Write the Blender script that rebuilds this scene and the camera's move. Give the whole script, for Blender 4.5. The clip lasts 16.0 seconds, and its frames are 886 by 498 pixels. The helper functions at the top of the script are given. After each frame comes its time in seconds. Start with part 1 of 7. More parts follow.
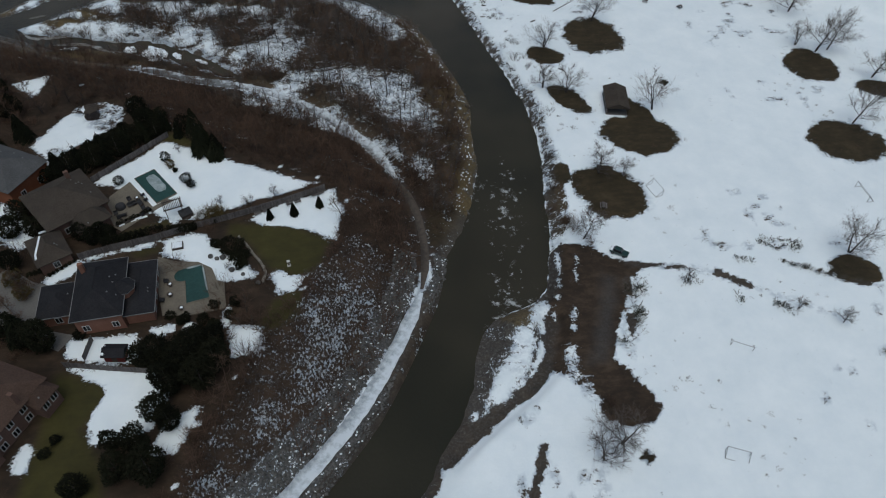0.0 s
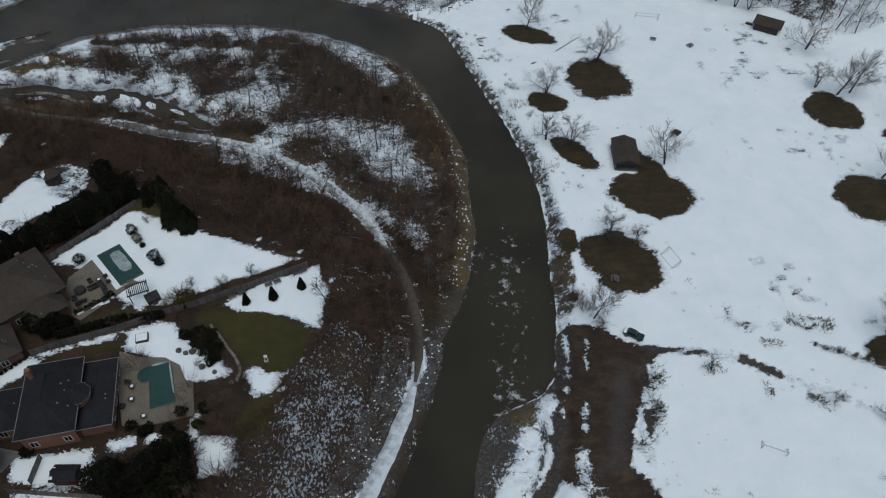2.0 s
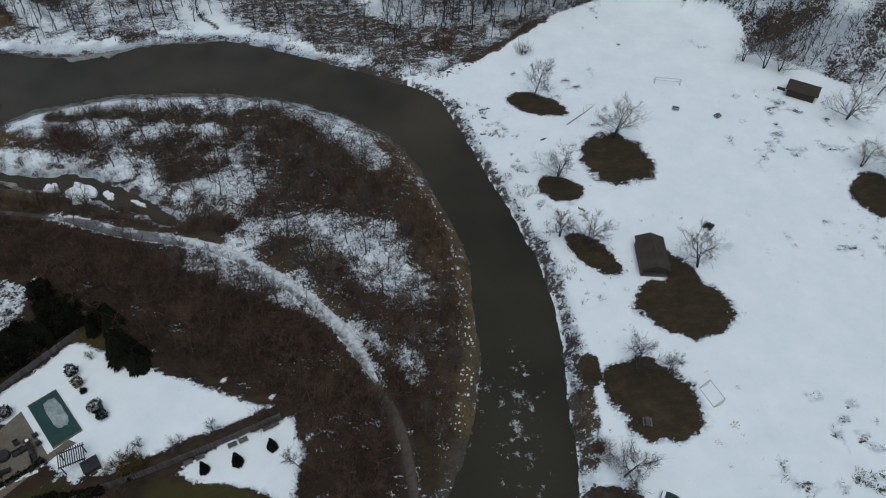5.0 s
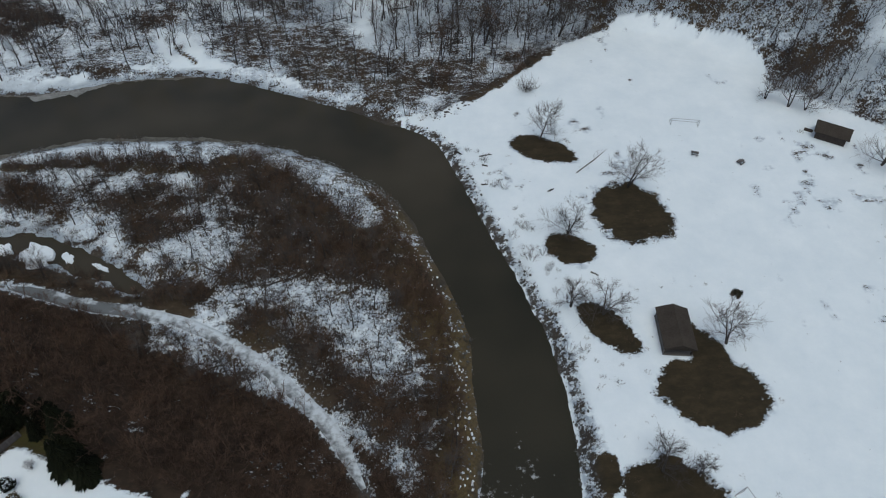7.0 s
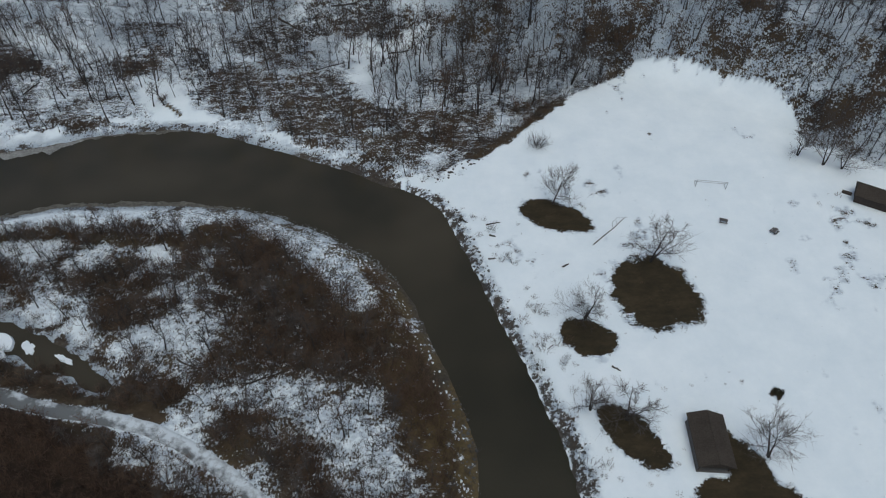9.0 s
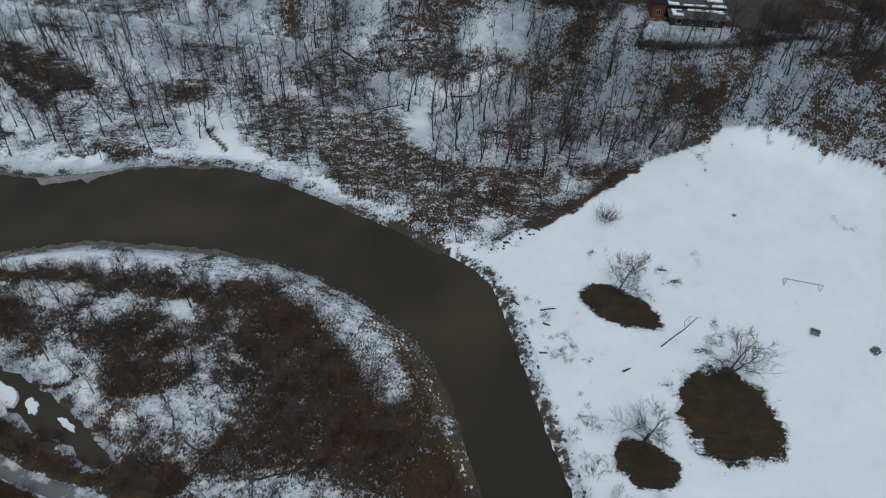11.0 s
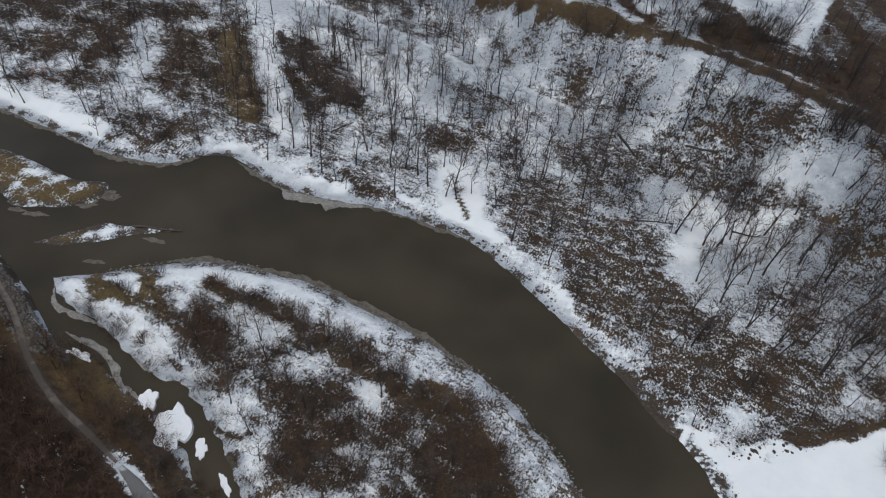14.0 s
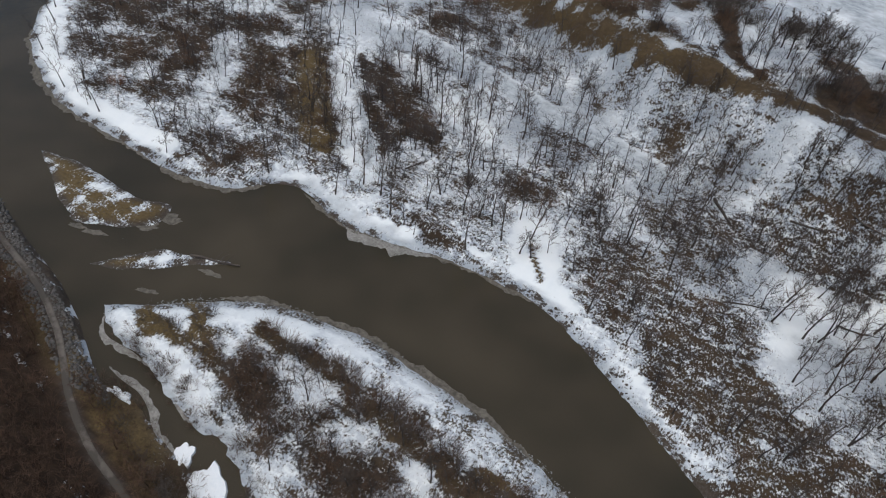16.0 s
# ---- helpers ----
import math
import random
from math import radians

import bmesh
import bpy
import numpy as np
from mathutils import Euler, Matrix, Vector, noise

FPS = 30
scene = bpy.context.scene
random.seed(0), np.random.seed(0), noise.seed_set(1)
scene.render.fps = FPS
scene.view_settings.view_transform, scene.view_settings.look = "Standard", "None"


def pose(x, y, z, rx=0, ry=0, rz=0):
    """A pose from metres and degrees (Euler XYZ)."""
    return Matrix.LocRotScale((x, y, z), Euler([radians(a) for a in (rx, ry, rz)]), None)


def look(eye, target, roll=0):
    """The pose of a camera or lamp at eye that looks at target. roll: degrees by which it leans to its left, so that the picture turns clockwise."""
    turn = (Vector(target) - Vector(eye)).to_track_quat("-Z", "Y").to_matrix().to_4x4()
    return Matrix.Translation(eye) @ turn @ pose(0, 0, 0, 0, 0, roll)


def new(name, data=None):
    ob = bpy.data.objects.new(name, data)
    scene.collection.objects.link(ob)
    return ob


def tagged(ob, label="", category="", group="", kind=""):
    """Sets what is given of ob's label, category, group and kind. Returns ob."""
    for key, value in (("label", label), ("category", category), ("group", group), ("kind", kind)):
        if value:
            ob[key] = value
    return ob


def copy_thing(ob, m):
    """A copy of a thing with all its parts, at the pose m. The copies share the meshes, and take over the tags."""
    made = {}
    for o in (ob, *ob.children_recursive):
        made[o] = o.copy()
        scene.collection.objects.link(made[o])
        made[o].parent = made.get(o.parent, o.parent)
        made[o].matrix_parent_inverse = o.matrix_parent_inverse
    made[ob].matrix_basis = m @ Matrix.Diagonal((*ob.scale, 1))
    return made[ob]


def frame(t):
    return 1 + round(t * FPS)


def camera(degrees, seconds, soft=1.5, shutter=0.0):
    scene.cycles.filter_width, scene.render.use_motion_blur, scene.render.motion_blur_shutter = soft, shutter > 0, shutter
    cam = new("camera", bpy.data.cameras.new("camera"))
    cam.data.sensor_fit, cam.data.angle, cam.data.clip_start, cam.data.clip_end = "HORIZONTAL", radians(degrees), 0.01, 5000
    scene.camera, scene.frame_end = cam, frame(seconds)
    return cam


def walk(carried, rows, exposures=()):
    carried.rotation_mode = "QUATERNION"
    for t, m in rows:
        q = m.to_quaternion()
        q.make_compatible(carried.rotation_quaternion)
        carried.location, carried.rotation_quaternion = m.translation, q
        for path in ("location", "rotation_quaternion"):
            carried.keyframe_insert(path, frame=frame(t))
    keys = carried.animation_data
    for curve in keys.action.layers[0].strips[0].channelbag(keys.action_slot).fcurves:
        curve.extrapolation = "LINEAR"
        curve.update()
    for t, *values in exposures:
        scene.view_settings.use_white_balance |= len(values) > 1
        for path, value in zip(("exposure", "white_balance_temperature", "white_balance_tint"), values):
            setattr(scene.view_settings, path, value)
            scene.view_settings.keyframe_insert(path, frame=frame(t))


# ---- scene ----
cam = camera(65.73, 16.0, soft=1.1)
PATH = [
    (0, (-4.46, -3.14, 114.36), (1.86, 62.90, 39.54), 2.31),
    (0.5, (-3.87, 2.23, 114.43), (2.57, 68.48, 39.80), 2.22),
    (1, (-3.41, 7.59, 114.35), (3.14, 73.91, 39.79), 2.23),
    (1.5, (-2.94, 13.24, 114.32), (3.69, 79.60, 39.80), 2.16),
    (2, (-2.49, 18.88, 114.14), (4.18, 85.27, 39.65), 2.11),
    (2.5, (-2.18, 24.50, 113.90), (4.52, 90.98, 39.51), 2.10),
    (3, (-1.81, 30.19, 113.80), (4.91, 96.85, 39.56), 2.04),
    (3.5, (-1.54, 35.93, 113.87), (5.28, 102.69, 39.73), 2.01),
    (4, (-1.22, 41.55, 113.81), (5.67, 108.49, 39.84), 1.96),
    (6.5, (1.40, 67.19, 109.67), (8.58, 135.42, 36.91), 1.94),
    (7, (1.85, 73.01, 109.32), (9.08, 141.19, 36.52), 1.92),
    (7.5, (2.37, 78.79, 109.06), (9.61, 147.16, 36.44), 1.90),
    (8, (2.81, 84.30, 108.90), (9.95, 152.96, 36.54), 1.84),
    (8.5, (3.36, 89.59, 108.81), (10.21, 158.56, 36.73), 1.67),
    (11, (5.30, 116.54, 108.15), (4.27, 186.59, 36.79), 2.44),
    (11.5, (3.09, 122.16, 108.57), (-5.97, 191.53, 37.11), 3.93),
    (12, (0.32, 127.55, 108.89), (-16.23, 195.32, 37.24), 5.06),
    (12.5, (-3.27, 132.44, 109.08), (-23.56, 199.11, 37.36), 5.72),
    (13, (-6.85, 136.50, 109.38), (-29.68, 202.40, 37.71), 6.01),
    (13.5, (-10.30, 140.08, 109.41), (-34.81, 205.40, 37.77), 6.23),
    (14, (-13.33, 143.28, 109.36), (-39.51, 207.93, 37.71), 6.45),
    (14.5, (-15.95, 146.38, 109.29), (-43.87, 210.31, 37.64), 6.66),
    (15, (-18.52, 149.49, 109.19), (-48.53, 212.42, 37.49), 6.94),
    (15.5, (-21.23, 152.56, 109.11), (-53.12, 214.55, 37.41), 7.30),
    (16, (-23.87, 156.06, 108.92), (-57.43, 216.97, 37.06), 7.41),
]
walk(cam, [(t, look(eye, aim, roll)) for t, eye, aim, roll in PATH],
     [(0, -0.26, 6150, 0), (11, -0.24, 6150, 0), (12.5, -0.13, 6400, 5), (14, 0.05, 6570, 6), (16, 0.23, 6620, 6)])

# ---------------------------------------------------------------- light
world = bpy.data.worlds.new("overcast_winter_sky")
world.use_nodes = True
scene.world = world
wn = world.node_tree
sky = wn.nodes.new("ShaderNodeTexSky")
sky.sky_type = "NISHITA"
sky.sun_disc = False
sky.sun_elevation = radians(72)
sky.sun_rotation = radians(180)
sky.air_density, sky.dust_density, sky.ozone_density = 1.0, 4.0, 1.0
wn.nodes["Background"].inputs[1].default_value = 0.11
wn.links.new(sky.outputs[0], wn.nodes["Background"].inputs[0])

lamp = bpy.data.lights.new("sun", "SUN")
lamp.energy, lamp.angle, lamp.color = 0.9, radians(50), (1.0, 0.97, 0.93)
sun = new("sun", lamp)
sun.matrix_world = look((0, 0, 400), (20, 125, 0))

# ---------------------------------------------------------------- arithmetic
rng = np.random.default_rng(7)


def ease(a, b, v):
    t = np.clip((v - a) / (b - a), 0, 1)
    return t * t * (3 - 2 * t)


def spline(points, cuts=6):
    """Catmull-Rom curve through the points."""
    p = np.array(points, float)
    p = np.vstack([2 * p[0] - p[1], p, 2 * p[-1] - p[-2]])
    out = []
    for i in range(1, len(p) - 2):
        a, b, c, d = p[i - 1 : i + 3]
        for t in np.arange(cuts) / cuts:
            out.append(0.5 * (2 * b + (c - a) * t + (2 * a - 5 * b + 4 * c - d) * t**2 + (3 * b - a - 3 * c + d) * t**3))
    return np.array(out + [p[-2]])


def gap_to(x, y, line):
    """Distance from the places to a polyline."""
    best = np.full(np.shape(x), 1e9)
    for (ax, ay), (bx, by) in zip(line[:-1], line[1:]):
        ux, uy = bx - ax, by - ay
        t = np.clip(((x - ax) * ux + (y - ay) * uy) / (ux * ux + uy * uy + 1e-9), 0, 1)
        best = np.minimum(best, (x - ax - t * ux) ** 2 + (y - ay - t * uy) ** 2)
    return np.sqrt(best)


def inside(x, y, poly):
    hit = np.zeros(np.shape(x), bool)
    n = len(poly)
    for i in range(n):
        (ax, ay), (bx, by) = poly[i], poly[(i + 1) % n]
        if ay == by:
            continue
        hit ^= ((ay > y) != (by > y)) & (x < (bx - ax) * (y - ay) / (by - ay) + ax)
    return hit


def signed(x, y, poly):
    """Distance to the polygon's edge, below zero inside."""
    d = gap_to(x, y, np.vstack([poly, poly[:1]]))
    return np.where(inside(x, y, poly), -d, d)


LATTICE = np.random.default_rng(3).random((256, 256))


def lump(x, y, size, octaves=3):
    """Value noise from 0 to 1 with lumps of that size in metres."""
    total, weight = 0.0, 0.0
    for o in range(octaves):
        u, v = x / size * 2**o + 17.3 * o, y / size * 2**o + 5.7 * o
        i, j = np.floor(u).astype(int), np.floor(v).astype(int)
        f, g = ease(0, 1, u - i), ease(0, 1, v - j)
        a = LATTICE[i % 256, j % 256] * (1 - f) + LATTICE[(i + 1) % 256, j % 256] * f
        b = LATTICE[i % 256, (j + 1) % 256] * (1 - f) + LATTICE[(i + 1) % 256, (j + 1) % 256] * f
        total, weight = total + (a * (1 - g) + b * g) * 0.5**o, weight + 0.5**o
    return total / weight


# ---------------------------------------------------------------- plan of the valley
OUTER_BANK = [(-60, -120), (-30, -10), (-2, 44), (7, 59), (10, 69), (12, 77), (18, 82), (26, 86), (29, 94), (31, 108), (32, 120), (33, 133),
              (33, 143), (31, 157), (28, 169), (24, 182), (19.4, 199), (17.4, 206), (15.6, 212.4), (12.2, 217.5), (8.2, 220.9), (2, 223.8), (-7, 229.6), (-19, 236), (-34, 243),
              (-48, 249), (-64, 249), (-77, 247), (-90, 243), (-100, 242), (-112, 245), (-120, 242)]
OUTER_FAR = [(-127, 234), (-142, 230), (-160, 230), (-180, 230), (-196, 234), (-213, 242), (-223, 250), (-232, 261), (-240, 290), (-250, 345)]
INNER_BANK = [(-95, -120), (-48, 0), (-20, 45), (-12, 57), (-8, 65), (-4, 77), (2, 87), (5, 96), (8, 102), (11, 108), (14, 118), (16, 129),
              (16, 142), (16, 156), (12, 170), (7, 186), (0, 197), (-9, 205), (-18, 211), (-29, 216), (-44, 219), (-63, 220), (-74, 220),
              (-85, 218), (-94, 215), (-102, 210), (-110, 203), (-120, 195)]
CREEK = [(-113, 191), (-105, 190.5), (-98, 190), (-90, 188), (-85, 187.6), (-79, 187.7), (-71, 185), (-64, 181), (-56, 176), (-50, 170), (-53, 168.5),
         (-60, 173), (-66, 175.5), (-70, 177.5), (-74.5, 179), (-81, 181.2), (-86, 181.5), (-94.5, 184.8), (-103, 185), (-110, 183.5), (-121, 188)]
WEST_BANK = [(-137, 192), (-158, 198), (-185, 207), (-215, 217), (-242, 232), (-262, 257), (-276, 300), (-290, 345)]
SHORE_OUT = spline(OUTER_BANK + OUTER_FAR, 4)
SHORE_IN = np.vstack([spline(INNER_BANK, 4), spline(CREEK, 3), spline(WEST_BANK, 3)])
RIVER = np.vstack([SHORE_OUT, SHORE_IN[::-1]])
CREEK_LINE = spline(CREEK, 2)
NORTH_SHORE = spline(INNER_BANK[13:], 3)
EAST_SHORE = spline(INNER_BANK[8:17], 3)
BACKWATER = spline([(27, 79), (24, 68), (17, 61.5), (11, 57), (3, 50)], 4)
PLATEAU = np.array([(-60, -300), (-44, 20), (-42, 44), (-40, 55), (-35, 64), (-31, 75), (-24, 84), (-21, 90), (-18, 98), (-16, 109), (-23, 117),
                    (-32, 121), (-46, 128), (-60, 136), (-73, 147), (-87, 155), (-110, 161), (-150, 172), (-230, 195), (-300, 240), (-400, 320),
                    (-2500, 320), (-2500, -300)], float)
ROAD = spline([(-60, -10), (-33, 34), (-24, 45), (-16, 55), (-10, 64.5), (-4, 77), (0, 88), (1.2, 98), (0.5, 107), (-1, 114), (-4, 121), (-10, 133),
               (-17, 141.5), (-26, 150), (-38, 158), (-49, 162), (-61, 165), (-72, 169), (-84, 172), (-95, 174), (-106, 178), (-119, 185),
               (-133, 190), (-149, 193), (-175, 199), (-210, 210)], 4)
RIM = spline([(-130, 362), (-112, 354), (-97.6, 348.7), (-84, 343), (-69.6, 337.6), (-58.5, 334), (-43, 331), (-28, 331), (-12, 328), (3.4, 325.6), (31, 316), (55, 309), (78, 297)], 3)
POND = spline([(-135, 319), (-105, 316), (-85, 311), (-67, 310), (-48, 306)], 3)
ISLANDS = [spline([(-170, 216), (-156, 210), (-145, 206), (-138, 209), (-130, 216), (-132, 222), (-141, 219), (-157, 219), (-170, 216)], 3),
           spline([(-131, 200), (-126, 207), (-122, 212), (-116, 214), (-108, 218.5), (-116, 211), (-124, 204), (-131, 200)], 3)]
# bare ground round the trees of the field: centre, half axes, turn
PATCHES = [(41, 209, 8.5, 4.6, -28), (57, 184, 9.8, 9.2, -30), (41, 174, 5.4, 4.2, -20), (44, 152, 7.4, 3.4, -56), (60, 136, 9.6, 7.8, -10),
           (47.5, 115.5, 10, 7.6, -40), (120, 167, 7.6, 8.4, 0), (115.5, 131.5, 10, 8.2, -10), (96, 88, 5.2, 4.0, -10),
           (135, 155, 6, 4, -10), (73, 159, 1.3, 1.1, 0), (39, 48, 1.4, 1.1, 0), (62, 144.5, 3.6, 7.5, 18), (36.5, 122, 2.2, 3.4, 0), (53, 186, 4.6, 6.0, 20), (56, 139, 5.5, 5.0, 0)]
OPEN_FIELD = [(10, 220), (20, 229), (35, 240), (45, 249), (52, 256), (67, 265), (77, 271), (90, 268), (100, 262), (110, 254), (114, 244), (112, 232),
              (120, 229), (140, 208), (175, 170), (175, 0), (12, 0)]
# long marks on the ground: line, half width, snow, dry grass, slush
SHORE_MARKS = [([(-148, 288), (-135, 275), (-119, 259)], 3.4, 0.2, 0.95, 0),
               ([(-138, 288), (-122, 273), (-109, 260)], 3.0, 0.82, 0, 0),
               ([(-66, 271), (-62, 261), (-53, 251)], 2.4, 0.98, 0, 0),
               ([(-228, 258), (-206, 243), (-190, 235)], 4.5, 0.98, 0, 0),
               ([(-182, 233.5), (-165, 233.5), (-148, 235)], 3.0, 0.96, 0, 0),
               ([(-48, 252), (-34, 246), (-22, 239.5), (-8, 232)], 2.2, 0.62, 0.1, 0),
               ([(-172, 277), (-164, 268), (-156, 262)], 1.1, 0.8, 0, 0.6)]
TIP_MARKS = [([(-114, 196), (-103, 194), (-90, 192)], 3.4, 0.78, 0.1, 0),
             ([(-105, 207), (-100, 202), (-94, 199)], 2.6, 0.3, 0.9, 0),
             ([(-109, 182.5), (-103, 183), (-97, 180)], 3.2, 0.08, 0.9, 0),
             ([(15, 165), (14, 150), (13, 130), (11, 116)], 3.5, 0.22, 0.8, 0),
             ([(-6, 197), (0, 192), (10, 172)], 2.2, 0.34, 0.5, 0.1),
             ([(-90, 208), (-70, 209), (-50, 206), (-34, 205)], 1.6, 0.28, 0.4, 0),
             ([(-112, 247), (-96, 245), (-88, 246)], 2.0, 0.8, 0, 0.5),
             ([(-112, 198), (-107, 197), (-101, 198.5)], 2.2, 0.2, 0.95, 0)]
SCRUB_MARKS = [([(33.2, 106), (33.8, 111), (34.5, 117)], 2.2, 0.26, 0.2, 0),
               ([(-112, 181), (-100, 181.5), (-92, 180), (-86, 178)], 2.2, 0.08, 0.7, 0),
               ([(-40, 209), (-32, 208.5), (-26, 206)], 1.6, 0.3, 0.9, 0),
               ([(-76, 177), (-66, 174), (-54, 169), (-42, 164)], 4.0, 0.1, 0.1, 0),
               ([(-51, 169.5), (-45, 167), (-38, 167)], 2.0, 0.04, 0, 0)]
CLIFF_MARKS = [([(-138, 297), (-124, 290), (-112, 285), (-100, 280)], 3.0, 0.24, 0, 0),
               ([(-126, 284), (-113, 275)], 1.6, 0.2, 0, 0),
               ([(-141, 296), (-133, 283), (-123, 273), (-110, 264), (-103, 257)], 3.0, 0.8, 0, 0),
               ([(-125, 280), (-113, 270), (-105, 260)], 0.8, 0.8, 0, 0.9),
               ([(-144, 286), (-132, 274), (-122, 259)], 2.6, 0.3, 0.95, 0),
               ([(-176, 279), (-168, 271), (-163, 265)], 1.3, 0.9, 0, 0.8),
               ([(-161, 262), (-157, 254), (-152, 245)], 2.2, 0.68, 0, 0),
               ([(-128, 306), (-110, 299), (-92, 290)], 4.0, 0.95, 0, 0)]
SLOPE_MARKS = [([(-62, 268), (-54, 259), (-48, 251)], 3.4, 0.97, 0, 0),
               ([(-60, 262), (-53, 254)], 0.6, 0.3, 0.8, 0),
               ([(-46, 247), (-34, 242.5), (-24, 237)], 2.2, 0.7, 0, 0),
               ([(-2, 278), (6, 286), (12, 290)], 4.0, 0.92, 0, 0)]
WOOD_MARKS = [([(-12, 256), (10, 250), (28, 248)], 4, 0.36, 0.1, 0),
              ([(-20, 250), (-5, 242), (6, 236)], 4, 0.36, 0.15, 0),
              ([(-150, 268), (-158, 280)], 5, 0.3, 0.1, 0),
              ([(-40, 262), (-20, 268)], 5, 0.4, 0.05, 0),
              ([(24, 232), (36, 241), (52, 256)], 1.6, 0.2, 0.1, 0),
              ([(-36, 290), (-10, 300), (14, 292)], 6, 0.42, 0, 0)]
# snow and scrub of the woods: centre, half axes, turn, snow, dry grass
BANK_BLOTS = [(-178, 268, 5.7, 17, 25, 0.1, 0), (-150, 268, 4.7, 20, 43, 0.16, 0), (-137, 276, 6.1, 20, 41, 0.26, 0.4), (-112, 289, 18.8, 5.4, -16, 0.2, 0), (-146, 314, 22.1, 10.4, -1, 0.97, 0), (-90, 293, 12.3, 18.3, 79, 0.85, 0),
              (-49, 274, 5.5, 10.6, 38, 0.3, 0), (-27, 257, 6.4, 8.3, 37, 0.3, 0), (-24, 244, 5.6, 4.2, 37, 0.2, 0), (-9, 262, 6.6, 7.1, 38, 0.3, 0), (6, 248, 8.9, 6.5, 36, 0.3, 0), (-16, 296, 6.6, 8.1, 34, 0.88, 0),
              (7, 278, 11.2, 9.6, 37, 0.95, 0), (-5, 288, 8, 8.5, 38, 0.88, 0)]
SLOPE_BLOTS = [(-36, 318, 6.2, 10.6, -10, 0.5, 0), (-16, 314, 6.7, 8, -10, 0.5, 0), (-45, 325, 11.7, 4.3, -13, 0.6, 0), (-25, 258, 5.9, 8.4, -18, 0.3, 0), (-14, 267, 8.6, 9, 25, 0.35, 0), (5, 276, 8.9, 8.4, 25, 0.93, 0),
               (5, 234, 8.7, 7.7, 25, 0.2, 0), (11, 259, 8.2, 8.9, 25, 0.46, 0), (33, 269, 9.2, 9, 25, 0.58, 0), (-18, 257, 8.6, 8, -1, 0.34, 0), (17, 247, 9.5, 8, -1, 0.36, 0), (41, 273, 14.2, 16.3, -2, 0.56, 0)]
SCRUB_BLOTS = [(-23, 198, 18.6, 5.9, -30, 0.08, 0), (-17, 182, 19.9, 9.4, -35, 0.14, 0), (-3, 183, 6.2, 9.8, 1, 0.05, 0.2), (-7, 152, 13.3, 7.4, -28, 0.44, 0), (-26, 168, 14.9, 5.3, -5, 0.45, 0), (-43, 180, 11.5, 3.7, 11, 0.88, 0),
               (-86, 200, 6.3, 5.6, 31, 0.1, 0), (-78, 211, 2.3, 4.2, 29, 0.2, 0), (-70, 198, 6.2, 3.4, 30, 0.28, 0), (-55, 197, 8.6, 2.5, 29, 0.18, 0), (-46, 195, 8.5, 4.7, 29, 0.1, 0), (-42, 205, 6.6, 3.4, -16, 0.08, 0),
               (-50, 188, 5.8, 3.6, 29, 0.2, 0), (-104, 196, 5, 2.3, 12, 0.15, 0.95)]
CENTRE_BLOTS = [(-30, 165, 6, 3, 0, 0.72, 0), (-19, 164.5, 7, 4, -10, 0.7, 0), (-6, 158, 9, 5, -15, 0.76, 0), (-4, 150, 7, 5, -30, 0.74, 0), (3, 146, 4, 8, 20, 0.68, 0), (-8, 131, 6, 4, -45, 0.7, 0),
                (0, 125, 5, 6, -50, 0.66, 0), (-14.8, 151, 5, 4, -30, 0.1, 0), (-8, 141, 7, 4, -40, 0.12, 0)]
SHELF_BLOTS = [(-90, 190, 6.7, 3.9, -3, 0.95, 0), (-108, 192, 5.9, 3.1, -2, 0.93, 0), (-79, 205, 5.6, 1.9, 18, 0.93, 0), (-68, 186, 2.8, 5.7, 32, 0.9, 0), (-61, 202, 6.8, 3.4, 32, 0.85, 0), (-59, 179, 4.3, 3.1, 23, 0.93, 0),
               (-44, 178, 9.2, 3.2, 13, 0.75, 0), (-66, 186, 3.3, 6.4, 16, 0.85, 0), (-29, 197, 8.9, 6.4, 0, 0.06, 0), (-16, 192, 6.5, 9.5, 59, 0.06, 0.3), (-47, 187, 8.1, 3.6, 23, 0.16, 0), (-52, 208, 3.4, 2, 23, 0.9, 0),
               (7, 156, 4.4, 16.3, 17, 0.12, 0.75), (-62, 187, 4.9, 5.2, -5, 0.6, 0)]
FAR_BLOTS = [(-168, 250, 8, 6, -20, 0.3, 0.05), (-190, 258, 7, 8, 0, 0.3, 0.05), (-30, 264, 4, 12, 35, 0.3, 0.15), (-12, 284, 9, 8, 35, 0.85, 0),
             (1, 268, 9, 10, 35, 0.84, 0), (14, 254, 7, 7, 35, 0.74, 0), (11, 292, 9, 7, 35, 0.8, 0), (3, 240, 6, 4, 35, 0.14, 0.2)]
BIG_YARDS = [[(-73.8, 116.6), (-67.8, 123.2), (-59.8, 132.3), (-45.1, 124.4), (-31.2, 118), (-23.2, 114.8), (-42.6, 107.3), (-48.2, 104.5), (-55.7, 105.1), (-69.1, 115)],
             [(-37.4, 104.4), (-30.4, 108.2), (-19.3, 113), (-16.5, 106.7), (-18, 96.5), (-24.2, 100.1), (-33.4, 100.8)],
             [(-54.2, 94.4), (-53, 97.5), (-46.2, 98.9), (-43.3, 95.5), (-36.9, 91.3), (-33, 87.4), (-39.7, 86.2), (-43.2, 87.1), (-47.3, 91.8)],
             [(-31.4, 88.6), (-28.4, 89.2), (-27.6, 87.2), (-23.2, 89), (-25.4, 83.4), (-28.9, 83.2)]]
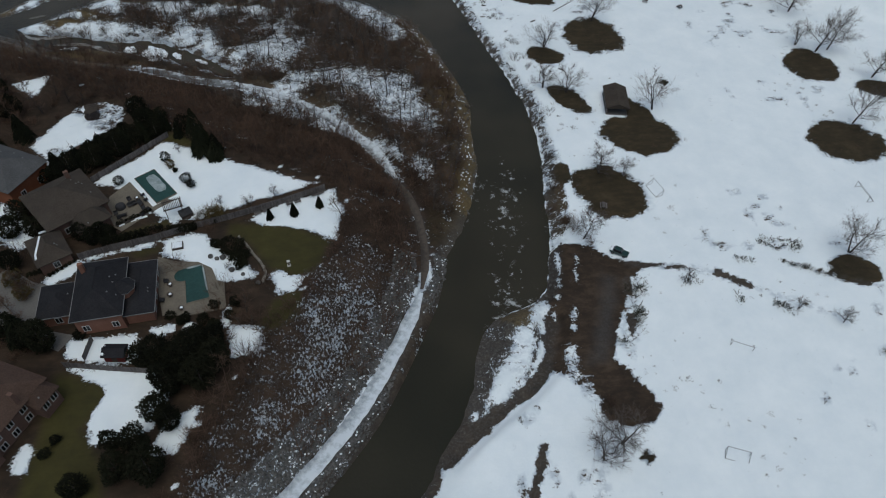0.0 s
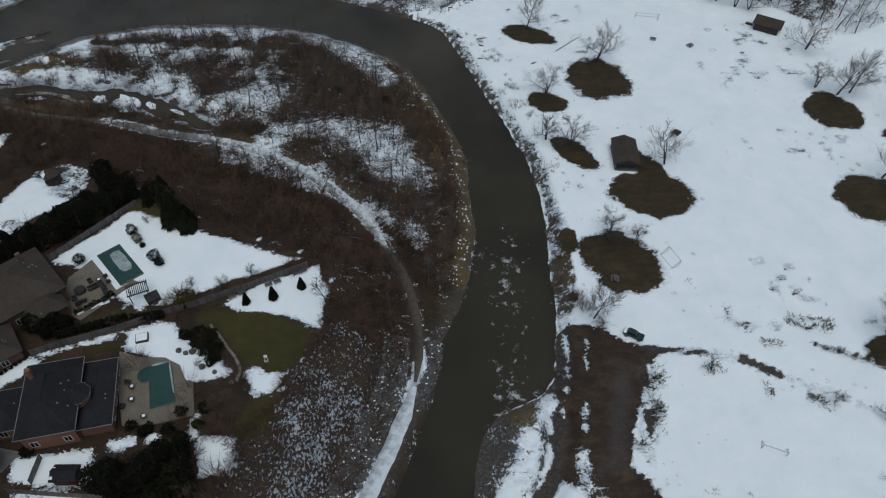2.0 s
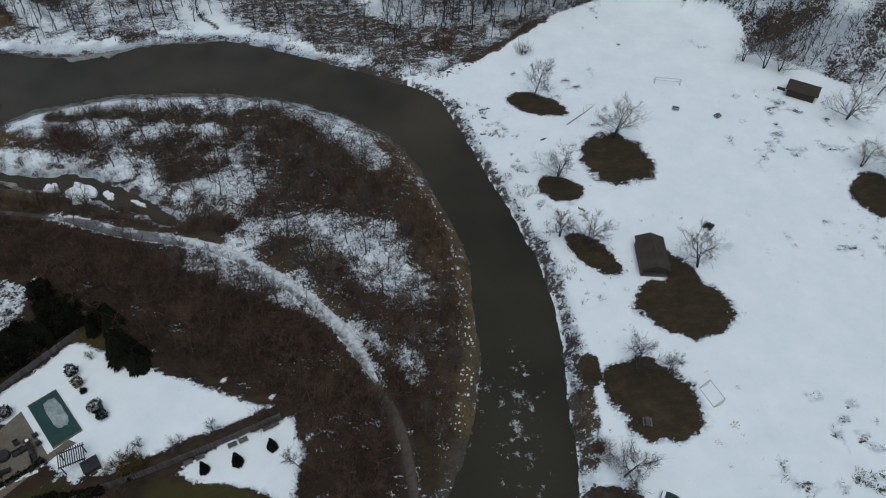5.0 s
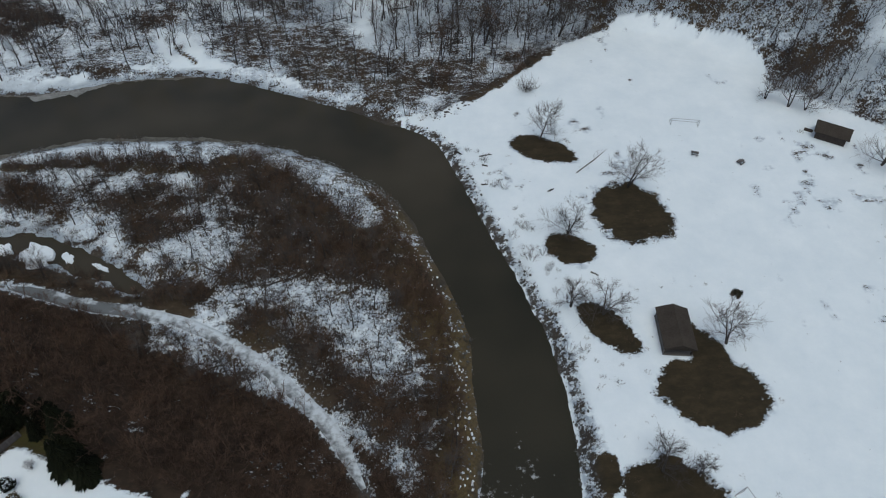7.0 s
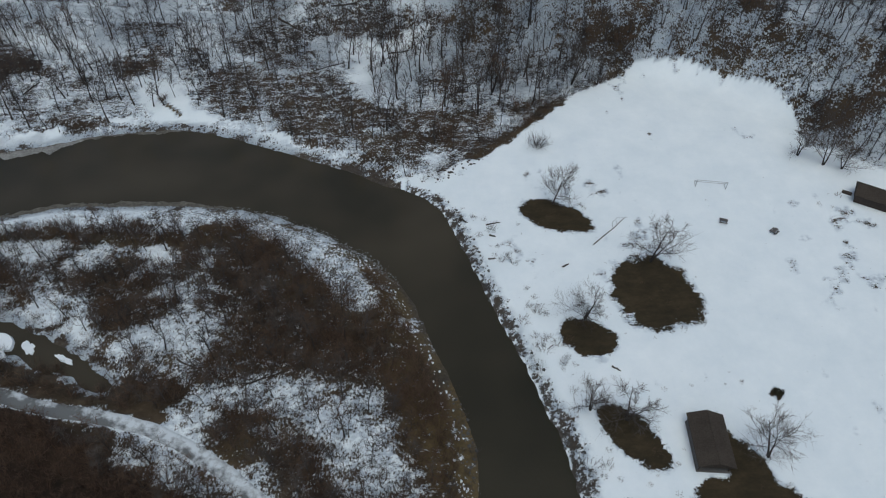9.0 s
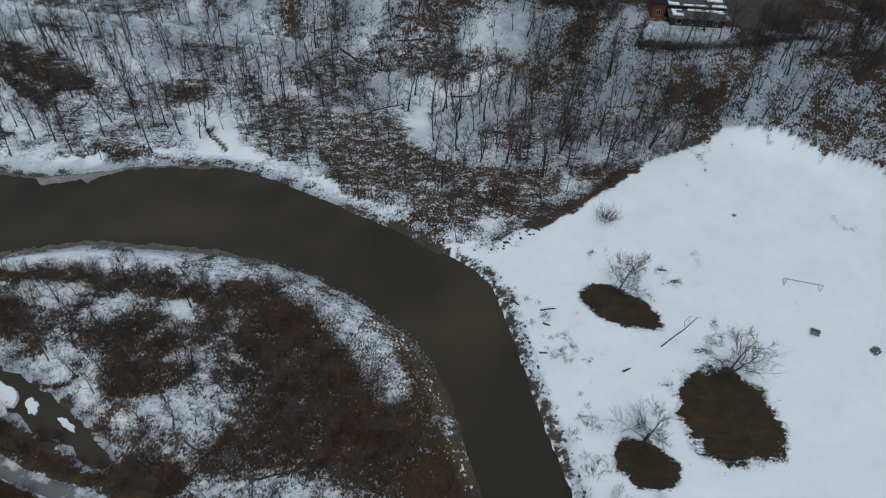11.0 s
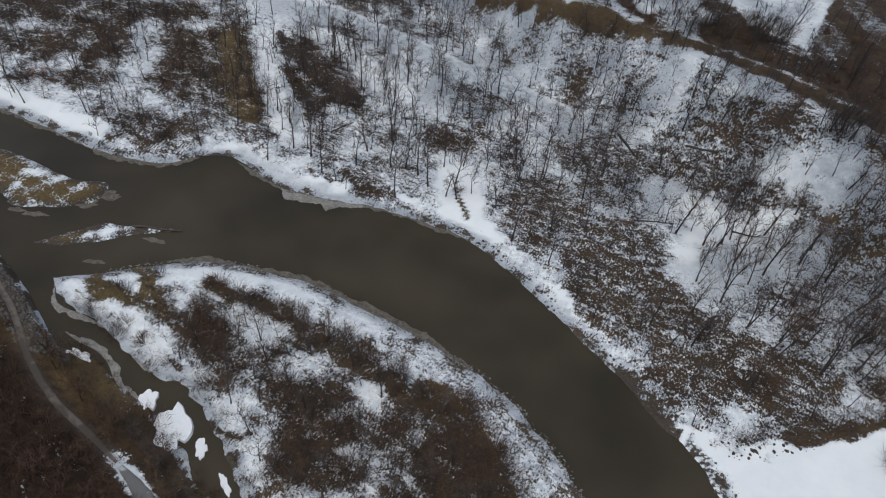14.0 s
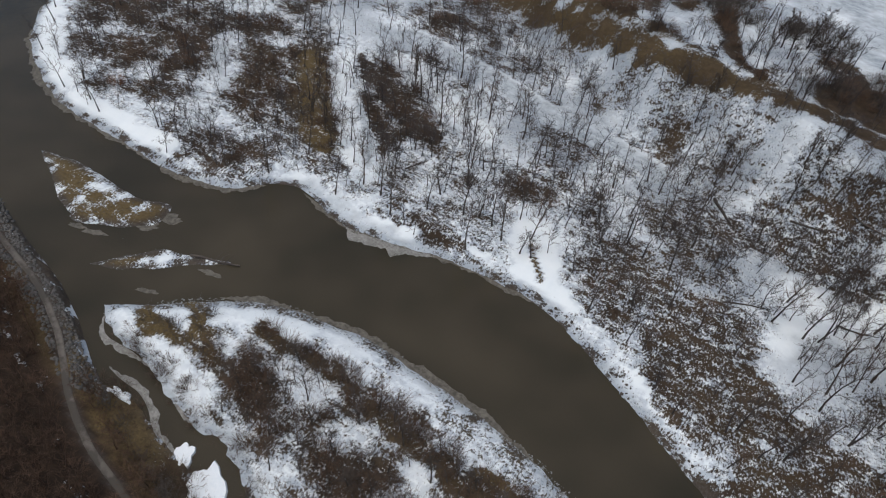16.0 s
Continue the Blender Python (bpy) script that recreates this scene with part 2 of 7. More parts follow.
FRONT_YARDS = [[(-65.8, 67.6), (-50.4, 65.7), (-46.7, 60.9), (-47.9, 53.9), (-57.1, 51.8), (-60.3, 58.2), (-57.5, 62.5)],
               [(-67.6, 73.8), (-54.8, 74.5), (-53.4, 68.2), (-66.2, 68.8)],
               [(-92, 130), (-88, 139.7), (-85, 144.5), (-80, 147), (-74, 145), (-71.4, 136), (-77, 133), (-82.4, 129), (-86, 123.5)],
               [(-105, 155.8), (-95.7, 160.7), (-97.2, 149.4)],
               [(-92, 112), (-86, 106), (-79, 99), (-84, 96), (-92, 104)]]
SMALL_YARDS = [[(-75.6, 88.4), (-71.4, 93), (-69.4, 91.6), (-74.4, 87)],
               [(-69.8, 93.3), (-62, 95.5), (-54, 97.6), (-54, 98.2), (-62, 95.9), (-69.8, 93.6)],
               [(-54, 98.2), (-46, 99.4), (-45.6, 97.2), (-53.6, 95)],
               [(-59, 101.5), (-55.6, 103.6), (-52.6, 103.6), (-57.6, 100.8)], [(-37.2, 75), (-31.8, 74.2), (-31.2, 69.6), (-35.6, 69.2)],
               [(-51.6, 75), (-48, 76), (-47.6, 75.2), (-51, 74.2)], [(-46, 76.2), (-44.6, 76.4), (-44.2, 75), (-45.8, 74.8)], [(-38.8, 79.6), (-37.6, 80), (-37.4, 76), (-38.6, 75.4)],
               [(-45, 55), (-41, 57.5), (-43, 50), (-47, 50)],
               [(-68, 52), (-62, 51), (-63, 47.5), (-68, 48)],
               [(-77, 80), (-74.6, 80.6), (-75.4, 78.6), (-77.4, 78.4)]]
LAWNS = [[(-37.2, 102.4), (-25.8, 100.4), (-19.4, 97), (-21.2, 90.4), (-24.6, 87.4), (-28, 88.6), (-31.4, 89.4), (-35.6, 96.8), (-41, 99.6), (-41, 102.2)],
         [(-28.5, 82.4), (-24.5, 83.4), (-25.4, 77.3), (-29.8, 74), (-31.8, 76)],
         [(-67, 66.5), (-57.5, 62.5), (-59.4, 55), (-54.2, 47.7), (-52, 38), (-66, 38), (-66.2, 57.5)],
         [(-71, 110), (-66, 111.5), (-68, 104), (-71, 106)], [(-60, 95.4), (-55, 96.8), (-54.6, 95), (-59.6, 93.6)], [(-62, 135), (-52, 131), (-54, 128.5), (-61, 131)],
         [(-63, 101), (-55, 104), (-54, 102), (-62, 98.5)]]
PARKING = np.array([(31, 99.5), (36, 99.5), (40, 97.4), (43, 94.8), (47, 93.4), (52, 92.4), (52, 91.5), (49.2, 90.8), (46.4, 89.2), (44.4, 86.4), (43, 82), (39.6, 74.8), (37.8, 68.3), (39.8, 66.6), (43, 61), (44.4, 57.6), (42, 54.8),
                    (37, 54.2), (33.2, 56), (32.6, 62), (26.4, 65.5), (24.4, 70), (26, 80.7), (27.8, 90), (29.8, 98)], float)
ASPHALT = np.array([(39.8, 92), (44, 89.5), (42.2, 82), (39.3, 75), (37.2, 67.5), (31.6, 67.5), (36, 79.3)], float)
BAR = np.array([(9, 57), (9.7, 67), (12, 75), (12.5, 82), (18, 82), (25.5, 84.5), (24, 74), (21.5, 68), (16, 62)], float)
DRIFT = np.array([(11.5, 58), (13.5, 66), (17, 73), (20.5, 78.5), (23.3, 80), (23, 74), (20.5, 68), (15.5, 62.5)], float)
FROSTY = np.array([(-15, 98), (-8, 95), (-4.4, 90), (-8.4, 79), (-15, 65), (-23.6, 50), (-30.6, 40), (-39, 36), (-37, 50), (-34, 59), (-31, 67), (-30, 73), (-26, 77), (-22, 83), (-24, 88), (-19, 90)], float)


def shore(x, y):
    """Distance from the river's ragged edge, below zero in the water."""
    d = signed(x, y, RIVER)
    creek = 1 - ease(3, 8, gap_to(x, y, CREEK_LINE))
    return d + (1.1 + 3.0 * creek) * (lump(x, y, 5.0) - 0.5) + 0.7 * (lump(x + 40, y, 1.9, 2) - 0.5)


def water_level(y):
    return np.interp(y, [50, 108, 150, 215], [-4.2, -3.7, -2.7, -2.1])


def land(x, y):
    """Height of the ground."""
    dw = shore(x, y)
    for isle in ISLANDS:
        di = signed(x, y, isle)
        dw = np.where(di < 0, -0.5, dw)
    wl = water_level(y)
    flat = np.interp(y, [60, 100, 135], [-1.9, -1.6, 0.0]) * (1 - ease(36, 75, x)) + 0.35 * (lump(x, y, 30) - 0.5)
    flat = flat + np.where(x < 20, (lump(x, y, 9) - 0.5) * 0.9, 0)
    dp = signed(x, y, PLATEAU)
    west = -1.7 + 6.7 * (1 - ease(0, 21, dp)) + (lump(x, y, 7) - 0.5) * 0.7 * ease(0, 3, dp)
    base = np.where((dp < 40) & (x < 10), np.maximum(west, np.minimum(flat, -0.9 + 0.4 * lump(x, y, 11))), flat)
    base = np.where(dp < 0, 5.0 + 0.25 * (lump(x, y, 40) - 0.5), base)
    dn = (x - 75) * 0.347 + (y - 268) * 0.938 - np.maximum(0, -60 - x) * 0.22
    de = (x - 85) * 0.737 + (y - 268) * 0.676
    rise = np.maximum(ease(-3, 21, dn), ease(1, 25, de) * (y < 330))
    base = base + 19 * rise + 1.2 * (lump(x, y, 12) - 0.5) * (rise > 0.02)
    wide = np.where(x > 16, 3.5, 7.0)
    z = wl + np.where(dw < 0, np.maximum(-1.5, 0.4 * dw), 0.4 * np.minimum(dw, 0.6) + (base - wl - 0.24) * ease(0.0, wide, dw))
    isle = np.min([signed(x, y, i) for i in ISLANDS], axis=0)
    isle = isle + 2.2 * (lump(x, y, 4.5) - 0.5)
    z = np.where(isle < 1, wl + np.clip(-isle * 0.28, -0.5, 0.75), z)
    db = gap_to(x, y, BACKWATER)
    z = np.where(db < 3, np.minimum(z, wl + 0.02 + 0.12 * (y > 52) + 0.6 * np.maximum(0, db - 0.9) + 0.2 * (lump(x, y, 3) - 0.5)), z)
    dr = gap_to(x, y, ROAD)
    z = np.where((dr < 5) & (dp > 4), z + (np.maximum(wl + 1.9, -1.75) - z) * (1 - ease(1.9, 5, dr)), z)
    return z


xs = np.concatenate([[-3000, -1800, -1000, -600, -420, -330], np.arange(-290, -140, 2), np.arange(-140, 175), [190, 220, 280, 400, 700, 1400, 3000]]).astype(float)
ys = np.concatenate([[-3000, -1500, -700, -300, -120, -40, 0], np.arange(20, 350), np.arange(350, 411, 3), [425, 460, 520, 650, 1000, 1800, 3000]]).astype(float)
GX, GY = np.meshgrid(xs, ys, indexing="ij")
GZ = land(GX, GY)


def ground_at(x, y):
    i, j = np.clip(np.searchsorted(xs, x) - 1, 0, len(xs) - 2), np.clip(np.searchsorted(ys, y) - 1, 0, len(ys) - 2)
    u, v = (x - xs[i]) / (xs[i + 1] - xs[i]), (y - ys[j]) / (ys[j + 1] - ys[j])
    return float((GZ[i, j] * (1 - u) + GZ[i + 1, j] * u) * (1 - v) + (GZ[i, j + 1] * (1 - u) + GZ[i + 1, j + 1] * u) * v)


def cover():
    """Share of snow, grass, gravel and asphalt on the ground."""
    x, y = GX, GY
    dw, dp, dr = shore(x, y), signed(x, y, PLATEAU), gap_to(x, y, ROAD)
    warp = lump(x, y, 6) - 0.5
    ragged = lump(x + 60, y, 2.6, 2) - 0.5
    snow = np.full(x.shape, 1.0)
    grass, gravel, tar, dry, slush_shade, frost, litter = (np.zeros(x.shape) for _ in range(7))
    # field
    for cx, cy, a, b, turn in PATCHES:
        c, s = math.cos(radians(turn)), math.sin(radians(turn))
        u, v = ((x - cx) * c + (y - cy) * s) / a, (-(x - cx) * s + (y - cy) * c) / b
        far = np.hypot(u, v) + 0.45 * warp + 0.25 * ragged
        soft = min(0.2, 1.1 / min(a, b) ** 0.8)
        snow = np.minimum(snow, ease(1.0 - soft, 1.0 + 1.2 * soft, far))
        grass = np.maximum(grass, 0.3 * (far < 1.1))
        litter = np.maximum(litter, 0.75 * (far < 1.2))
    field = ((x > 12) | (x > 6) & (y > 200)) & (dw > 0)
    snow = np.where(field, np.minimum(snow, 0.34 + 0.66 * ease(0.3, 4.6, dw + 4.5 * warp)), snow)
    scuffs = lump(x, y, 14, 2) * lump(x + 90, y, 3, 2)
    snow = np.where(field & (dw >= 6), np.minimum(snow, 1.0 - 0.42 * ease(0.42, 0.58, scuffs)), snow)
    # parking strip
    pk = signed(x, y, PARKING) + 0.5 * warp
    snow = snow + (0.03 - snow) * (1 - ease(-0.5, 0.5, pk + 0.7 * ragged))
    litter = np.maximum(litter, 0.5 * (pk < 1))
    for cx, cy, a, b in ((34.2, 91.5, 0.5, 4.8), (31.2, 78.2, 0.9, 3.4), (29.2, 70.5, 2.1, 3.4), (31.2, 62.2, 1.7, 3.8), (28.6, 66, 1.6, 1.6)):
        k = 1 - ease(0.6, 1.4, np.hypot((x - cx - 0.2 * (y - cy) * (a < 1)) / a, (y - cy) / b) + 0.9 * ragged)
        snow = snow + (0.56 - snow) * k
    tar = 0.7 * (1 - ease(-2.5, 1.0, signed(x, y, ASPHALT) + 3 * warp))
    snow = np.where(tar > 0.2, 0.03, snow)
    for line, wide in (([(46.5, 92.8), (50.6, 92), (54.5, 91.4), (57.6, 90.6)], 0.1), ([(64.8, 88.4), (67.6, 86.8), (71, 84.3)], 0.5), ([(65.2, 88.9), (66.6, 87.6)], 0.6), ([(81, 90.8), (88, 87.9), (101, 82.4)], -0.1),
                       ([(77.5, 97), (80.5, 95.2), (83.8, 95.6), (81, 97)], -0.15), ([(20.8, 51.1), (17.4, 42)], 0.35), ([(45, 88.5), (44.6, 85)], 0.4), ([(43.6, 79), (43, 75)], 0.4)):
        d = gap_to(x, y, spline(line, 4))
        snow = np.minimum(snow, 0.05 + 0.95 * ease(wide, wide + 0.9, d + 0.5 * ragged))
        gravel = np.maximum(gravel, 0.3 * (d < wide + 0.6))
    for line, wide in (([(45.6, 89), (44.6, 82), (42.2, 74)], 1.6), ([(29, 40), (31, 50)], 1.0), ([(56.5, 91.5), (62, 89.6), (65, 88)], 0.6), ([(72, 84), (80, 79.5), (86, 76)], 0.5)):
        d = gap_to(x, y, spline(line, 4))
        snow = np.minimum(snow, 0.66 + 0.34 * ease(wide, wide + 1.2, d + 1.4 * ragged))
    # gravel bar
    bar = signed(x, y, BAR)
    drift = 1 - ease(-1.5, 1.5, signed(x, y, DRIFT) + 4 * warp)
    snow = np.where(bar < 0, 0.2 + 0.62 * drift + 0.4 * ragged, snow)
    for line, wide in (([(31.2, 104), (30.8, 92.5), (28.6, 83), (27.3, 77.5), (25.6, 70)], -0.15), ([(24.9, 83), (24.3, 78)], 1.3)):
        k = 1 - ease(wide, wide + 0.9, gap_to(x, y, spline(line, 4)) + 2.5 * ragged * wide)
        snow = snow + (0.74 - snow) * k
    gravel = np.where(bar < 1.5, 0.55, gravel)
    frost = np.where(bar < 0, 0.45 * (1 - drift), frost)
    dry = np.where((np.hypot(x - 21, y - 82) < 4.5) & (bar < 0), 0.6, dry)
    mud = 1 - ease(0.9, 1.9, gap_to(x, y, BACKWATER) + 1.6 * ragged)
    snow, gravel = snow * (1 - mud), gravel + (0.35 - gravel) * mud
    # scrub and drifts
    def blotted(sheet, straw, blots, firm, depth=0.8):
        for cx, cy, a, b, turn, level, dried in blots:
            c, q = math.cos(radians(turn)), math.sin(radians(turn))
            u, v = ((x - cx) * c + (y - cy) * q) / a, (-(x - cx) * q + (y - cy) * c) / b
            k = 1 - ease(0.55, 1.35, np.hypot(u, v) + 1.1 * warp + 0.5 * ragged)
            sheet, straw = sheet + (0.42 + (depth if level < 0.42 else 0.8) * (level - 0.42) - sheet) * firm * k, straw + (dried - straw) * k
        return sheet, straw

    # peninsula
    pen = (x <= 16) & (dw > 0) & (dp > 18) & (y < 225) & (y > 100) & ~((x > 5) & (y > 200))
    dns, des = gap_to(x, y, NORTH_SHORE), gap_to(x, y, EAST_SHORE)
    body = 0.39 - 0.06 * ease(182, 172, y) + 0.8 * (lump(x, y, 12) - 0.5) + 0.6 * warp
    body = body + 0.20 * ease(-25, -52, x)
    body = np.where(des < 20, body * (0.22 + 0.78 * ease(7, 20, des + 8 * warp)), body)
    body = np.where((y > 172) & (x > -70), body - 0.22 * ease(0.42, 0.62, lump(x + 31, y, 18)) * ease(172, 180, y), body)
    shelf = ease(1.0, 2.5, dns) * (1 - ease(7, 12, dns + 8 * warp)) * ease(14, 6, x) * ease(168, 184, y)
    body = np.where(x < 15, body * (1 - shelf) + (0.93 - 0.30 * ease(-84, -62, x) - 0.06 * ease(-50, -25, x) + 0.15 * ragged + 0.5 * ragged * ease(-75, -45, x)) * shelf, body)
    body, straw = blotted(body, 0.25 * ease(0.55, 0.7, lump(x + 20, y, 11)), SCRUB_BLOTS + SHELF_BLOTS + CENTRE_BLOTS, 0.62, 0.72)
    dim = ease(-42, -18, x) * ease(164, 176, y)
    body = np.where(des > 7, 0.11 - 0.07 * dim + (0.81 - 0.09 * dim) * np.clip(body + 0.3 * ragged, 0, 1), body)
    body = np.where((y < 135) & (des > 3), np.maximum(body, 0.26 + 0.5 * warp + 0.4 * ragged), body)
    snow = np.where(pen, np.clip(body, 0, 1), snow)
    straw = np.maximum(straw, 0.55 * shelf * ease(-50, -15, x))
    dry = np.where(pen, straw, dry)
    south = pen & (y < np.interp(x, [-125, -104, -86, -70, -58, -46], [188, 187, 183, 178.5, 173, 168])) & (x < -46) & (dr > 1.7)
    snow = np.where(south, 0.16 + 0.2 * warp, snow)
    dry = np.where(south, 0.45 * ease(-78, -90, x) * ease(0.4, 0.6, lump(x, y, 8)), dry)
    grass = np.where(pen & (des < 9), 0.2, grass)
    marks = []
    for line, wide, sn, dr_, sl in SHORE_MARKS + TIP_MARKS + WOOD_MARKS + CLIFF_MARKS + SLOPE_MARKS + SCRUB_MARKS[::-1]:
        d = gap_to(x, y, spline(line, 4)) + 1.5 * wide * warp + 1.2 * wide * ragged
        marks.append((1 - ease(wide * 0.55, wide * 1.35, d), sn, dr_, sl))
    # west slope and plateau
    slope = (dp > 0) & (dp < 24) & (x < 14) & (dw > 0) & (y < 205)
    bare = slope & (dr < 40) & ((dp < 20) | (dr > 2.4))
    snow = np.where(bare & ~pen, 0.10 + 0.10 * lump(x, y, 8), snow)
    uphill = (dp < 22) & (dp > 0) & (dw > 0)
    snow = np.where(uphill & (dr > 1.8), 0.05 + 0.22 * ease(0.55, 0.8, lump(x, y, 7)), snow)
    fr = signed(x, y, FROSTY) + 5 * warp + 2 * ragged
    rimy = np.where(dw > 0, 1 - ease(-0.5, 3.0, fr), 0)
    snow = snow + (0.22 + 0.18 * ease(0.3, 0.7, lump(x, y, 7)) - snow) * rimy
    frost = np.maximum(frost, rimy)
    litter = np.maximum(litter, 0.85 * uphill)
    plate = dp < 0
    snow, frost = np.where(plate, 0.05, snow), np.where(plate, 0, frost)
    litter = np.where(plate, 0.9, litter)
    grass = np.where(plate, 0.04, grass)
    for poly in BIG_YARDS + FRONT_YARDS + SMALL_YARDS:
        d = signed(x, y, np.array(poly, float)) + 1.2 * warp
        near = 0.5 if poly in SMALL_YARDS else 0.0
        snow = np.where(plate | (dp < 3), np.maximum(snow, 1 - ease(-1.0 + near, 1.0 + near, d)), snow)
    for cx, cy, a, level in ((-77, 141, 5, 0.5), (-82.5, 145, 3.5, 0.4), (-73.5, 138, 3, 0.45), (-86, 126, 4, 0.6)):
        snow = np.minimum(snow, level + (1 - level) * ease(0.6, 1.3, np.hypot(x - cx, y - cy) / a + 1.2 * warp)) * plate + snow * ~plate
    for poly in LAWNS:
        d = signed(x, y, np.array(poly, float)) + 1.5 * warp
        grass = np.maximum(grass, 1 - ease(-0.8, 1.2, d))
        snow = np.minimum(snow, 0.03 + ease(-0.6, 1.0, d))
    # riverside road
    lane = ease(86, 96, y) * (1 - ease(118, 135, y))
    lane2 = np.maximum(lane, ease(-74, -84, x))
    path = (1 - ease(0.8 - 0.4 * lane2, 1.6 - 0.4 * lane2, dr)) * (dp > 3)
    snow = snow + (0.95 - 0.72 * lane - 0.85 * ease(-74, -84, x) - snow) * path
    gravel = np.maximum(gravel, (0.95 - 0.4 * lane - 0.5 * ease(-74, -84, x)) * path)
    slush_shade = np.maximum(slush_shade, (0.25 + 0.75 * (1 - ease(0.3, 1.3, dr))) * path * (x > -84))
    verge = ((dr < 6) | (x < -116)) & (x < -80) & (dw > 0) & (y < 205)
    snow = np.where(verge, 0.05 + 0.25 * ease(2.2, 4, dr) * (ragged > 0.12), snow)
    dry = np.where((x < -60) & (dp > 0) & (dp < 30) & (dw > 0) & (dr > 1.7) & (y < np.interp(x, [-125, -104, -86, -70, -58], [188, 187, 183, 178.5, 173])), np.maximum(dry, 0.5 * ease(-66, -90, x) * ease(15, 19, dp)), dry)
    # riprap shoulders
    rip = (dr >= 1.6) & (dr + 3 * warp < 6.4) & (y < 93) & (x < 8) & (dw > 0)
    frost = np.where(rip, 0.75, frost)
    snow = np.where(rip, 0.36 + 0.3 * ragged, snow)
    gravel = np.where(rip, 1.0, gravel)
    # north bank
    open_field = inside(x, y, OPEN_FIELD)
    north = (y > 205) & (dw > 0) & ~open_field & ((y > 225) | (x > 20) | (x < -125))
    wood = 0.515 + 0.06 * ease(250, 240, y) + 0.70 * (lump(x, y, 10) - 0.5) + 0.5 * warp
    wood, straw = blotted(wood, 0.14 * ease(0.58, 0.7, lump(x + 20, y, 9)), BANK_BLOTS + SLOPE_BLOTS + FAR_BLOTS, 0.72, 0.5)
    dry = np.where(north, straw, dry)
    wood = np.where((x > -25) & (x < 60) & (y < 268), wood - 0.05 * ease(0.35, 0.6, lump(x + 50, y, 15)), wood)
    wood = np.where((dw < 5) & (x < -22), np.maximum(wood, 0.12 + (0.45 + 0.4 * ease(0, -30, x)) * ease(0.42, 0.60, lump(x + 9, y, 13, 2)) + 0.8 * ragged), wood)
    wood = np.where((x < -105), wood - 0.05, wood)
    wood = wood - 0.13 * ease(12, 30, x) * ease(258, 272, y)
    wood = wood + 0.12 * ease(-12, -2, x) * ease(256, 264, y) * ease(306, 298, y)
    drm = gap_to(x, y, RIM)
    wood = wood + (0.14 + 0.6 * ragged - wood) * (1 - ease(1.2, 4.2, drm + 4 * warp + 3 * ragged))
    dry = np.where(drm < 5, np.where(x < -20, 0.35 + 0.6 * warp, 0.08), dry)
    beyond = y > np.interp(x, [-130, -98, -58, -28, 3, 31, 78], [362, 349, 334, 331, 326, 317, 298]) + 4
    strips = 0.6 * lump(x * 0.9 + y * 0.5, (y - x) * 0.2, 9, 3) + 0.4 * lump(x, y, 12)
    wood = np.where(beyond & (drm > 3.5), 0.14 + (0.55 - 0.34 * ease(-14, 4, x)) * ease(0.44, 0.62, strips) + 0.5 * warp, wood)
    clearing = np.minimum(signed(x, y, np.array([(-34, 398), (-22, 372), (-10, 352), (6, 346), (14, 420), (-30, 430)], float)), gap_to(x, y, [(-50, 368), (-39, 342)]) - 2.2)
    clearing = np.minimum(clearing, gap_to(x, y, [(40, 334), (48, 331), (58, 336)]) - 3.5)
    wood = wood + (0.96 - wood) * (1 - ease(-1, 1.2, clearing + 2 * warp)) * (drm > 3)
    snow = np.where(north, np.clip(wood, 0, 1), snow)
    # bluish grey shade of the wooded north slope, painted into its snow by this mask
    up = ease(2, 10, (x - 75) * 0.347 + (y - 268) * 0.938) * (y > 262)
    slush_shade = np.where(north, np.maximum(slush_shade, up * (0.25 + 0.7 * ease(0.3, 0.7, lump(x + 70, y, 9)))), slush_shade)
    slush_shade = np.where(north, np.maximum(slush_shade, 0.9 * ease(5, 25, x) * ease(262, 275, y)), slush_shade)
    slush_shade = np.where(north, np.maximum(slush_shade, 0.8 * ease(0.35, 0.65, lump(x + 30, y, 13)) * ease(250, 275, y + 0.3 * x)), slush_shade)
    drive = signed(x, y, np.array([(72, 305), (80, 304), (82, 294), (98, 294), (104, 330), (80, 338), (66, 322)], float)) + 2 * warp
    tar = np.where(drive < 0, 0.8, tar)
    snow = np.where(drive < 0, 0.03, snow)
    terrace = signed(x, y, np.array([(55.5, 291.5), (66, 289), (76.5, 288.5), (79, 294), (57, 297)], float)) + 1.5 * warp
    snow = np.where(terrace < 0, 0.95, snow)
    pond = gap_to(x, y, POND)
    snow = snow + np.where(north, (0.98 - snow) * (1 - ease(3.4, 5.2, pond + 1.5 * warp)), 0)
    slush_shade = np.maximum(slush_shade, 0.85 * (1 - ease(3, 5, pond + 1.5 * warp)) * north)
    for k, sn, dr_, sl in marks:
        snow, dry, slush_shade = snow + (sn - snow) * k, dry + (dr_ - dry) * k, slush_shade + (sl - slush_shade) * k
    # tussocks and pebbles showing through the snow of the point's shelf
    dots = gap_to(x, y, spline([(-50, 217), (-40, 215.5), (-28, 212), (-18, 204), (-10, 195.5), (-5, 187)], 4))
    dots = (1 - ease(3.4, 5.2, dots + 3 * warp)) * pen * ease(1.6, 3.2, dw)
    snow, dry, gravel = snow + (0.54 + 0.3 * ragged - snow) * dots, dry + (0.3 - dry) * dots, np.maximum(gravel, 0.4 * dots)
    frost = np.maximum(frost, 0.5 * dots)
    snow = np.where(dw < -0.6, 0, snow)
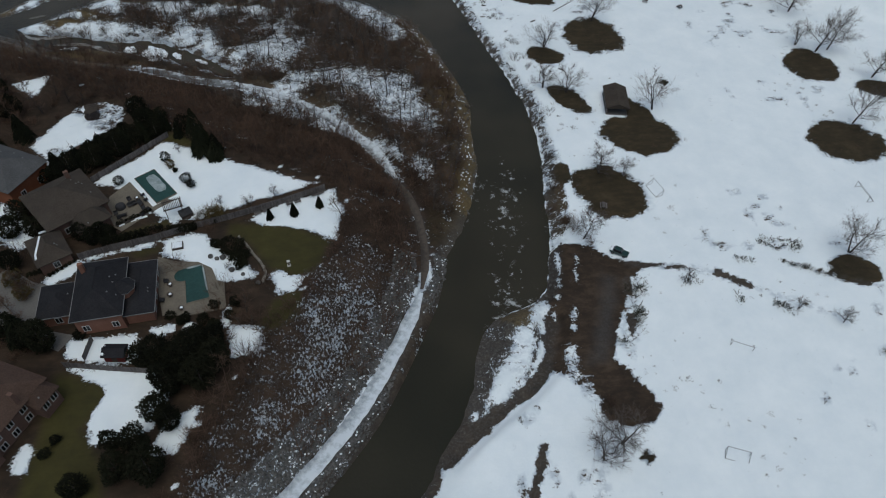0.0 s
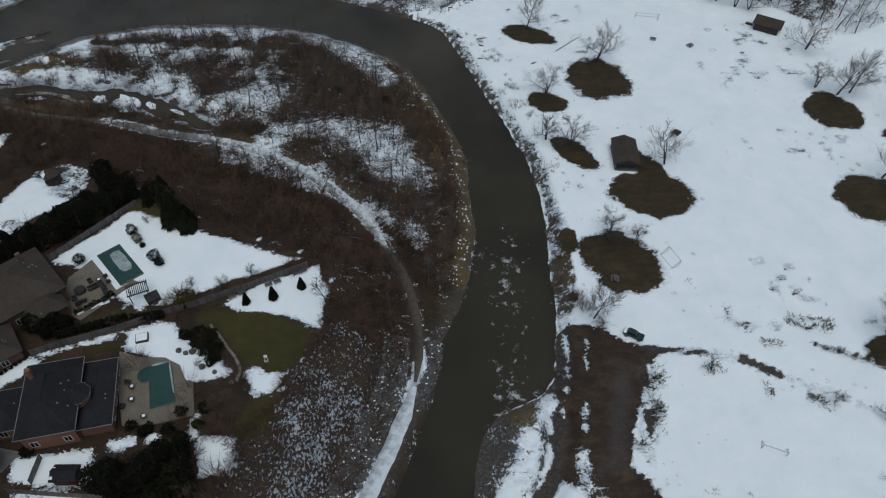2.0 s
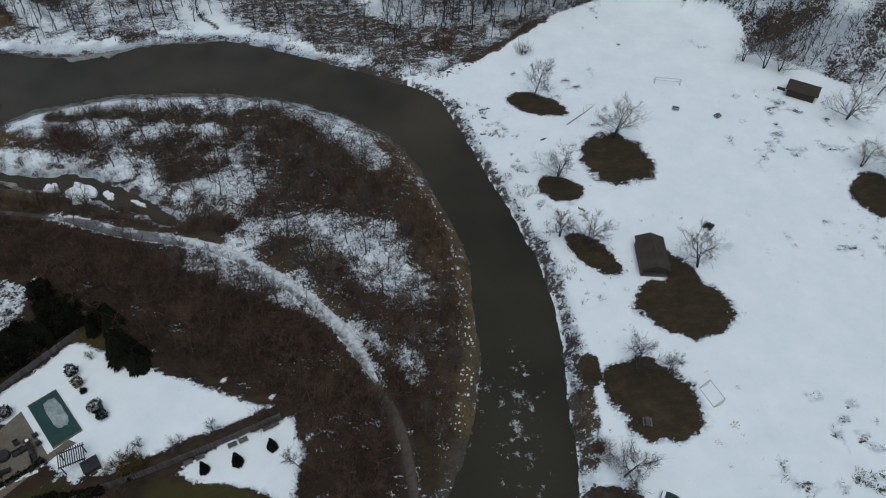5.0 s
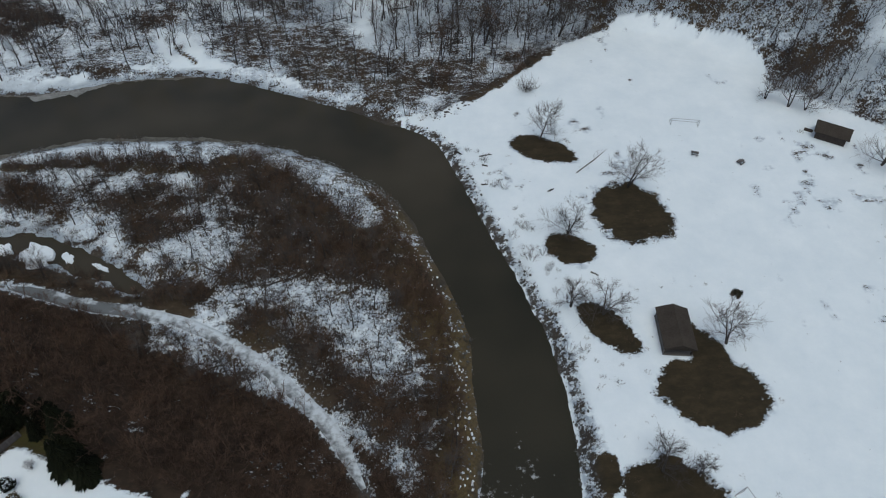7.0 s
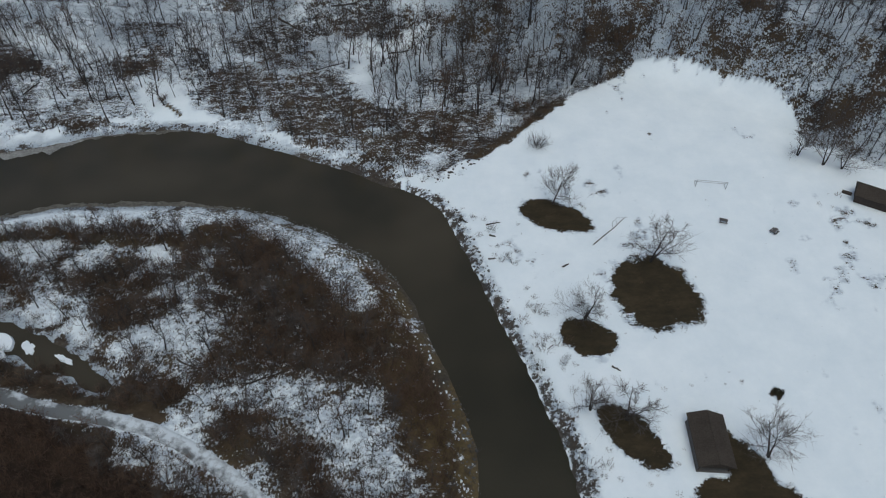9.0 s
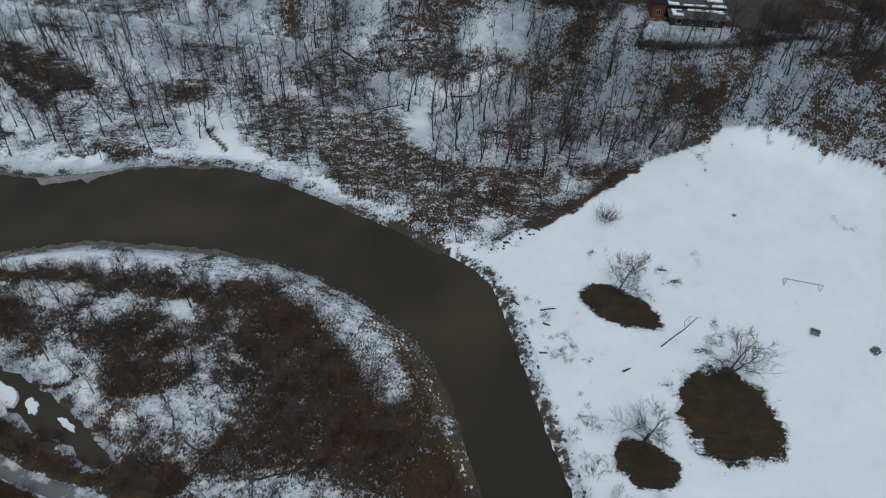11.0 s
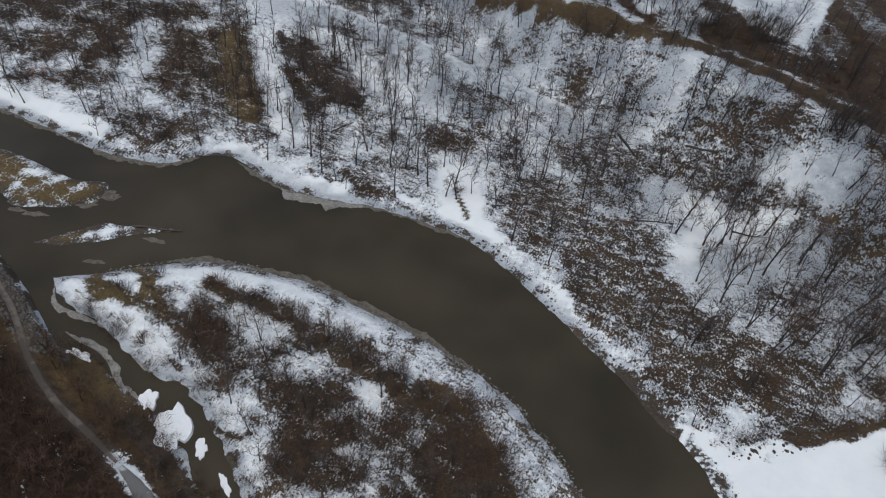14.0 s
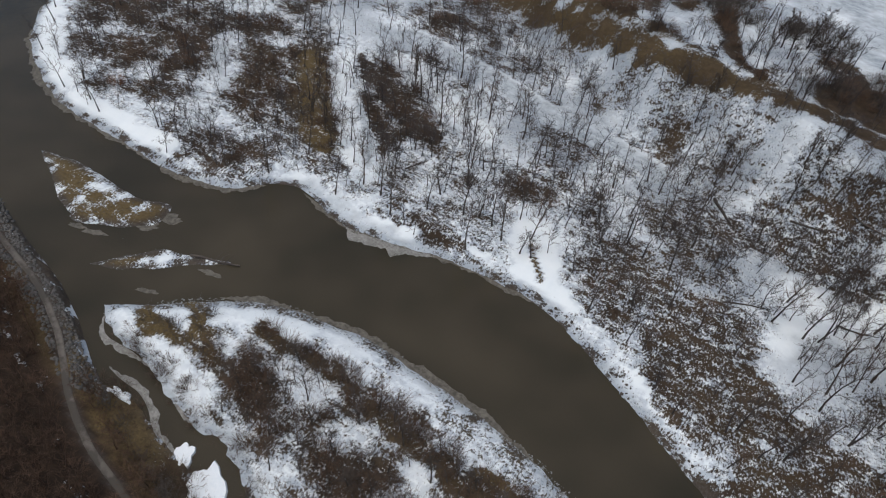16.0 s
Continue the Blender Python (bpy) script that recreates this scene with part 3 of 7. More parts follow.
    for isle in ISLANDS:
        di = signed(x, y, isle) + 2.2 * (lump(x, y, 4.5) - 0.5)
        snow = np.where(di < 1, 0.40 + 0.9 * ragged - 0.12 * ease(-0.4, -2.6, di + 5 * warp) + 0.35 * ease(0.1, 0.35, warp + 0.4 * ragged), snow)
        gravel = np.where(di < 1, 0.5 * ease(-2.5, 0.5, di), gravel)
        frost = np.where(di < 1, 0.4, frost)
        dry = np.where(di < 0, 0.85 * ease(-0.8, -2.5, di + 2 * warp), dry)
    woody = north | (pen & (x < 6))
    frost = np.where(woody, np.maximum(frost, np.where(north, 0.36, 0.34) * ease(0.96, 0.86, snow)), frost)
    litter = np.where(north, 0.45, litter)
    # wet edge
    ashore = np.min([signed(x, y, isle) for isle in ISLANDS], axis=0) > 1.6
    rimmed = (1 - ease(0.8, 3.2, dw + 2.0 * warp)) * (x < 14) * ashore * ~((x > 5) & (y > 200))
    cold = ease(5, -25, x) * ((dns < 6) | (y > 205) | (gap_to(x, y, CREEK_LINE) < 1.2) & (y < 184) | (gap_to(x, y, CREEK_LINE) < 4) & (y > 184) & (x > -116))
    snow = snow + (0.14 + (0.36 + 0.25 * (y > 184) * (y < 196)) * cold + 1.0 * ragged * (0.6 + 0.4 * cold) - snow) * rimmed
    slush_shade = np.maximum(slush_shade, 0.9 * rimmed * cold)
    gravel = np.maximum(gravel, np.where(x < 17, 0.35, 0.45) * (1 - ease(0.8, 3.5, np.abs(dw))))
    return [np.clip(v, 0, 1) for v in (snow, grass, gravel, dry, tar, slush_shade, frost, litter)]


# ---------------------------------------------------------------- materials
def material(name):
    m = bpy.data.materials.new(name)
    m.use_nodes = True
    return m, m.node_tree.nodes, m.node_tree.links, m.node_tree.nodes["Principled BSDF"]


def grain(nodes, links, where, size, detail=4.0, rough=0.6):
    n = nodes.new("ShaderNodeTexNoise")
    n.inputs["Scale"].default_value, n.inputs["Detail"].default_value, n.inputs["Roughness"].default_value = 1 / size, detail, rough
    links.new(where, n.inputs["Vector"])
    return n.outputs["Fac"]


def ramp(nodes, links, fac, stops):
    r = nodes.new("ShaderNodeValToRGB")
    e = r.color_ramp.elements
    while len(e) < len(stops):
        e.new(0.5)
    for k, (at, colour) in zip(e, stops):
        k.position, k.color = at, (*colour, 1)
    links.new(fac, r.inputs[0])
    return r.outputs[0]


def sums(nodes, links, op, a, b, c=None):
    n = nodes.new("ShaderNodeMath")
    n.operation = op
    for i, v in enumerate((a, b, c)):
        if v is None:
            continue
        if isinstance(v, (int, float)):
            n.inputs[i].default_value = v
        else:
            links.new(v, n.inputs[i])
    return n.outputs[0]


def blend(nodes, links, fac, a, b):
    n = nodes.new("ShaderNodeMix")
    n.data_type = "RGBA"
    for k, v in ((0, fac), (6, a), (7, b)):
        if isinstance(v, (int, float)):
            n.inputs[k].default_value = v
        elif isinstance(v, tuple):
            n.inputs[k].default_value = (*v, 1)
        else:
            links.new(v, n.inputs[k])
    return n.outputs[2]


def bump(nodes, links, bsdf, height, strength, distance):
    n = nodes.new("ShaderNodeBump")
    n.inputs["Strength"].default_value, n.inputs["Distance"].default_value = strength, distance
    links.new(height, n.inputs["Height"])
    links.new(n.outputs[0], bsdf.inputs["Normal"])


def plain(name, dark, light, size=0.5, rough=0.8, metal=0.0, relief=0.02, big=None, vary=0.0, spec=0.3):
    """A surface that runs between two colours at two scales."""
    m, nodes, links, bsdf = material(name)
    where = nodes.new("ShaderNodeNewGeometry").outputs["Position"]
    fine = grain(nodes, links, where, size)
    wide = grain(nodes, links, where, big or size * 9, 2.0)
    mix = sums(nodes, links, "ADD", sums(nodes, links, "MULTIPLY", fine, 0.6), sums(nodes, links, "MULTIPLY", wide, 0.4))
    if vary:
        r = nodes.new("ShaderNodeObjectInfo").outputs["Random"]
        mix = sums(nodes, links, "ADD", mix, sums(nodes, links, "MULTIPLY", sums(nodes, links, "SUBTRACT", r, 0.5), vary))
    links.new(ramp(nodes, links, mix, [(0.3, dark), (0.7, light)]), bsdf.inputs["Base Color"])
    bsdf.inputs["Roughness"].default_value, bsdf.inputs["Metallic"].default_value = rough, metal
    bsdf.inputs["Specular IOR Level"].default_value = spec
    if relief:
        bump(nodes, links, bsdf, fine, 0.5, relief)
    return m


def ground_material():
    m, nodes, links, bsdf = material("winter_ground")
    where = nodes.new("ShaderNodeNewGeometry").outputs["Position"]
    att = nodes.new("ShaderNodeAttribute")
    att.attribute_name = "cover"
    rgb = nodes.new("ShaderNodeSeparateColor")
    links.new(att.outputs["Color"], rgb.inputs[0])
    snow, grass, gravel = rgb.outputs
    att2 = nodes.new("ShaderNodeAttribute")
    att2.attribute_name = "tar"
    att3 = nodes.new("ShaderNodeAttribute")
    att3.attribute_name = "slush_shade"
    lean = nodes.new("ShaderNodeMapping")
    lean.inputs["Rotation"].default_value, lean.inputs["Scale"].default_value = (0, 0, 0), (0.72, 1.2, 1.0)
    links.new(where, lean.inputs["Vector"])
    streak = lean.outputs[0]
    slant = nodes.new("ShaderNodeMapping")
    slant.inputs["Rotation"].default_value, slant.inputs["Scale"].default_value = (0, 0, 0), (1.3, 0.8, 0.8)
    links.new(where, slant.inputs["Vector"])
    fine, mid, wide = grain(nodes, links, where, 0.5, 5.0, 0.68), grain(nodes, links, streak, 2.1, 6.0, 0.66), grain(nodes, links, where, 9.0, 6.0, 0.7)
    # where the snow lies
    n = sums(nodes, links, "ADD", sums(nodes, links, "MULTIPLY", fine, 0.42), sums(nodes, links, "MULTIPLY", mid, 0.58))
    frost = nodes.new("ShaderNodeAttribute")
    frost.attribute_name = "frost"
    litter = nodes.new("ShaderNodeAttribute")
    litter.attribute_name = "litter"
    rime = sums(nodes, links, "ADD", sums(nodes, links, "MULTIPLY", grain(nodes, links, slant.outputs[0], 0.5, 5.0, 0.7), 0.72), sums(nodes, links, "MULTIPLY", mid, 0.28))
    n = sums(nodes, links, "ADD", n, sums(nodes, links, "MULTIPLY", sums(nodes, links, "SUBTRACT", rime, n), sums(nodes, links, "MINIMUM", sums(nodes, links, "MULTIPLY", frost.outputs["Fac"], 2.0), 1.0)))
    level = sums(nodes, links, "ADD", sums(nodes, links, "MULTIPLY", snow, 0.33), 0.34)
    bare = sums(nodes, links, "MINIMUM", sums(nodes, links, "MULTIPLY", sums(nodes, links, "SUBTRACT", snow, 0.10), 1.6), 0.0)
    level = sums(nodes, links, "ADD", level, bare)
    lies = sums(nodes, links, "MULTIPLY", sums(nodes, links, "SUBTRACT", level, n), 17.0)
    lies = sums(nodes, links, "MINIMUM", sums(nodes, links, "MAXIMUM", sums(nodes, links, "ADD", lies, 0.5), 0.0), 1.0)
    shade = sums(nodes, links, "ADD", sums(nodes, links, "MULTIPLY", mid, 0.55), sums(nodes, links, "MULTIPLY", wide, 0.45))
    soil = ramp(nodes, links, shade, [(0.32, (0.013, 0.010, 0.007)), (0.5, (0.040, 0.028, 0.018)), (0.68, (0.090, 0.066, 0.044))])
    turf = ramp(nodes, links, shade, [(0.3, (0.024, 0.021, 0.006)), (0.55, (0.041, 0.036, 0.009)), (0.8, (0.060, 0.052, 0.016))])
    stone = ramp(nodes, links, fine, [(0.3, (0.022, 0.022, 0.022)), (0.55, (0.076, 0.075, 0.074)), (0.78, (0.23, 0.23, 0.23))])
    tarred = ramp(nodes, links, fine, [(0.3, (0.035, 0.032, 0.03)), (0.7, (0.07, 0.065, 0.062))])
    white = ramp(nodes, links, wide, [(0.3, (0.69, 0.745, 0.785)), (0.7, (0.79, 0.83, 0.855))])
    leaves = ramp(nodes, links, shade, [(0.32, (0.012, 0.0075, 0.005)), (0.5, (0.026, 0.016, 0.0105)), (0.68, (0.055, 0.0335, 0.021))])
    c = blend(nodes, links, litter.outputs["Fac"], soil, leaves)
    c = blend(nodes, links, grass, c, turf)
    c = blend(nodes, links, gravel, c, stone)
    c = blend(nodes, links, att2.outputs["Fac"], c, tarred)
    straw = ramp(nodes, links, fine, [(0.3, (0.050, 0.035, 0.015)), (0.55, (0.112, 0.080, 0.034)), (0.8, (0.19, 0.142, 0.066))])
    c = blend(nodes, links, att.outputs["Alpha"], c, straw)
    # grey of real slush and ice, and the painted shade of the north slope's snow
    icy_or_shaded = ramp(nodes, links, mid, [(0.3, (0.18, 0.20, 0.23)), (0.55, (0.36, 0.405, 0.45)), (0.75, (0.56, 0.61, 0.66))])
    white = blend(nodes, links, att3.outputs["Fac"], white, icy_or_shaded)
    white = blend(nodes, links, sums(nodes, links, "MAXIMUM", sums(nodes, links, "MULTIPLY_ADD", frost.outputs["Fac"], 1.6, -0.8), 0.0), white, ramp(nodes, links, fine, [(0.35, (0.17, 0.18, 0.20)), (0.65, (0.40, 0.42, 0.45))]))
    # thin snow over litter, with blue-grey shading of hummocks painted in by noise
    thin = sums(nodes, links, "MULTIPLY", sums(nodes, links, "SUBTRACT", 0.88, snow), 2.6)
    thin = sums(nodes, links, "MINIMUM", sums(nodes, links, "MAXIMUM", thin, 0.0), 1.0)
    hummock_shade = grain(nodes, links, where, 1.3, 5.0, 0.6)
    hummock_shade = sums(nodes, links, "MULTIPLY", sums(nodes, links, "SUBTRACT", hummock_shade, 0.40), 5.0)
    hummock_shade = sums(nodes, links, "MINIMUM", sums(nodes, links, "MAXIMUM", hummock_shade, 0.0), 0.85)
    white = blend(nodes, links, sums(nodes, links, "MULTIPLY", thin, hummock_shade), white, (0.33, 0.38, 0.45))
    c = blend(nodes, links, lies, c, white)
    links.new(c, bsdf.inputs["Base Color"])
    bsdf.inputs["Roughness"].default_value = 0.85
    bsdf.inputs["Specular IOR Level"].default_value = 0.25
    h = sums(nodes, links, "ADD", sums(nodes, links, "MULTIPLY", lies, 0.6), sums(nodes, links, "MULTIPLY", fine, 0.5))
    bump(nodes, links, bsdf, h, 0.6, 0.15)
    return m


def water_material():
    m, nodes, links, bsdf = material("river_water")
    where = nodes.new("ShaderNodeNewGeometry").outputs["Position"]
    att = nodes.new("ShaderNodeAttribute")
    att.attribute_name = "foam"
    fine, wide, broad = grain(nodes, links, where, 0.8, 4.0), grain(nodes, links, where, 5.0, 3.0), grain(nodes, links, where, 26.0, 2.0)
    deep = nodes.new("ShaderNodeAttribute")
    deep.attribute_name = "deep"
    c = ramp(nodes, links, broad, [(0.3, (0.030, 0.0255, 0.016)), (0.7, (0.055, 0.0455, 0.030))])
    c = blend(nodes, links, deep.outputs["Fac"], c, ramp(nodes, links, broad, [(0.3, (0.013, 0.0128, 0.0072)), (0.7, (0.022, 0.0205, 0.0118))]))
    fleck = grain(nodes, links, where, 2.0, 7.0, 0.74)
    f = sums(nodes, links, "MULTIPLY", sums(nodes, links, "SUBTRACT", fleck, sums(nodes, links, "SUBTRACT", 0.84, sums(nodes, links, "MULTIPLY", att.outputs["Fac"], 0.32))), 6.0)
    f = sums(nodes, links, "MINIMUM", sums(nodes, links, "MAXIMUM", f, 0.0), 0.55)
    links.new(blend(nodes, links, f, c, (0.62, 0.64, 0.64)), bsdf.inputs["Base Color"])
    links.new(sums(nodes, links, "ADD", 0.10, sums(nodes, links, "MULTIPLY", f, 0.6)), bsdf.inputs["Roughness"])
    bsdf.inputs["IOR"].default_value = 1.33
    bump(nodes, links, bsdf, sums(nodes, links, "ADD", fine, wide), 0.4, 0.14)
    return m


GROUND, WATER = ground_material(), water_material()
BARK = plain("grey_brown_bark", (0.030, 0.025, 0.022), (0.085, 0.072, 0.064), 0.3, 0.9, vary=0.3)
WOOD_TWIGS = plain("dark_grey_wood_twigs", (0.025, 0.021, 0.021), (0.066, 0.056, 0.054), 0.6, 0.9, relief=0, big=12.0)
TWIGS = plain("bare_twigs", (0.042, 0.035, 0.032), (0.098, 0.082, 0.074), 0.6, 0.9, relief=0, vary=0.3)
DARK_TWIGS = plain("dark_grey_twigs", (0.036, 0.028, 0.024), (0.092, 0.073, 0.062), 0.7, 0.9, relief=0, big=6.0)
RED_TWIGS = plain("reddish_brown_twigs", (0.042, 0.027, 0.019), (0.112, 0.071, 0.048), 0.7, 0.9, relief=0, vary=0.3)
SLOPE_TWIGS = plain("dark_reddish_twigs", (0.026, 0.016, 0.011), (0.112, 0.066, 0.043), 0.7, 0.9, relief=0, big=9.0)
NEEDLES = plain("dark_evergreen_needles", (0.006, 0.0072, 0.005), (0.018, 0.020, 0.011), 0.4, 0.95, relief=0, vary=0.25, spec=0.05)
HEDGE = plain("dark_hedge_leaves", (0.006, 0.0068, 0.005), (0.018, 0.0185, 0.0105), 0.3, 0.95, relief=0, vary=0.2, spec=0.05)
GOLD_HEDGE = plain("yellow_brown_shrub_leaves", (0.03, 0.022, 0.006), (0.09, 0.065, 0.02), 0.3, 0.8, relief=0)
OLIVE = plain("dark_olive_shrub_leaves", (0.016, 0.016, 0.008), (0.040, 0.038, 0.020), 0.3, 0.9, relief=0)
ROCK = plain("grey_riprap_rock", (0.030, 0.029, 0.028), (0.135, 0.13, 0.125), 0.5, 0.85, big=1.2)
SNOW = plain("packed_snow", (0.68, 0.73, 0.78), (0.80, 0.83, 0.86), 0.5, 0.8)


# ---------------------------------------------------------------- mesh helpers
def mesh_of(name, verts, faces, mat, smooth=False):
    me = bpy.data.meshes.new(name)
    me.from_pydata([tuple(v) for v in verts], [], faces)
    me.materials.append(mat)
    if smooth:
        me.polygons.foreach_set("use_smooth", np.ones(len(me.polygons), bool))
    me.update()
    return me


def part(name, bm, mat, parent, label=""):
    """Links a bmesh, or a mesh, as one part under a thing."""
    if isinstance(bm, bmesh.types.BMesh):
        me = bpy.data.meshes.new(name)
        bm.to_mesh(me)
        bm.free()
        me.materials.append(mat)
    else:
        me = bm
    ob = new(name, me)
    ob.parent = parent
    return tagged(ob, label)


def thing(name, x, y, z, turn=0.0, label="", category="", group=""):
    ob = new(name)
    ob.empty_display_size = 0.3
    ob.matrix_basis = pose(x, y, z, 0, 0, turn)
    return tagged(ob, label, category, group)


def block(bm, x0, x1, y0, y1, z0, z1, bevel=0.0):
    """A box between the given bounds."""
    r = bmesh.ops.create_cube(bm, size=1)["verts"]
    for v in r:
        v.co = ((x0 + x1) / 2 + v.co.x * (x1 - x0), (y0 + y1) / 2 + v.co.y * (y1 - y0), (z0 + z1) / 2 + v.co.z * (z1 - z0))
    if bevel:
        bmesh.ops.bevel(bm, geom=list({e for v in r for e in v.link_edges}), offset=bevel, segments=1, affect="EDGES")
    return bm


def boxed(*bounds, bevel=0.0):
    return block(bmesh.new(), *bounds, bevel=bevel)


# ---------------------------------------------------------------- ground and water
def build_ground():
    n, m = GX.shape
    verts = np.stack([GX, GY, GZ], -1).reshape(-1, 3)
    k = np.arange(n * m).reshape(n, m)
    quads = np.stack([k[:-1, :-1], k[1:, :-1], k[1:, 1:], k[:-1, 1:]], -1).reshape(-1, 4)
    me = bpy.data.meshes.new("ground")
    me.from_pydata(verts, [], quads.tolist())
    me.materials.append(GROUND)
    me.polygons.foreach_set("use_smooth", np.ones(len(quads), bool))
    snow, grass, gravel, dry, tar, slush_shade, frost, litter = cover()
    rgba = np.stack([snow, grass, gravel, dry], -1).reshape(-1)
    me.color_attributes.new("cover", "FLOAT_COLOR", "POINT").data.foreach_set("color", rgba)
    me.attributes.new("tar", "FLOAT", "POINT").data.foreach_set("value", tar.reshape(-1))
    # the first mask holds slush and ice, plus the north slope's painted shade
    for kind, share in (("slush_shade", slush_shade), ("frost", frost), ("litter", litter)):
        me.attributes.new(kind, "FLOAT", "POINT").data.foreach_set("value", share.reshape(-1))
    me.update()
    return tagged(new("ground", me), "snowy valley floor with brown soil, grass and wooded slopes", "ground", kind="structure")


def build_water():
    x, y = np.meshgrid(np.arange(-300, 60, 2.0), np.arange(-120, 350, 2.0), indexing="ij")
    d = signed(x, y, RIVER)
    near = np.minimum(d, gap_to(x, y, BACKWATER) - 2) < 5
    k = np.arange(x.size).reshape(x.shape)
    quads = np.stack([k[:-1, :-1], k[1:, :-1], k[1:, 1:], k[:-1, 1:]], -1)[near[:-1, :-1]].reshape(-1, 4)
    used, flat = np.unique(quads, return_inverse=True)
    verts = np.stack([x, y, water_level(y)], -1).reshape(-1, 3)[used]
    me = bpy.data.meshes.new("river")
    me.from_pydata(verts, [], flat.reshape(-1, 4).tolist())
    me.materials.append(WATER)
    me.polygons.foreach_set("use_smooth", np.ones(len(quads), bool))
    vx, vy = verts[:, 0], verts[:, 1]
    foam = 0.9 * np.exp(-((vx - 21) / 10) ** 2 - ((vy - 108) / 22) ** 2) + 0.8 * np.exp(-((vx - 18) / 6) ** 2 - ((vy - 84) / 9) ** 2)
    foam = foam + 0.45 * np.exp(-((vx - 24) / 6) ** 2 - ((vy - 130) / 14) ** 2) + 0.4 * (np.abs(d.reshape(-1)[used]) < 1.5)
    foam = foam + 0.62 * np.exp(-((vx + 146) / 26) ** 2 - ((vy - 207) / 9) ** 2)
    deep = 0.6 * ease(215, 150, vy) * ease(-30, 0, vx) * (1 - 0.6 * np.exp(-((vx - 21) / 9) ** 2 - ((vy - 96) / 26) ** 2)) + 0.3 * ease(80, 60, vy)
    me.attributes.new("deep", "FLOAT", "POINT").data.foreach_set("value", np.clip(deep, 0, 1))
    me.attributes.new("foam", "FLOAT", "POINT").data.foreach_set("value", np.clip(foam, 0, 1))
    me.update()
    return tagged(new("water", me), "dark greenish brown river with light riffles", "river", kind="structure")


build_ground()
build_water()


def lane(name, line, half, mat, label):
    """A strip of road that lies on the ground."""
    verts, faces = [], []
    count = len(line)
    for i, (x, y) in enumerate(line):
        a, b = line[max(i - 1, 0)], line[min(i + 1, len(line) - 1)]
        d = (b - a) / np.linalg.norm(b - a)
        top = max(ground_at(x + k * d[1] * half, y - k * d[0] * half) for k in (-0.8, 0, 0.8))
        for k in (-1.12, -1, -0.5, 0, 0.5, 1, 1.12):
            w = half * k * min(1.0, 0.35 + 0.09 * min(i, count - 1 - i)) * (1 + 0.05 * math.sin(i * 0.9 + 2 * k) + 0.04 * math.sin(i * 2.3))
            verts.append((x + d[1] * w, y - d[0] * w, top + (0.05 if abs(k) < 1.1 else -0.35) - 0.03 * (abs(k) == 0.5)))
        if i:
            for q in range(6):
                faces.append((i * 7 + q - 7, i * 7 + q - 6, i * 7 + q + 1, i * 7 + q))
    me = mesh_of(name, verts, faces, mat, True)
    worn = [0.0, 1.0, 0.9, 0.35, 0.1, 0.0, 0.0]
    me.attributes.new("worn", "FLOAT", "POINT").data.foreach_set("value", np.array([worn[i % 7] + 1.6 * float(ease(-44, -60, v[0]) * ease(0.45, 0.6, lump(v[0], v[1], 8))) for i, v in enumerate(verts)]))
    ob = new(name, me)
    return tagged(ob, label, "road", kind="structure")


def lane_material(name, track, rest, size):
    m, nodes, links, bsdf = material(name)
    where = nodes.new("ShaderNodeNewGeometry").outputs["Position"]
    fine, wide = grain(nodes, links, where, size, 5.0, 0.6), grain(nodes, links, where, 6.0, 3.0)
    mix = sums(nodes, links, "ADD", sums(nodes, links, "MULTIPLY", fine, 0.6), sums(nodes, links, "MULTIPLY", wide, 0.4))
    worn = nodes.new("ShaderNodeAttribute")
    worn.attribute_name = "worn"
    mix = sums(nodes, links, "SUBTRACT", mix, sums(nodes, links, "MULTIPLY", worn.outputs["Fac"], 0.14))
    links.new(ramp(nodes, links, mix, [(0.30, track), (0.50, rest)]), bsdf.inputs["Base Color"])
    bsdf.inputs["Roughness"].default_value = 0.8
    bump(nodes, links, bsdf, fine, 0.2, 0.04)
    return m



# ---------------------------------------------------------------- trees
def tube(verts, faces, points, radii, sides):
    """A tapered tube through the points."""
    start = len(verts)
    pts = np.array(points, float)
    for i, (p, r) in enumerate(zip(pts, radii)):
        a = pts[min(i + 1, len(pts) - 1)] - pts[max(i - 1, 0)]
        a = a / (np.linalg.norm(a) + 1e-9)
        u = np.cross(a, (0.3, 0.9, 0.2) if abs(a[2]) > 0.8 else (0, 0, 1))
        u = u / np.linalg.norm(u)
        w = np.cross(a, u)
        for s in range(sides):
            t = 2 * math.pi * s / sides
            verts.append(p + r * (math.cos(t) * u + math.sin(t) * w))
    for i in range(len(pts) - 1):
        for s in range(sides):
            a, b = start + i * sides + s, start + i * sides + (s + 1) % sides
            faces.append((a, b, b + sides, a + sides))
    if sides > 3:
        faces.append(tuple(start + (len(pts) - 1) * sides + s for s in range(sides)))


def spike(verts, faces, points, r):
    """A thin twig that ends in a point."""
    a, b = points[0], points[-1]
    d = (b - a) / (np.linalg.norm(b - a) + 1e-9)
    u = np.cross(d, (0.3, 0.9, 0.2) if abs(d[2]) > 0.8 else (0, 0, 1))
    u = u / np.linalg.norm(u)
    w = np.cross(d, u)
    n = len(verts)
    verts.extend((a + r * u, a + 0.5 * r * w, a - r * u, b))
    faces.extend(((n, n + 1, n + 3), (n + 1, n + 2, n + 3)))


def grow(r, start, way, length, radius, bends, droop=0.0, wobble=0.18):
    pts, p, d = [np.array(start)], np.array(start, float), np.array(way, float)
    for _ in range(bends):
        d = d + r.normal(0, wobble, 3) + (0, 0, -droop)
        d = d / np.linalg.norm(d)
        p = p + d * length / bends
        pts.append(p)
    return pts, d


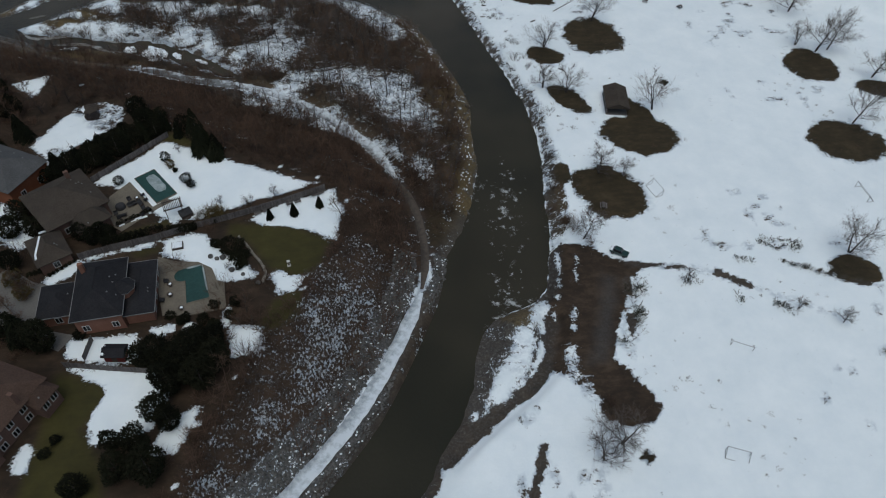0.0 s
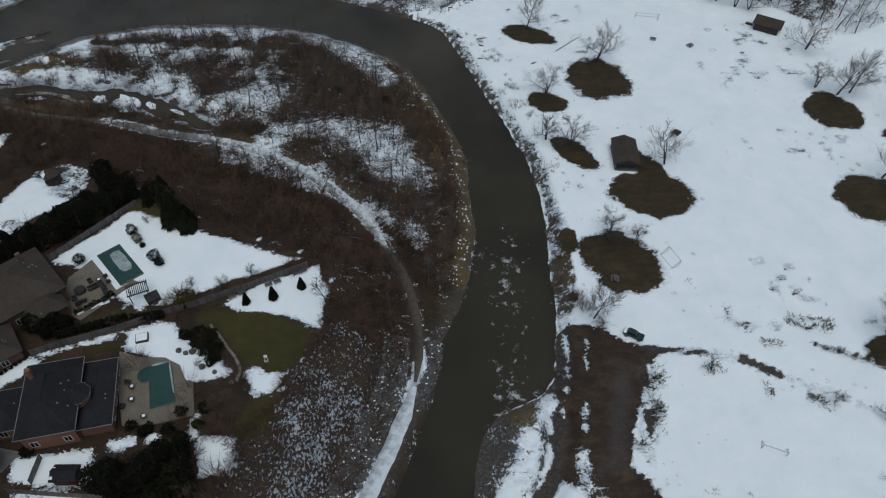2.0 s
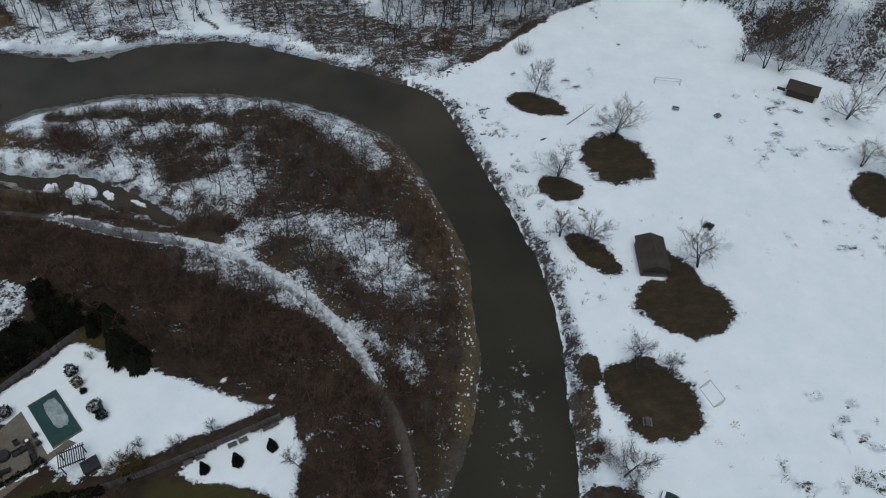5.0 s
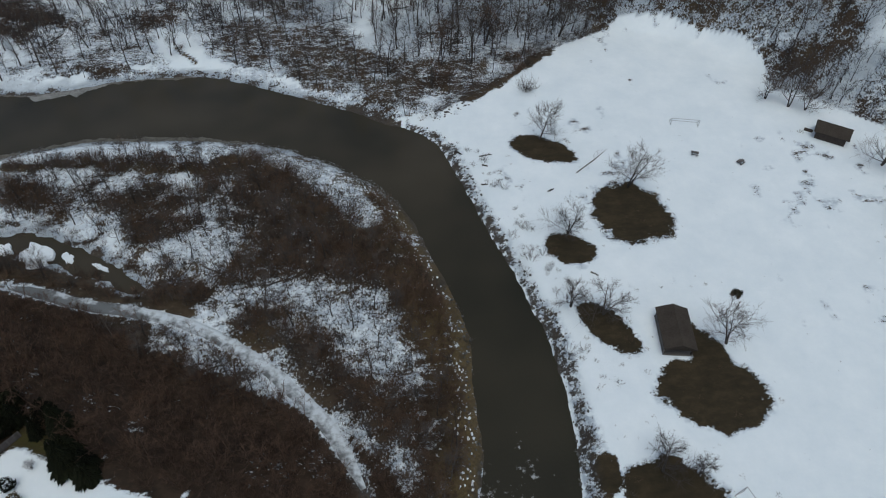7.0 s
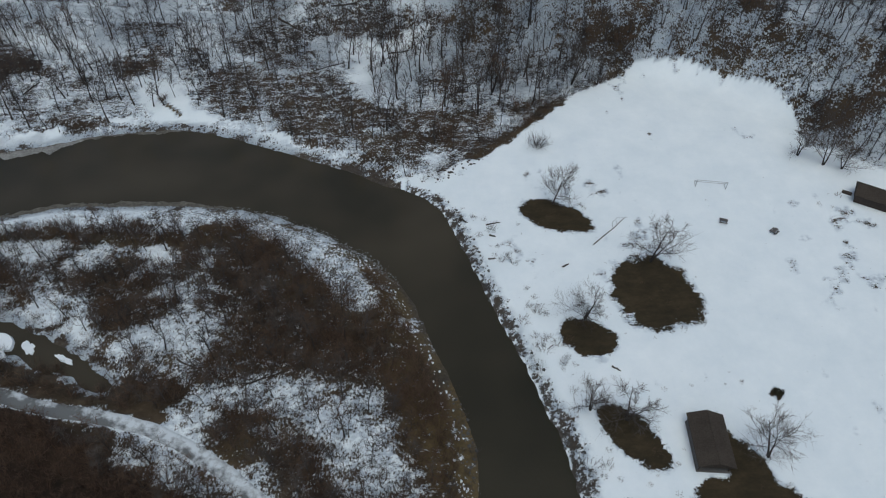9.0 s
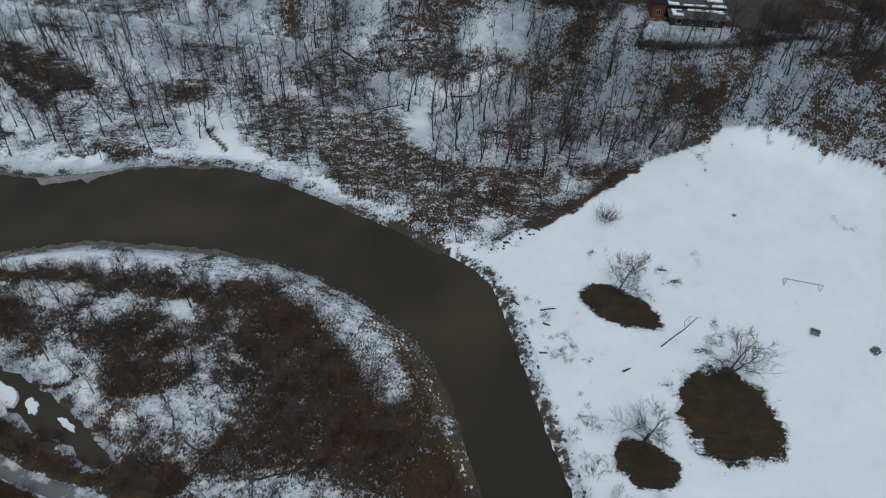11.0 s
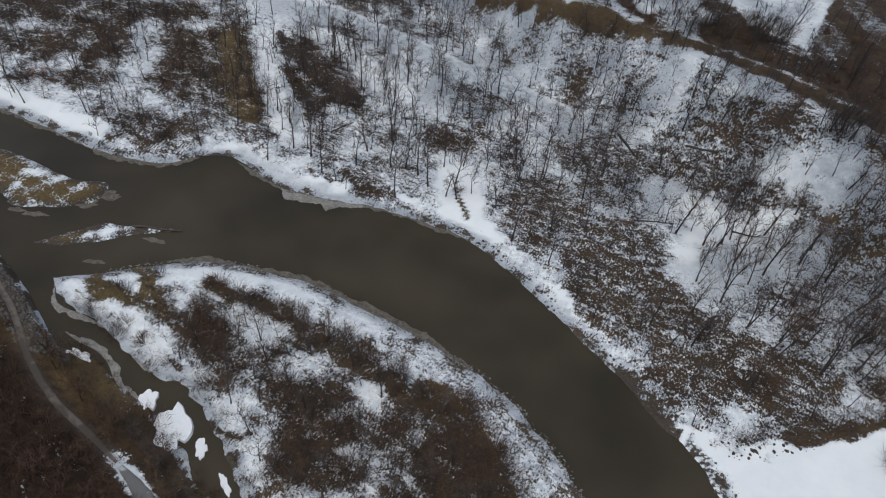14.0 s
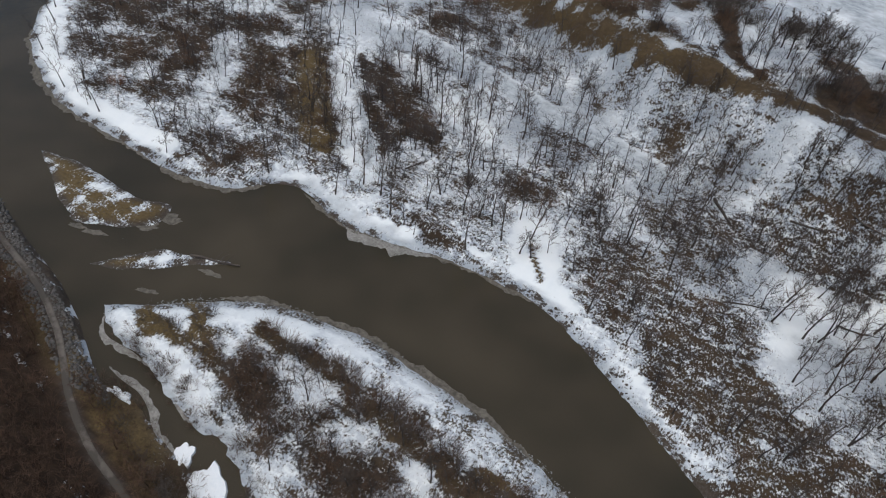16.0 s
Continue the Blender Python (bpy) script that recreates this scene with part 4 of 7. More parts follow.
def bare_tree(seed, high, spread, thick, limbs, first=0.3, stems=1, upward=0.75, forks=5, tips=4, round_=5, twig=0.05):
    """Trunk with limbs, and the crown of fine twigs, of a leafless tree."""
    r = np.random.default_rng(seed)
    tv, tf, cv, cf = [], [], [], []
    for k in range(stems):
        lean = r.normal(0, 0.09 if stems == 1 else 0.3, 2)
        trunk, _ = grow(r, (r.normal(0, 0.15 * (stems > 1)), r.normal(0, 0.15 * (stems > 1)), -0.25), (lean[0], lean[1], 1), high * 0.86, thick, 5, wobble=0.07)
        n = len(trunk)
        tube(tv, tf, trunk, [thick * (1 - 0.85 * i / (n - 1)) * (1.25 if i == 0 else 1) for i in range(n)], round_)
        for i in range(limbs // stems):
            f = first + (1 - first) * (i + r.random()) / (limbs // stems)
            at = f * (n - 1)
            a = trunk[min(int(at), n - 2)] + (trunk[min(int(at) + 1, n - 1)] - trunk[min(int(at), n - 2)]) * (at - int(at))
            turn = i * 2.4 + r.normal(0, 0.4)
            reach = spread * (1.15 - 0.75 * f) * r.uniform(0.75, 1.2)
            way = np.array((math.cos(turn), math.sin(turn), upward * r.uniform(0.6, 1.4)))
            limb, d = grow(r, a, way / np.linalg.norm(way), reach, thick, 3, -0.06)
            tube(tv, tf, limb, [thick * 0.42 * (1.1 - f * 0.6) * (1 - 0.72 * j / 3) for j in range(4)], round_ - 1)
            for j in range(forks):
                g = 0.25 + 0.75 * (j + r.random()) / forks
                b = limb[min(int(g * 3), 2)] + (limb[min(int(g * 3) + 1, 3)] - limb[min(int(g * 3), 2)]) * (g * 3 - min(int(g * 3), 2))
                way = d + r.normal(0, 0.62, 3) + (0, 0, 0.25)
                sub, e = grow(r, b, way / np.linalg.norm(way), reach * r.uniform(0.38, 0.75), 1, 1)
                spike(cv, cf, sub, twig)
                for q in range(tips):
                    way = e + r.normal(0, 0.6, 3)
                    c = sub[0] + (sub[1] - sub[0]) * r.uniform(0.3, 1)
                    tw, _ = grow(r, c, way / np.linalg.norm(way), reach * r.uniform(0.22, 0.46), 1, 1)
                    spike(cv, cf, tw, twig * 0.58)
    return (np.array(tv), tf), (np.array(cv), cf)


def shrub(seed, high, wide, stems):
    """A thicket of thin stems."""
    r = np.random.default_rng(seed)
    v, f = [], []
    for _ in range(stems):
        turn, out = r.uniform(0, 6.28), math.sqrt(r.random())
        way = np.array((math.cos(turn) * out * 0.9, math.sin(turn) * out * 0.9, 1.0))
        stem, d = grow(r, (math.cos(turn) * out * wide * 0.35, math.sin(turn) * out * wide * 0.35, -0.1), way / np.linalg.norm(way), high * r.uniform(0.55, 1.05), 1, 1, wobble=0.2)
        spike(v, f, stem, 0.038)
        for _ in range(2):
            way = d + r.normal(0, 0.6, 3)
            tw, _ = grow(r, stem[0] + (stem[1] - stem[0]) * r.uniform(0.4, 0.9), way / np.linalg.norm(way), high * r.uniform(0.3, 0.55), 1, 1)
            spike(v, f, tw, 0.026)
    return np.array(v), f


def tree_model(name, seed, high, spread, thick, limbs, twigs=TWIGS, **more):
    (tv, tf), (cv, cf) = bare_tree(seed, high, spread, thick, limbs, **more)
    return mesh_of("trunk", tv, tf, BARK), mesh_of("crown", cv, cf, twigs), (tv, tf, cv, cf)


WOOD_TREES = [tree_model("wood", 20 + i, h, s, 0.17, 11, twigs=TWIGS if i % 3 else RED_TWIGS, first=0.3, upward=0.9, forks=6, tips=5, twig=0.038) for i, (h, s) in
              enumerate(((11, 3.0), (13, 3.4), (9, 2.8), (12, 3.9), (14, 3.2), (8, 2.6)))]
FIELD_TREES = [tree_model("field", 50 + i, h, s, 0.2, 15, first=0.16, upward=0.6, stems=st, forks=11, tips=9, twig=0.034) for i, (h, s, st) in
               enumerate(((12, 5.2, 1), (11, 5.4, 2), (9, 5.6, 3), (8, 4.2, 2)))]


def plant(models, k, name, x, y, scale, turn, label, category="tree", group=""):
    trunk, crown, _ = models[k % len(models)]
    t = thing(name, x, y, ground_at(x, y), turn, label, category, group)
    t.scale = (scale, scale, scale)
    part("trunk", trunk, None, t)
    part("crown", crown, None, t)
    return t


def scatter(count, box, keep, gap, seed):
    """Random places in the box that keep() allows, no closer than the gap."""
    r = np.random.default_rng(seed)
    n = count * 30
    x, y = r.uniform(box[0], box[1], n), r.uniform(box[2], box[3], n)
    ok = keep(x, y)
    taken, cells = [], {}
    for px, py in zip(x[ok], y[ok]):
        cell = (int(px // gap), int(py // gap))
        if any((px - qx) ** 2 + (py - qy) ** 2 < gap * gap for a in (-1, 0, 1) for b in (-1, 0, 1) for qx, qy in cells.get((cell[0] + a, cell[1] + b), ())):
            continue
        cells.setdefault(cell, []).append((px, py))
        taken.append((float(px), float(py)))
        if len(taken) >= count:
            break
    return taken


def joined(name, shapes, places, mat, label, category, seed, low=0.7, high=1.25, afloat=False):
    """One object of many copies of the shapes, for what nobody could count."""
    r = np.random.default_rng(seed)
    vs, total = [], 0
    prepared = []
    for v, f in shapes:
        prepared.append((np.asarray(v, float), np.concatenate([np.array(q) for q in f]), np.array([len(q) for q in f])))
    loops, sizes = [], []
    for x, y in places:
        v, lo, sz = prepared[r.integers(len(prepared))]
        t, s = r.uniform(0, 6.28), r.uniform(low, high)
        c, q = math.cos(t) * s, math.sin(t) * s
        vs.append(np.stack([v[:, 0] * c - v[:, 1] * q + x, v[:, 0] * q + v[:, 1] * c + y, v[:, 2] * s * r.uniform(0.85, 1.15) + (max(ground_at(x, y), float(water_level(y)) - 0.02) if afloat else ground_at(x, y))], -1))
        loops.append(lo + total)
        sizes.append(sz)
        total += len(v)
    vs, loops, sizes = np.concatenate(vs), np.concatenate(loops), np.concatenate(sizes)
    me = bpy.data.meshes.new(name)
    me.vertices.add(len(vs))
    me.vertices.foreach_set("co", vs.reshape(-1))
    me.loops.add(len(loops))
    me.loops.foreach_set("vertex_index", loops.astype(np.int32))
    me.polygons.add(len(sizes))
    me.polygons.foreach_set("loop_start", np.concatenate([[0], np.cumsum(sizes)[:-1]]).astype(np.int32))
    me.polygons.foreach_set("loop_total", sizes.astype(np.int32))
    me.materials.append(mat)
    me.update(calc_edges=True)
    return tagged(new(name, me), label, category, kind="stuff")


CLIFF = spline([(-138, 297), (-124, 290), (-112, 285), (-100, 280)], 3)


def in_north_wood(x, y):
    return (signed(x, y, RIVER) > 3) & ~inside(x, y, OPEN_FIELD) & (y > 205) & ((y > 226) | (x > 20) | (x < -125)) & (gap_to(x, y, POND) > 4) & (gap_to(x, y, RIM) > 3) & (gap_to(x, y, CLIFF) > 2) & ~((x > 54) & (x < 106) & (y > 293))


def in_peninsula(x, y):
    return (signed(x, y, RIVER) > 4) & (signed(x, y, PLATEAU) > 20) & (gap_to(x, y, ROAD) > 4) & (y < 224) & (x < 14) & (y > 104) & ~((x > 4) & (y > 200))


def on_west_slope(x, y):
    d = signed(x, y, PLATEAU)
    return (d > 0.5) & (d < 21) & (signed(x, y, RIVER) > 2) & (gap_to(x, y, ROAD) > 3) & (signed(x, y, FROSTY) > 0) & (y > 25)


SNOW_ON = cover()[0]


def snow_at(x, y):
    i, j = np.clip(np.searchsorted(xs, x) - 1, 0, len(xs) - 2), np.clip(np.searchsorted(ys, y) - 1, 0, len(ys) - 2)
    return SNOW_ON[i, j]


# wood on the far bank
BANK_TREES = [(-84.7, 286), (-80.9, 295.3), (-72.3, 292), (-53.4, 292.8), (-43.2, 298.1), (-56.1, 287.1), (-95.5, 290.1), (-42.6, 277.1), (-29.7, 285.1), (-17.8, 297.1), (-70, 302.2), (-67.5, 305.9), (-85.3, 262.9),
              (-100.1, 273), (-90.6, 249.9), (-47.5, 301), (-43.6, 273.3), (-66, 259.1), (-48.5, 260.5), (-84.9, 256.7), (-32.2, 295.5), (-22.7, 287.3), (-38.3, 293.2), (-31.5, 275.2), (-17.4, 268.2), (-1.5, 274.8),
              (15.9, 284.1), (19.6, 266), (23.9, 274.9), (12, 254.9), (-22.6, 243.3), (-70, 261.5), (-99.1, 263.3), (-185, 239.6), (-163, 245.3), (-142.3, 238.1), (11.7, 254.3), (-0.5, 262)]
n_trees = [p for p in scatter(120, (-130, 90, 228, 312), in_north_wood, 4.6, 11) if min(math.hypot(p[0] - a, p[1] - b) for a, b in BANK_TREES) > 4.5]
for i, (x, y) in enumerate(BANK_TREES):
    plant(WOOD_TREES, 1 + 3 * (i % 2) + (i % 3 == 0), "bare_tree", x, y, 1.12 + 0.22 * math.sin(i * 2.3), 53.0 * i, "tall leafless tree standing clear on the snowy bank", group="trees of the far bank")
for x, y, s in ((32.8, 260.6, 1.25), (56.2, 263.5, 1.3), (46, 262, 1.0)):
    plant(FIELD_TREES, 1, "bare_tree", x, y, s, 40 * s, "large spreading reddish grey tree at the edge of the field", group="large trees by the field")
for i, (x, y) in enumerate(n_trees):
    plant(WOOD_TREES, i, "bare_tree", x, y, 0.8 + 0.6 * float(rng.random()), float(rng.uniform(0, 360)), "tall leafless deciduous tree on a snowy slope", group="trees of the far bank")
east = scatter(120, (60, 160, 208, 305), in_north_wood, 3.4, 79)
far_trees = east + scatter(460, (-225, 150, 205, 372), lambda x, y: in_north_wood(x, y) & ((np.abs(x + 20) > 90) | (y > 300) | (lump(x, y, 14) > 0.42) | (x > 0)), 3.6, 12)
FAR_TREES = [bare_tree(190 + i, h, sp, 0.16, 7, first=0.32, upward=0.9, forks=5, tips=3, round_=4, twig=0.045) for i, (h, sp) in enumerate(((11, 3.2), (13, 3.6), (9, 3.0), (12, 4.0)))]
joined("bare_wood", [(np.concatenate([a[0], b[0]]), a[1] + [tuple(i + len(a[0]) for i in f) for f in b[1]]) for a, b in FAR_TREES], far_trees, WOOD_TWIGS,
       "leafless grey woodland on a snowy slope", "woods", 13)
THIN_TREES = [bare_tree(290 + i, h, sp, 0.12, 7, first=0.24, upward=0.7, forks=6, tips=2, round_=4, twig=0.056) for i, (h, sp) in enumerate(((8, 3.2), (9.5, 3.6), (7, 3.0), (10.5, 3.8)))]
thin = scatter(720, (-135, 160, 205, 345), lambda x, y: in_north_wood(x, y) & ((y > 268 - 0.3 * x) | (x > 70) | (x < -40) & (y > 262)), 2.5, 71)
joined("grey_wood", [(np.concatenate([a[0], b[0]]), a[1] + [tuple(i + len(a[0]) for i in f) for f in b[1]]) for a, b in THIN_TREES], thin, WOOD_TWIGS,
       "thin grey leafless trees crowding the north slope", "woods", 72)
far_bank = lambda x, y: in_north_wood(x, y) & (lump(x, y, 9) > 0.40) & (gap_to(x, y, [(-141, 296), (-123, 273), (-103, 257)]) > 3)
joined("bank_wood", [(np.concatenate([a[0], b[0]]), a[1] + [tuple(i + len(a[0]) for i in f) for f in b[1]]) for a, b in THIN_TREES], scatter(170, (-205, -98, 232, 300), far_bank, 2.2, 115), WOOD_TWIGS,
       "dark leafless trees crowding the low far bank", "woods", 116, 0.55, 1.1)
for i, (x, y) in enumerate(scatter(42, (0, 130, 236, 300), in_north_wood, 6.5, 81)):
    plant(WOOD_TREES, i, "bare_tree", x, y, 1.15 + 0.4 * float(rng.random()), float(rng.uniform(0, 360)), "large spreading leafless tree at the edge of the field", group="large trees by the field")
# peninsula
p_trees = scatter(330, (-110, 14, 104, 222), lambda x, y: in_peninsula(x, y) & (gap_to(x, y, NORTH_SHORE) > 11) & (x > -84), 3.8, 14)
joined("peninsula_wood", [(np.concatenate([m[2][0], m[2][2]]), m[2][1] + [tuple(i + len(m[2][0]) for i in f) for f in m[2][3]]) for m in WOOD_TREES], p_trees[84:], TWIGS,
       "small leafless trees crowding the peninsula", "woods", 25, 0.4, 0.95)
for i, (x, y) in enumerate(p_trees[:84]):
    plant(WOOD_TREES, i + 2, "bare_tree", x, y, 0.55 + 0.45 * float(rng.random()), float(rng.uniform(0, 360)), "small leafless tree in riverside scrub", group="trees of the peninsula")
pen_thin = scatter(270, (-105, 12, 110, 218), lambda x, y: in_peninsula(x, y) & (gap_to(x, y, NORTH_SHORE) > 9) & (x > -88), 2.6, 73)
joined("peninsula_saplings", [(np.concatenate([a[0], b[0]]), a[1] + [tuple(i + len(a[0]) for i in f) for f in b[1]]) for a, b in THIN_TREES], pen_thin, DARK_TWIGS,
       "slim leafless saplings on the peninsula", "woods", 74, 0.4, 0.75)
# west slope
PLATEAU_TREES = [tree_model("plateau", 490 + i, h, s, 0.18, 14, twigs=SLOPE_TWIGS, first=0.18, upward=0.8, forks=8, tips=6, twig=0.05) for i, (h, s) in enumerate(((9, 3.4), (8, 3.0)))]
SLOPE_TREES = [bare_tree(90 + i, h, s, 0.15, 9, first=0.2, upward=0.8, forks=6, tips=5, twig=0.05, round_=4) for i, (h, s) in enumerate(((9, 3.2), (7, 2.8), (11, 3.6)))]
w_trees = scatter(360, (-150, 0, 30, 190), on_west_slope, 2.9, 15)
joined("slope_wood", [(np.concatenate([a[0], b[0]]), a[1] + [tuple(i + len(a[0]) for i in f) for f in b[1]]) for a, b in SLOPE_TREES], w_trees, SLOPE_TWIGS,
       "dense brown leafless trees on the slope under the houses", "woods", 16, 0.6, 1.0)
for i, (x, y, k) in enumerate(((-88, 148, 0.8), (-93, 143, 0.9), (-97, 146, 0.9), (-92, 151, 0.8), (-87, 153, 0.8), (-82, 150, 0.7), (-77, 151, 0.8), (-72, 149, 0.7), (-99, 140, 0.9), (-103, 146, 0.9), (-95, 136, 0.8),
                               (-107, 156, 0.9), (-91, 158, 0.8), (-100, 163, 0.8), (-67, 144, 0.7), (-63, 141, 0.7), (-84, 147, 0.6), (-110, 150, 0.9), (-80.5, 87, 0.6), (-78, 84, 0.62), (-79.6, 80.6, 0.6), (-76.6, 77.4, 0.55), (-34.6, 78.6, 0.72), (-33.2, 75.6, 0.6), (-35.4, 75.4, 0.5))):
    plant(PLATEAU_TREES, i, "bare_tree", x, y, k, 71.0 * i, "dense dark reddish leafless tree above the slope", group="dark trees above the slope")
SHRUBS = [shrub(70 + i, h, w, 25) for i, (h, w) in enumerate(((1.6, 1.8), (2.2, 2.0), (1.2, 1.6), (2.6, 2.4)))]
places = scatter(1100, (-150, 4, 25, 195), on_west_slope, 1.5, 17)
joined("brown_thicket", SHRUBS, places, SLOPE_TWIGS, "brown leafless thicket covering the slope", "scrub", 18)
places = scatter(1100, (-112, 16, 104, 224), lambda x, y: in_peninsula(x, y) & (snow_at(x, y) < 0.44), 1.5, 19)
joined("riverside_thicket", SHRUBS, [p for p in places if p[0] > -14], RED_TWIGS, "reddish brown leafless scrub on the peninsula", "scrub", 20, 0.4, 1.35)
joined("grey_thicket", SHRUBS, [p for p in places if p[0] <= -14], TWIGS, "grey leafless scrub on the peninsula", "scrub", 27, 0.4, 1.35)
places = scatter(820, (-220, 100, 205, 345), lambda x, y: in_north_wood(x, y) & (snow_at(x, y) < 0.55) & ((lump(x, y, 7) > 0.42) | (x < -60)), 1.3, 21)
joined("wood_thicket", SHRUBS, [p for p in places if p[1] < 256 and -60 < p[0] < 24], RED_TWIGS, "brown underwood along the far bank", "scrub", 22, 0.3, 1.2)
joined("slope_thicket", SHRUBS, [p for p in places if not (p[1] < 256 and -60 < p[0] < 24)], DARK_TWIGS, "grey underwood on the north slope", "scrub", 26, 0.3, 1.2)
BUSHES = [shrub(170 + i, h, w, 75) for i, (h, w) in enumerate(((3.0, 3.2), (3.8, 4.2), (2.6, 3.4)))]
places = scatter(300, (-96, 12, 110, 222), lambda x, y: in_peninsula(x, y) & (snow_at(x, y) < 0.42) & (gap_to(x, y, ROAD) > 6), 2.0, 61)
joined("peninsula_brush", BUSHES, places, RED_TWIGS, "tall rounded brown brush on the peninsula", "scrub", 62, 0.55, 1.15)
places = scatter(210, (-200, 130, 222, 365), lambda x, y: in_north_wood(x, y) & (snow_at(x, y) < 0.34), 3.2, 63)
joined("far_brush", BUSHES, places, RED_TWIGS, "tall rounded brown brush on the far bank", "scrub", 64)
places = scatter(500, (-40, -2, 40, 100), lambda x, y: (signed(x, y, FROSTY) < 0) & (gap_to(x, y, ROAD) > 5), 1.4, 23)
joined("frosty_thicket", SHRUBS, places, TWIGS, "frosty leafless scrub on the river slope", "scrub", 24, 0.4, 0.8)

# trees of the field
for i, (x, y, s, kind) in enumerate(((41, 213, 1.0, 0), (59, 193, 1.1, 1), (41, 178.5, 0.9, 2), (43.5, 155.5, 0.9, 2), (37.5, 157.8, 0.85, 3), (66, 147, 1.0, 1), (46, 122, 0.8, 2), (38, 101, 0.9, 0),
                                      (125, 174, 1.2, 1), (120, 178, 0.9, 3), (126, 198, 1.1, 2), (113, 224, 1.0, 1), (108, 228, 0.9, 3), (117, 222, 0.8, 2), (97, 93, 1.0, 1), (120, 139, 1.1, 0),
                                      (129, 175, 1.1, 0), (35, 51, 0.9, 2), (87, 74, 0.5, 3), (58, 87, 0.4, 3), (79, 78, 0.4, 3), (52, 121, 0.6, 3), (31, 48, 0.7, 2), (136, 160, 0.9, 1))):
    plant(FIELD_TREES, kind, "bare_tree", x, y, 1.02 * s, 47.0 * i, "spreading leafless tree on bare brown ground in the snowy field", group="trees of the field")
for i, (x, y, s) in enumerate(((41, 235, 1.0), (39, 48, 0.35))):
    v, f = shrub(80 + i, 4.2, 3.0, 90)
    b = new("bush", mesh_of("bush", v, f, TWIGS))
    b.matrix_basis = pose(x, y, ground_at(x, y), 0, 0, 80 * i) @ Matrix.Diagonal((s, s, s, 1))
    tagged(b, "round leafless bush standing in the snow", "bush", "bushes of the field")

# young trees of the gardens
for i, (x, y, k) in enumerate(((-32.4, 111.1, 0.34), (-37.6, 108.4, 0.3), (-44, 108.8, 0.3), (-74.2, 134.7, 0.36), (-39.5, 89.5, 0.25), (-79, 140, 0.3), (-56.5, 127, 0.26))):
    plant(FIELD_TREES, 3 - i % 2, "bare_tree", x, y, k, 80.0 * i, "small leafless garden tree in the snow", group="small garden trees")

# scrub hanging over the creek
places = scatter(150, (-112, -42, 160, 196), lambda x, y: (np.abs(signed(x, y, RIVER) - 1.6) < 1.9) & (gap_to(x, y, CREEK_LINE) < 5) & (gap_to(x, y, ROAD) > 3), 1.5, 75)
joined("creek_brush", SHRUBS + BUSHES[2:], places, RED_TWIGS, "brown leafless brush leaning over the creek", "scrub", 76, 0.4, 1.0)
# dark clumps of the north slope
SPOTS = ((-22, 342, 7), (-54, 368, 9), (-29, 368, 10), (-5, 350, 8), (20, 312, 6), (44, 303, 7), (62, 316, 6), (95, 300, 8), (110, 285, 8))
places = scatter(120, (-70, 125, 270, 385), lambda x, y: np.min([np.hypot(x - a, y - b) - c for a, b, c in SPOTS], axis=0) < 0, 2.4, 77)
joined("dark_brush", BUSHES, places, BARK, "dense dark leafless brush on the north slope", "scrub", 78, 0.8, 1.4)
DENSE_TREES = [tree_model("dense", 390 + i, h, s, 0.2, 16, twigs=DARK_TWIGS, first=0.2, upward=0.9, forks=8, tips=6, twig=0.055) for i, (h, s) in enumerate(((11, 2.6), (13, 3.0)))]
for i, (x, y, k) in enumerate(((-33, 309, 0.9), (-30.5, 312, 1.0), (-34, 315, 0.9), (-16, 308, 1.0), (-13, 312, 1.1), (-17, 315, 1.0), (-12, 318, 0.9), (-42, 346, 1.1), (-38, 349, 1.0), (-33, 351, 1.1), (-31, 344, 0.9), (-24, 355, 1.1),
                               (-19, 352, 1.0), (-21, 347, 1.0), (-44, 327, 0.8), (-28, 330, 0.8), (-36, 356, 1.1), (-30, 361, 1.1))):
    plant(DENSE_TREES, i, "bare_tree", x, y, k, 67.0 * i, "dense dark leafless tree on the north slope", group="dark trees of the north slope")
v, f = shrub(905, 3.4, 3.0, 110)
b = new("bush", mesh_of("bush", v, f, plain("copper_twigs", (0.10, 0.040, 0.018), (0.20, 0.085, 0.040), 0.6, 0.9, relief=0)))
b.matrix_basis = pose(-177, 244, ground_at(-177, 244))
tagged(b, "round copper red bush on the far bank", "bush")
# scrub along the snowy lane
beside = lambda x, y: (gap_to(x, y, ROAD) > 1.7) & (gap_to(x, y, ROAD) < 4.6) & (signed(x, y, RIVER) > 1) & (x < 0) & (lump(x, y, 7) > 0.42)
places = scatter(150, (-90, 0, 118, 178), beside, 1.3, 101)
joined("lane_scrub", SHRUBS, places, RED_TWIGS, "brown scrub along the snowy lane", "scrub", 102, 0.4, 1.2)
places = scatter(46, (-90, 0, 118, 178), beside, 2.4, 103)
joined("lane_saplings", [(np.concatenate([a[0], b[0]]), a[1] + [tuple(i + len(a[0]) for i in f) for f in b[1]]) for a, b in THIN_TREES], places, RED_TWIGS,
       "slim leafless saplings leaning over the lane", "woods", 104, 0.4, 0.75)
for i, (x, y, k) in enumerate(((34.5, 105, 0.9), (36.5, 103.5, 0.7), (32.5, 111, 0.8), (34, 118, 0.7), (36, 106.5, 0.6), (34.5, 59, 0.6), (33, 55, 0.7))):
    v, f = shrub(880 + i, 3.0, 3.2, 90)
    b = new("bush", mesh_of("bush", v, f, RED_TWIGS))
    b.matrix_basis = pose(x, y, ground_at(x, y), 0, 0, 70 * i) @ Matrix.Diagonal((k, k, k, 1))
    tagged(b, "rounded reddish brown bush on the river bank", "bush", "bushes of the bank")

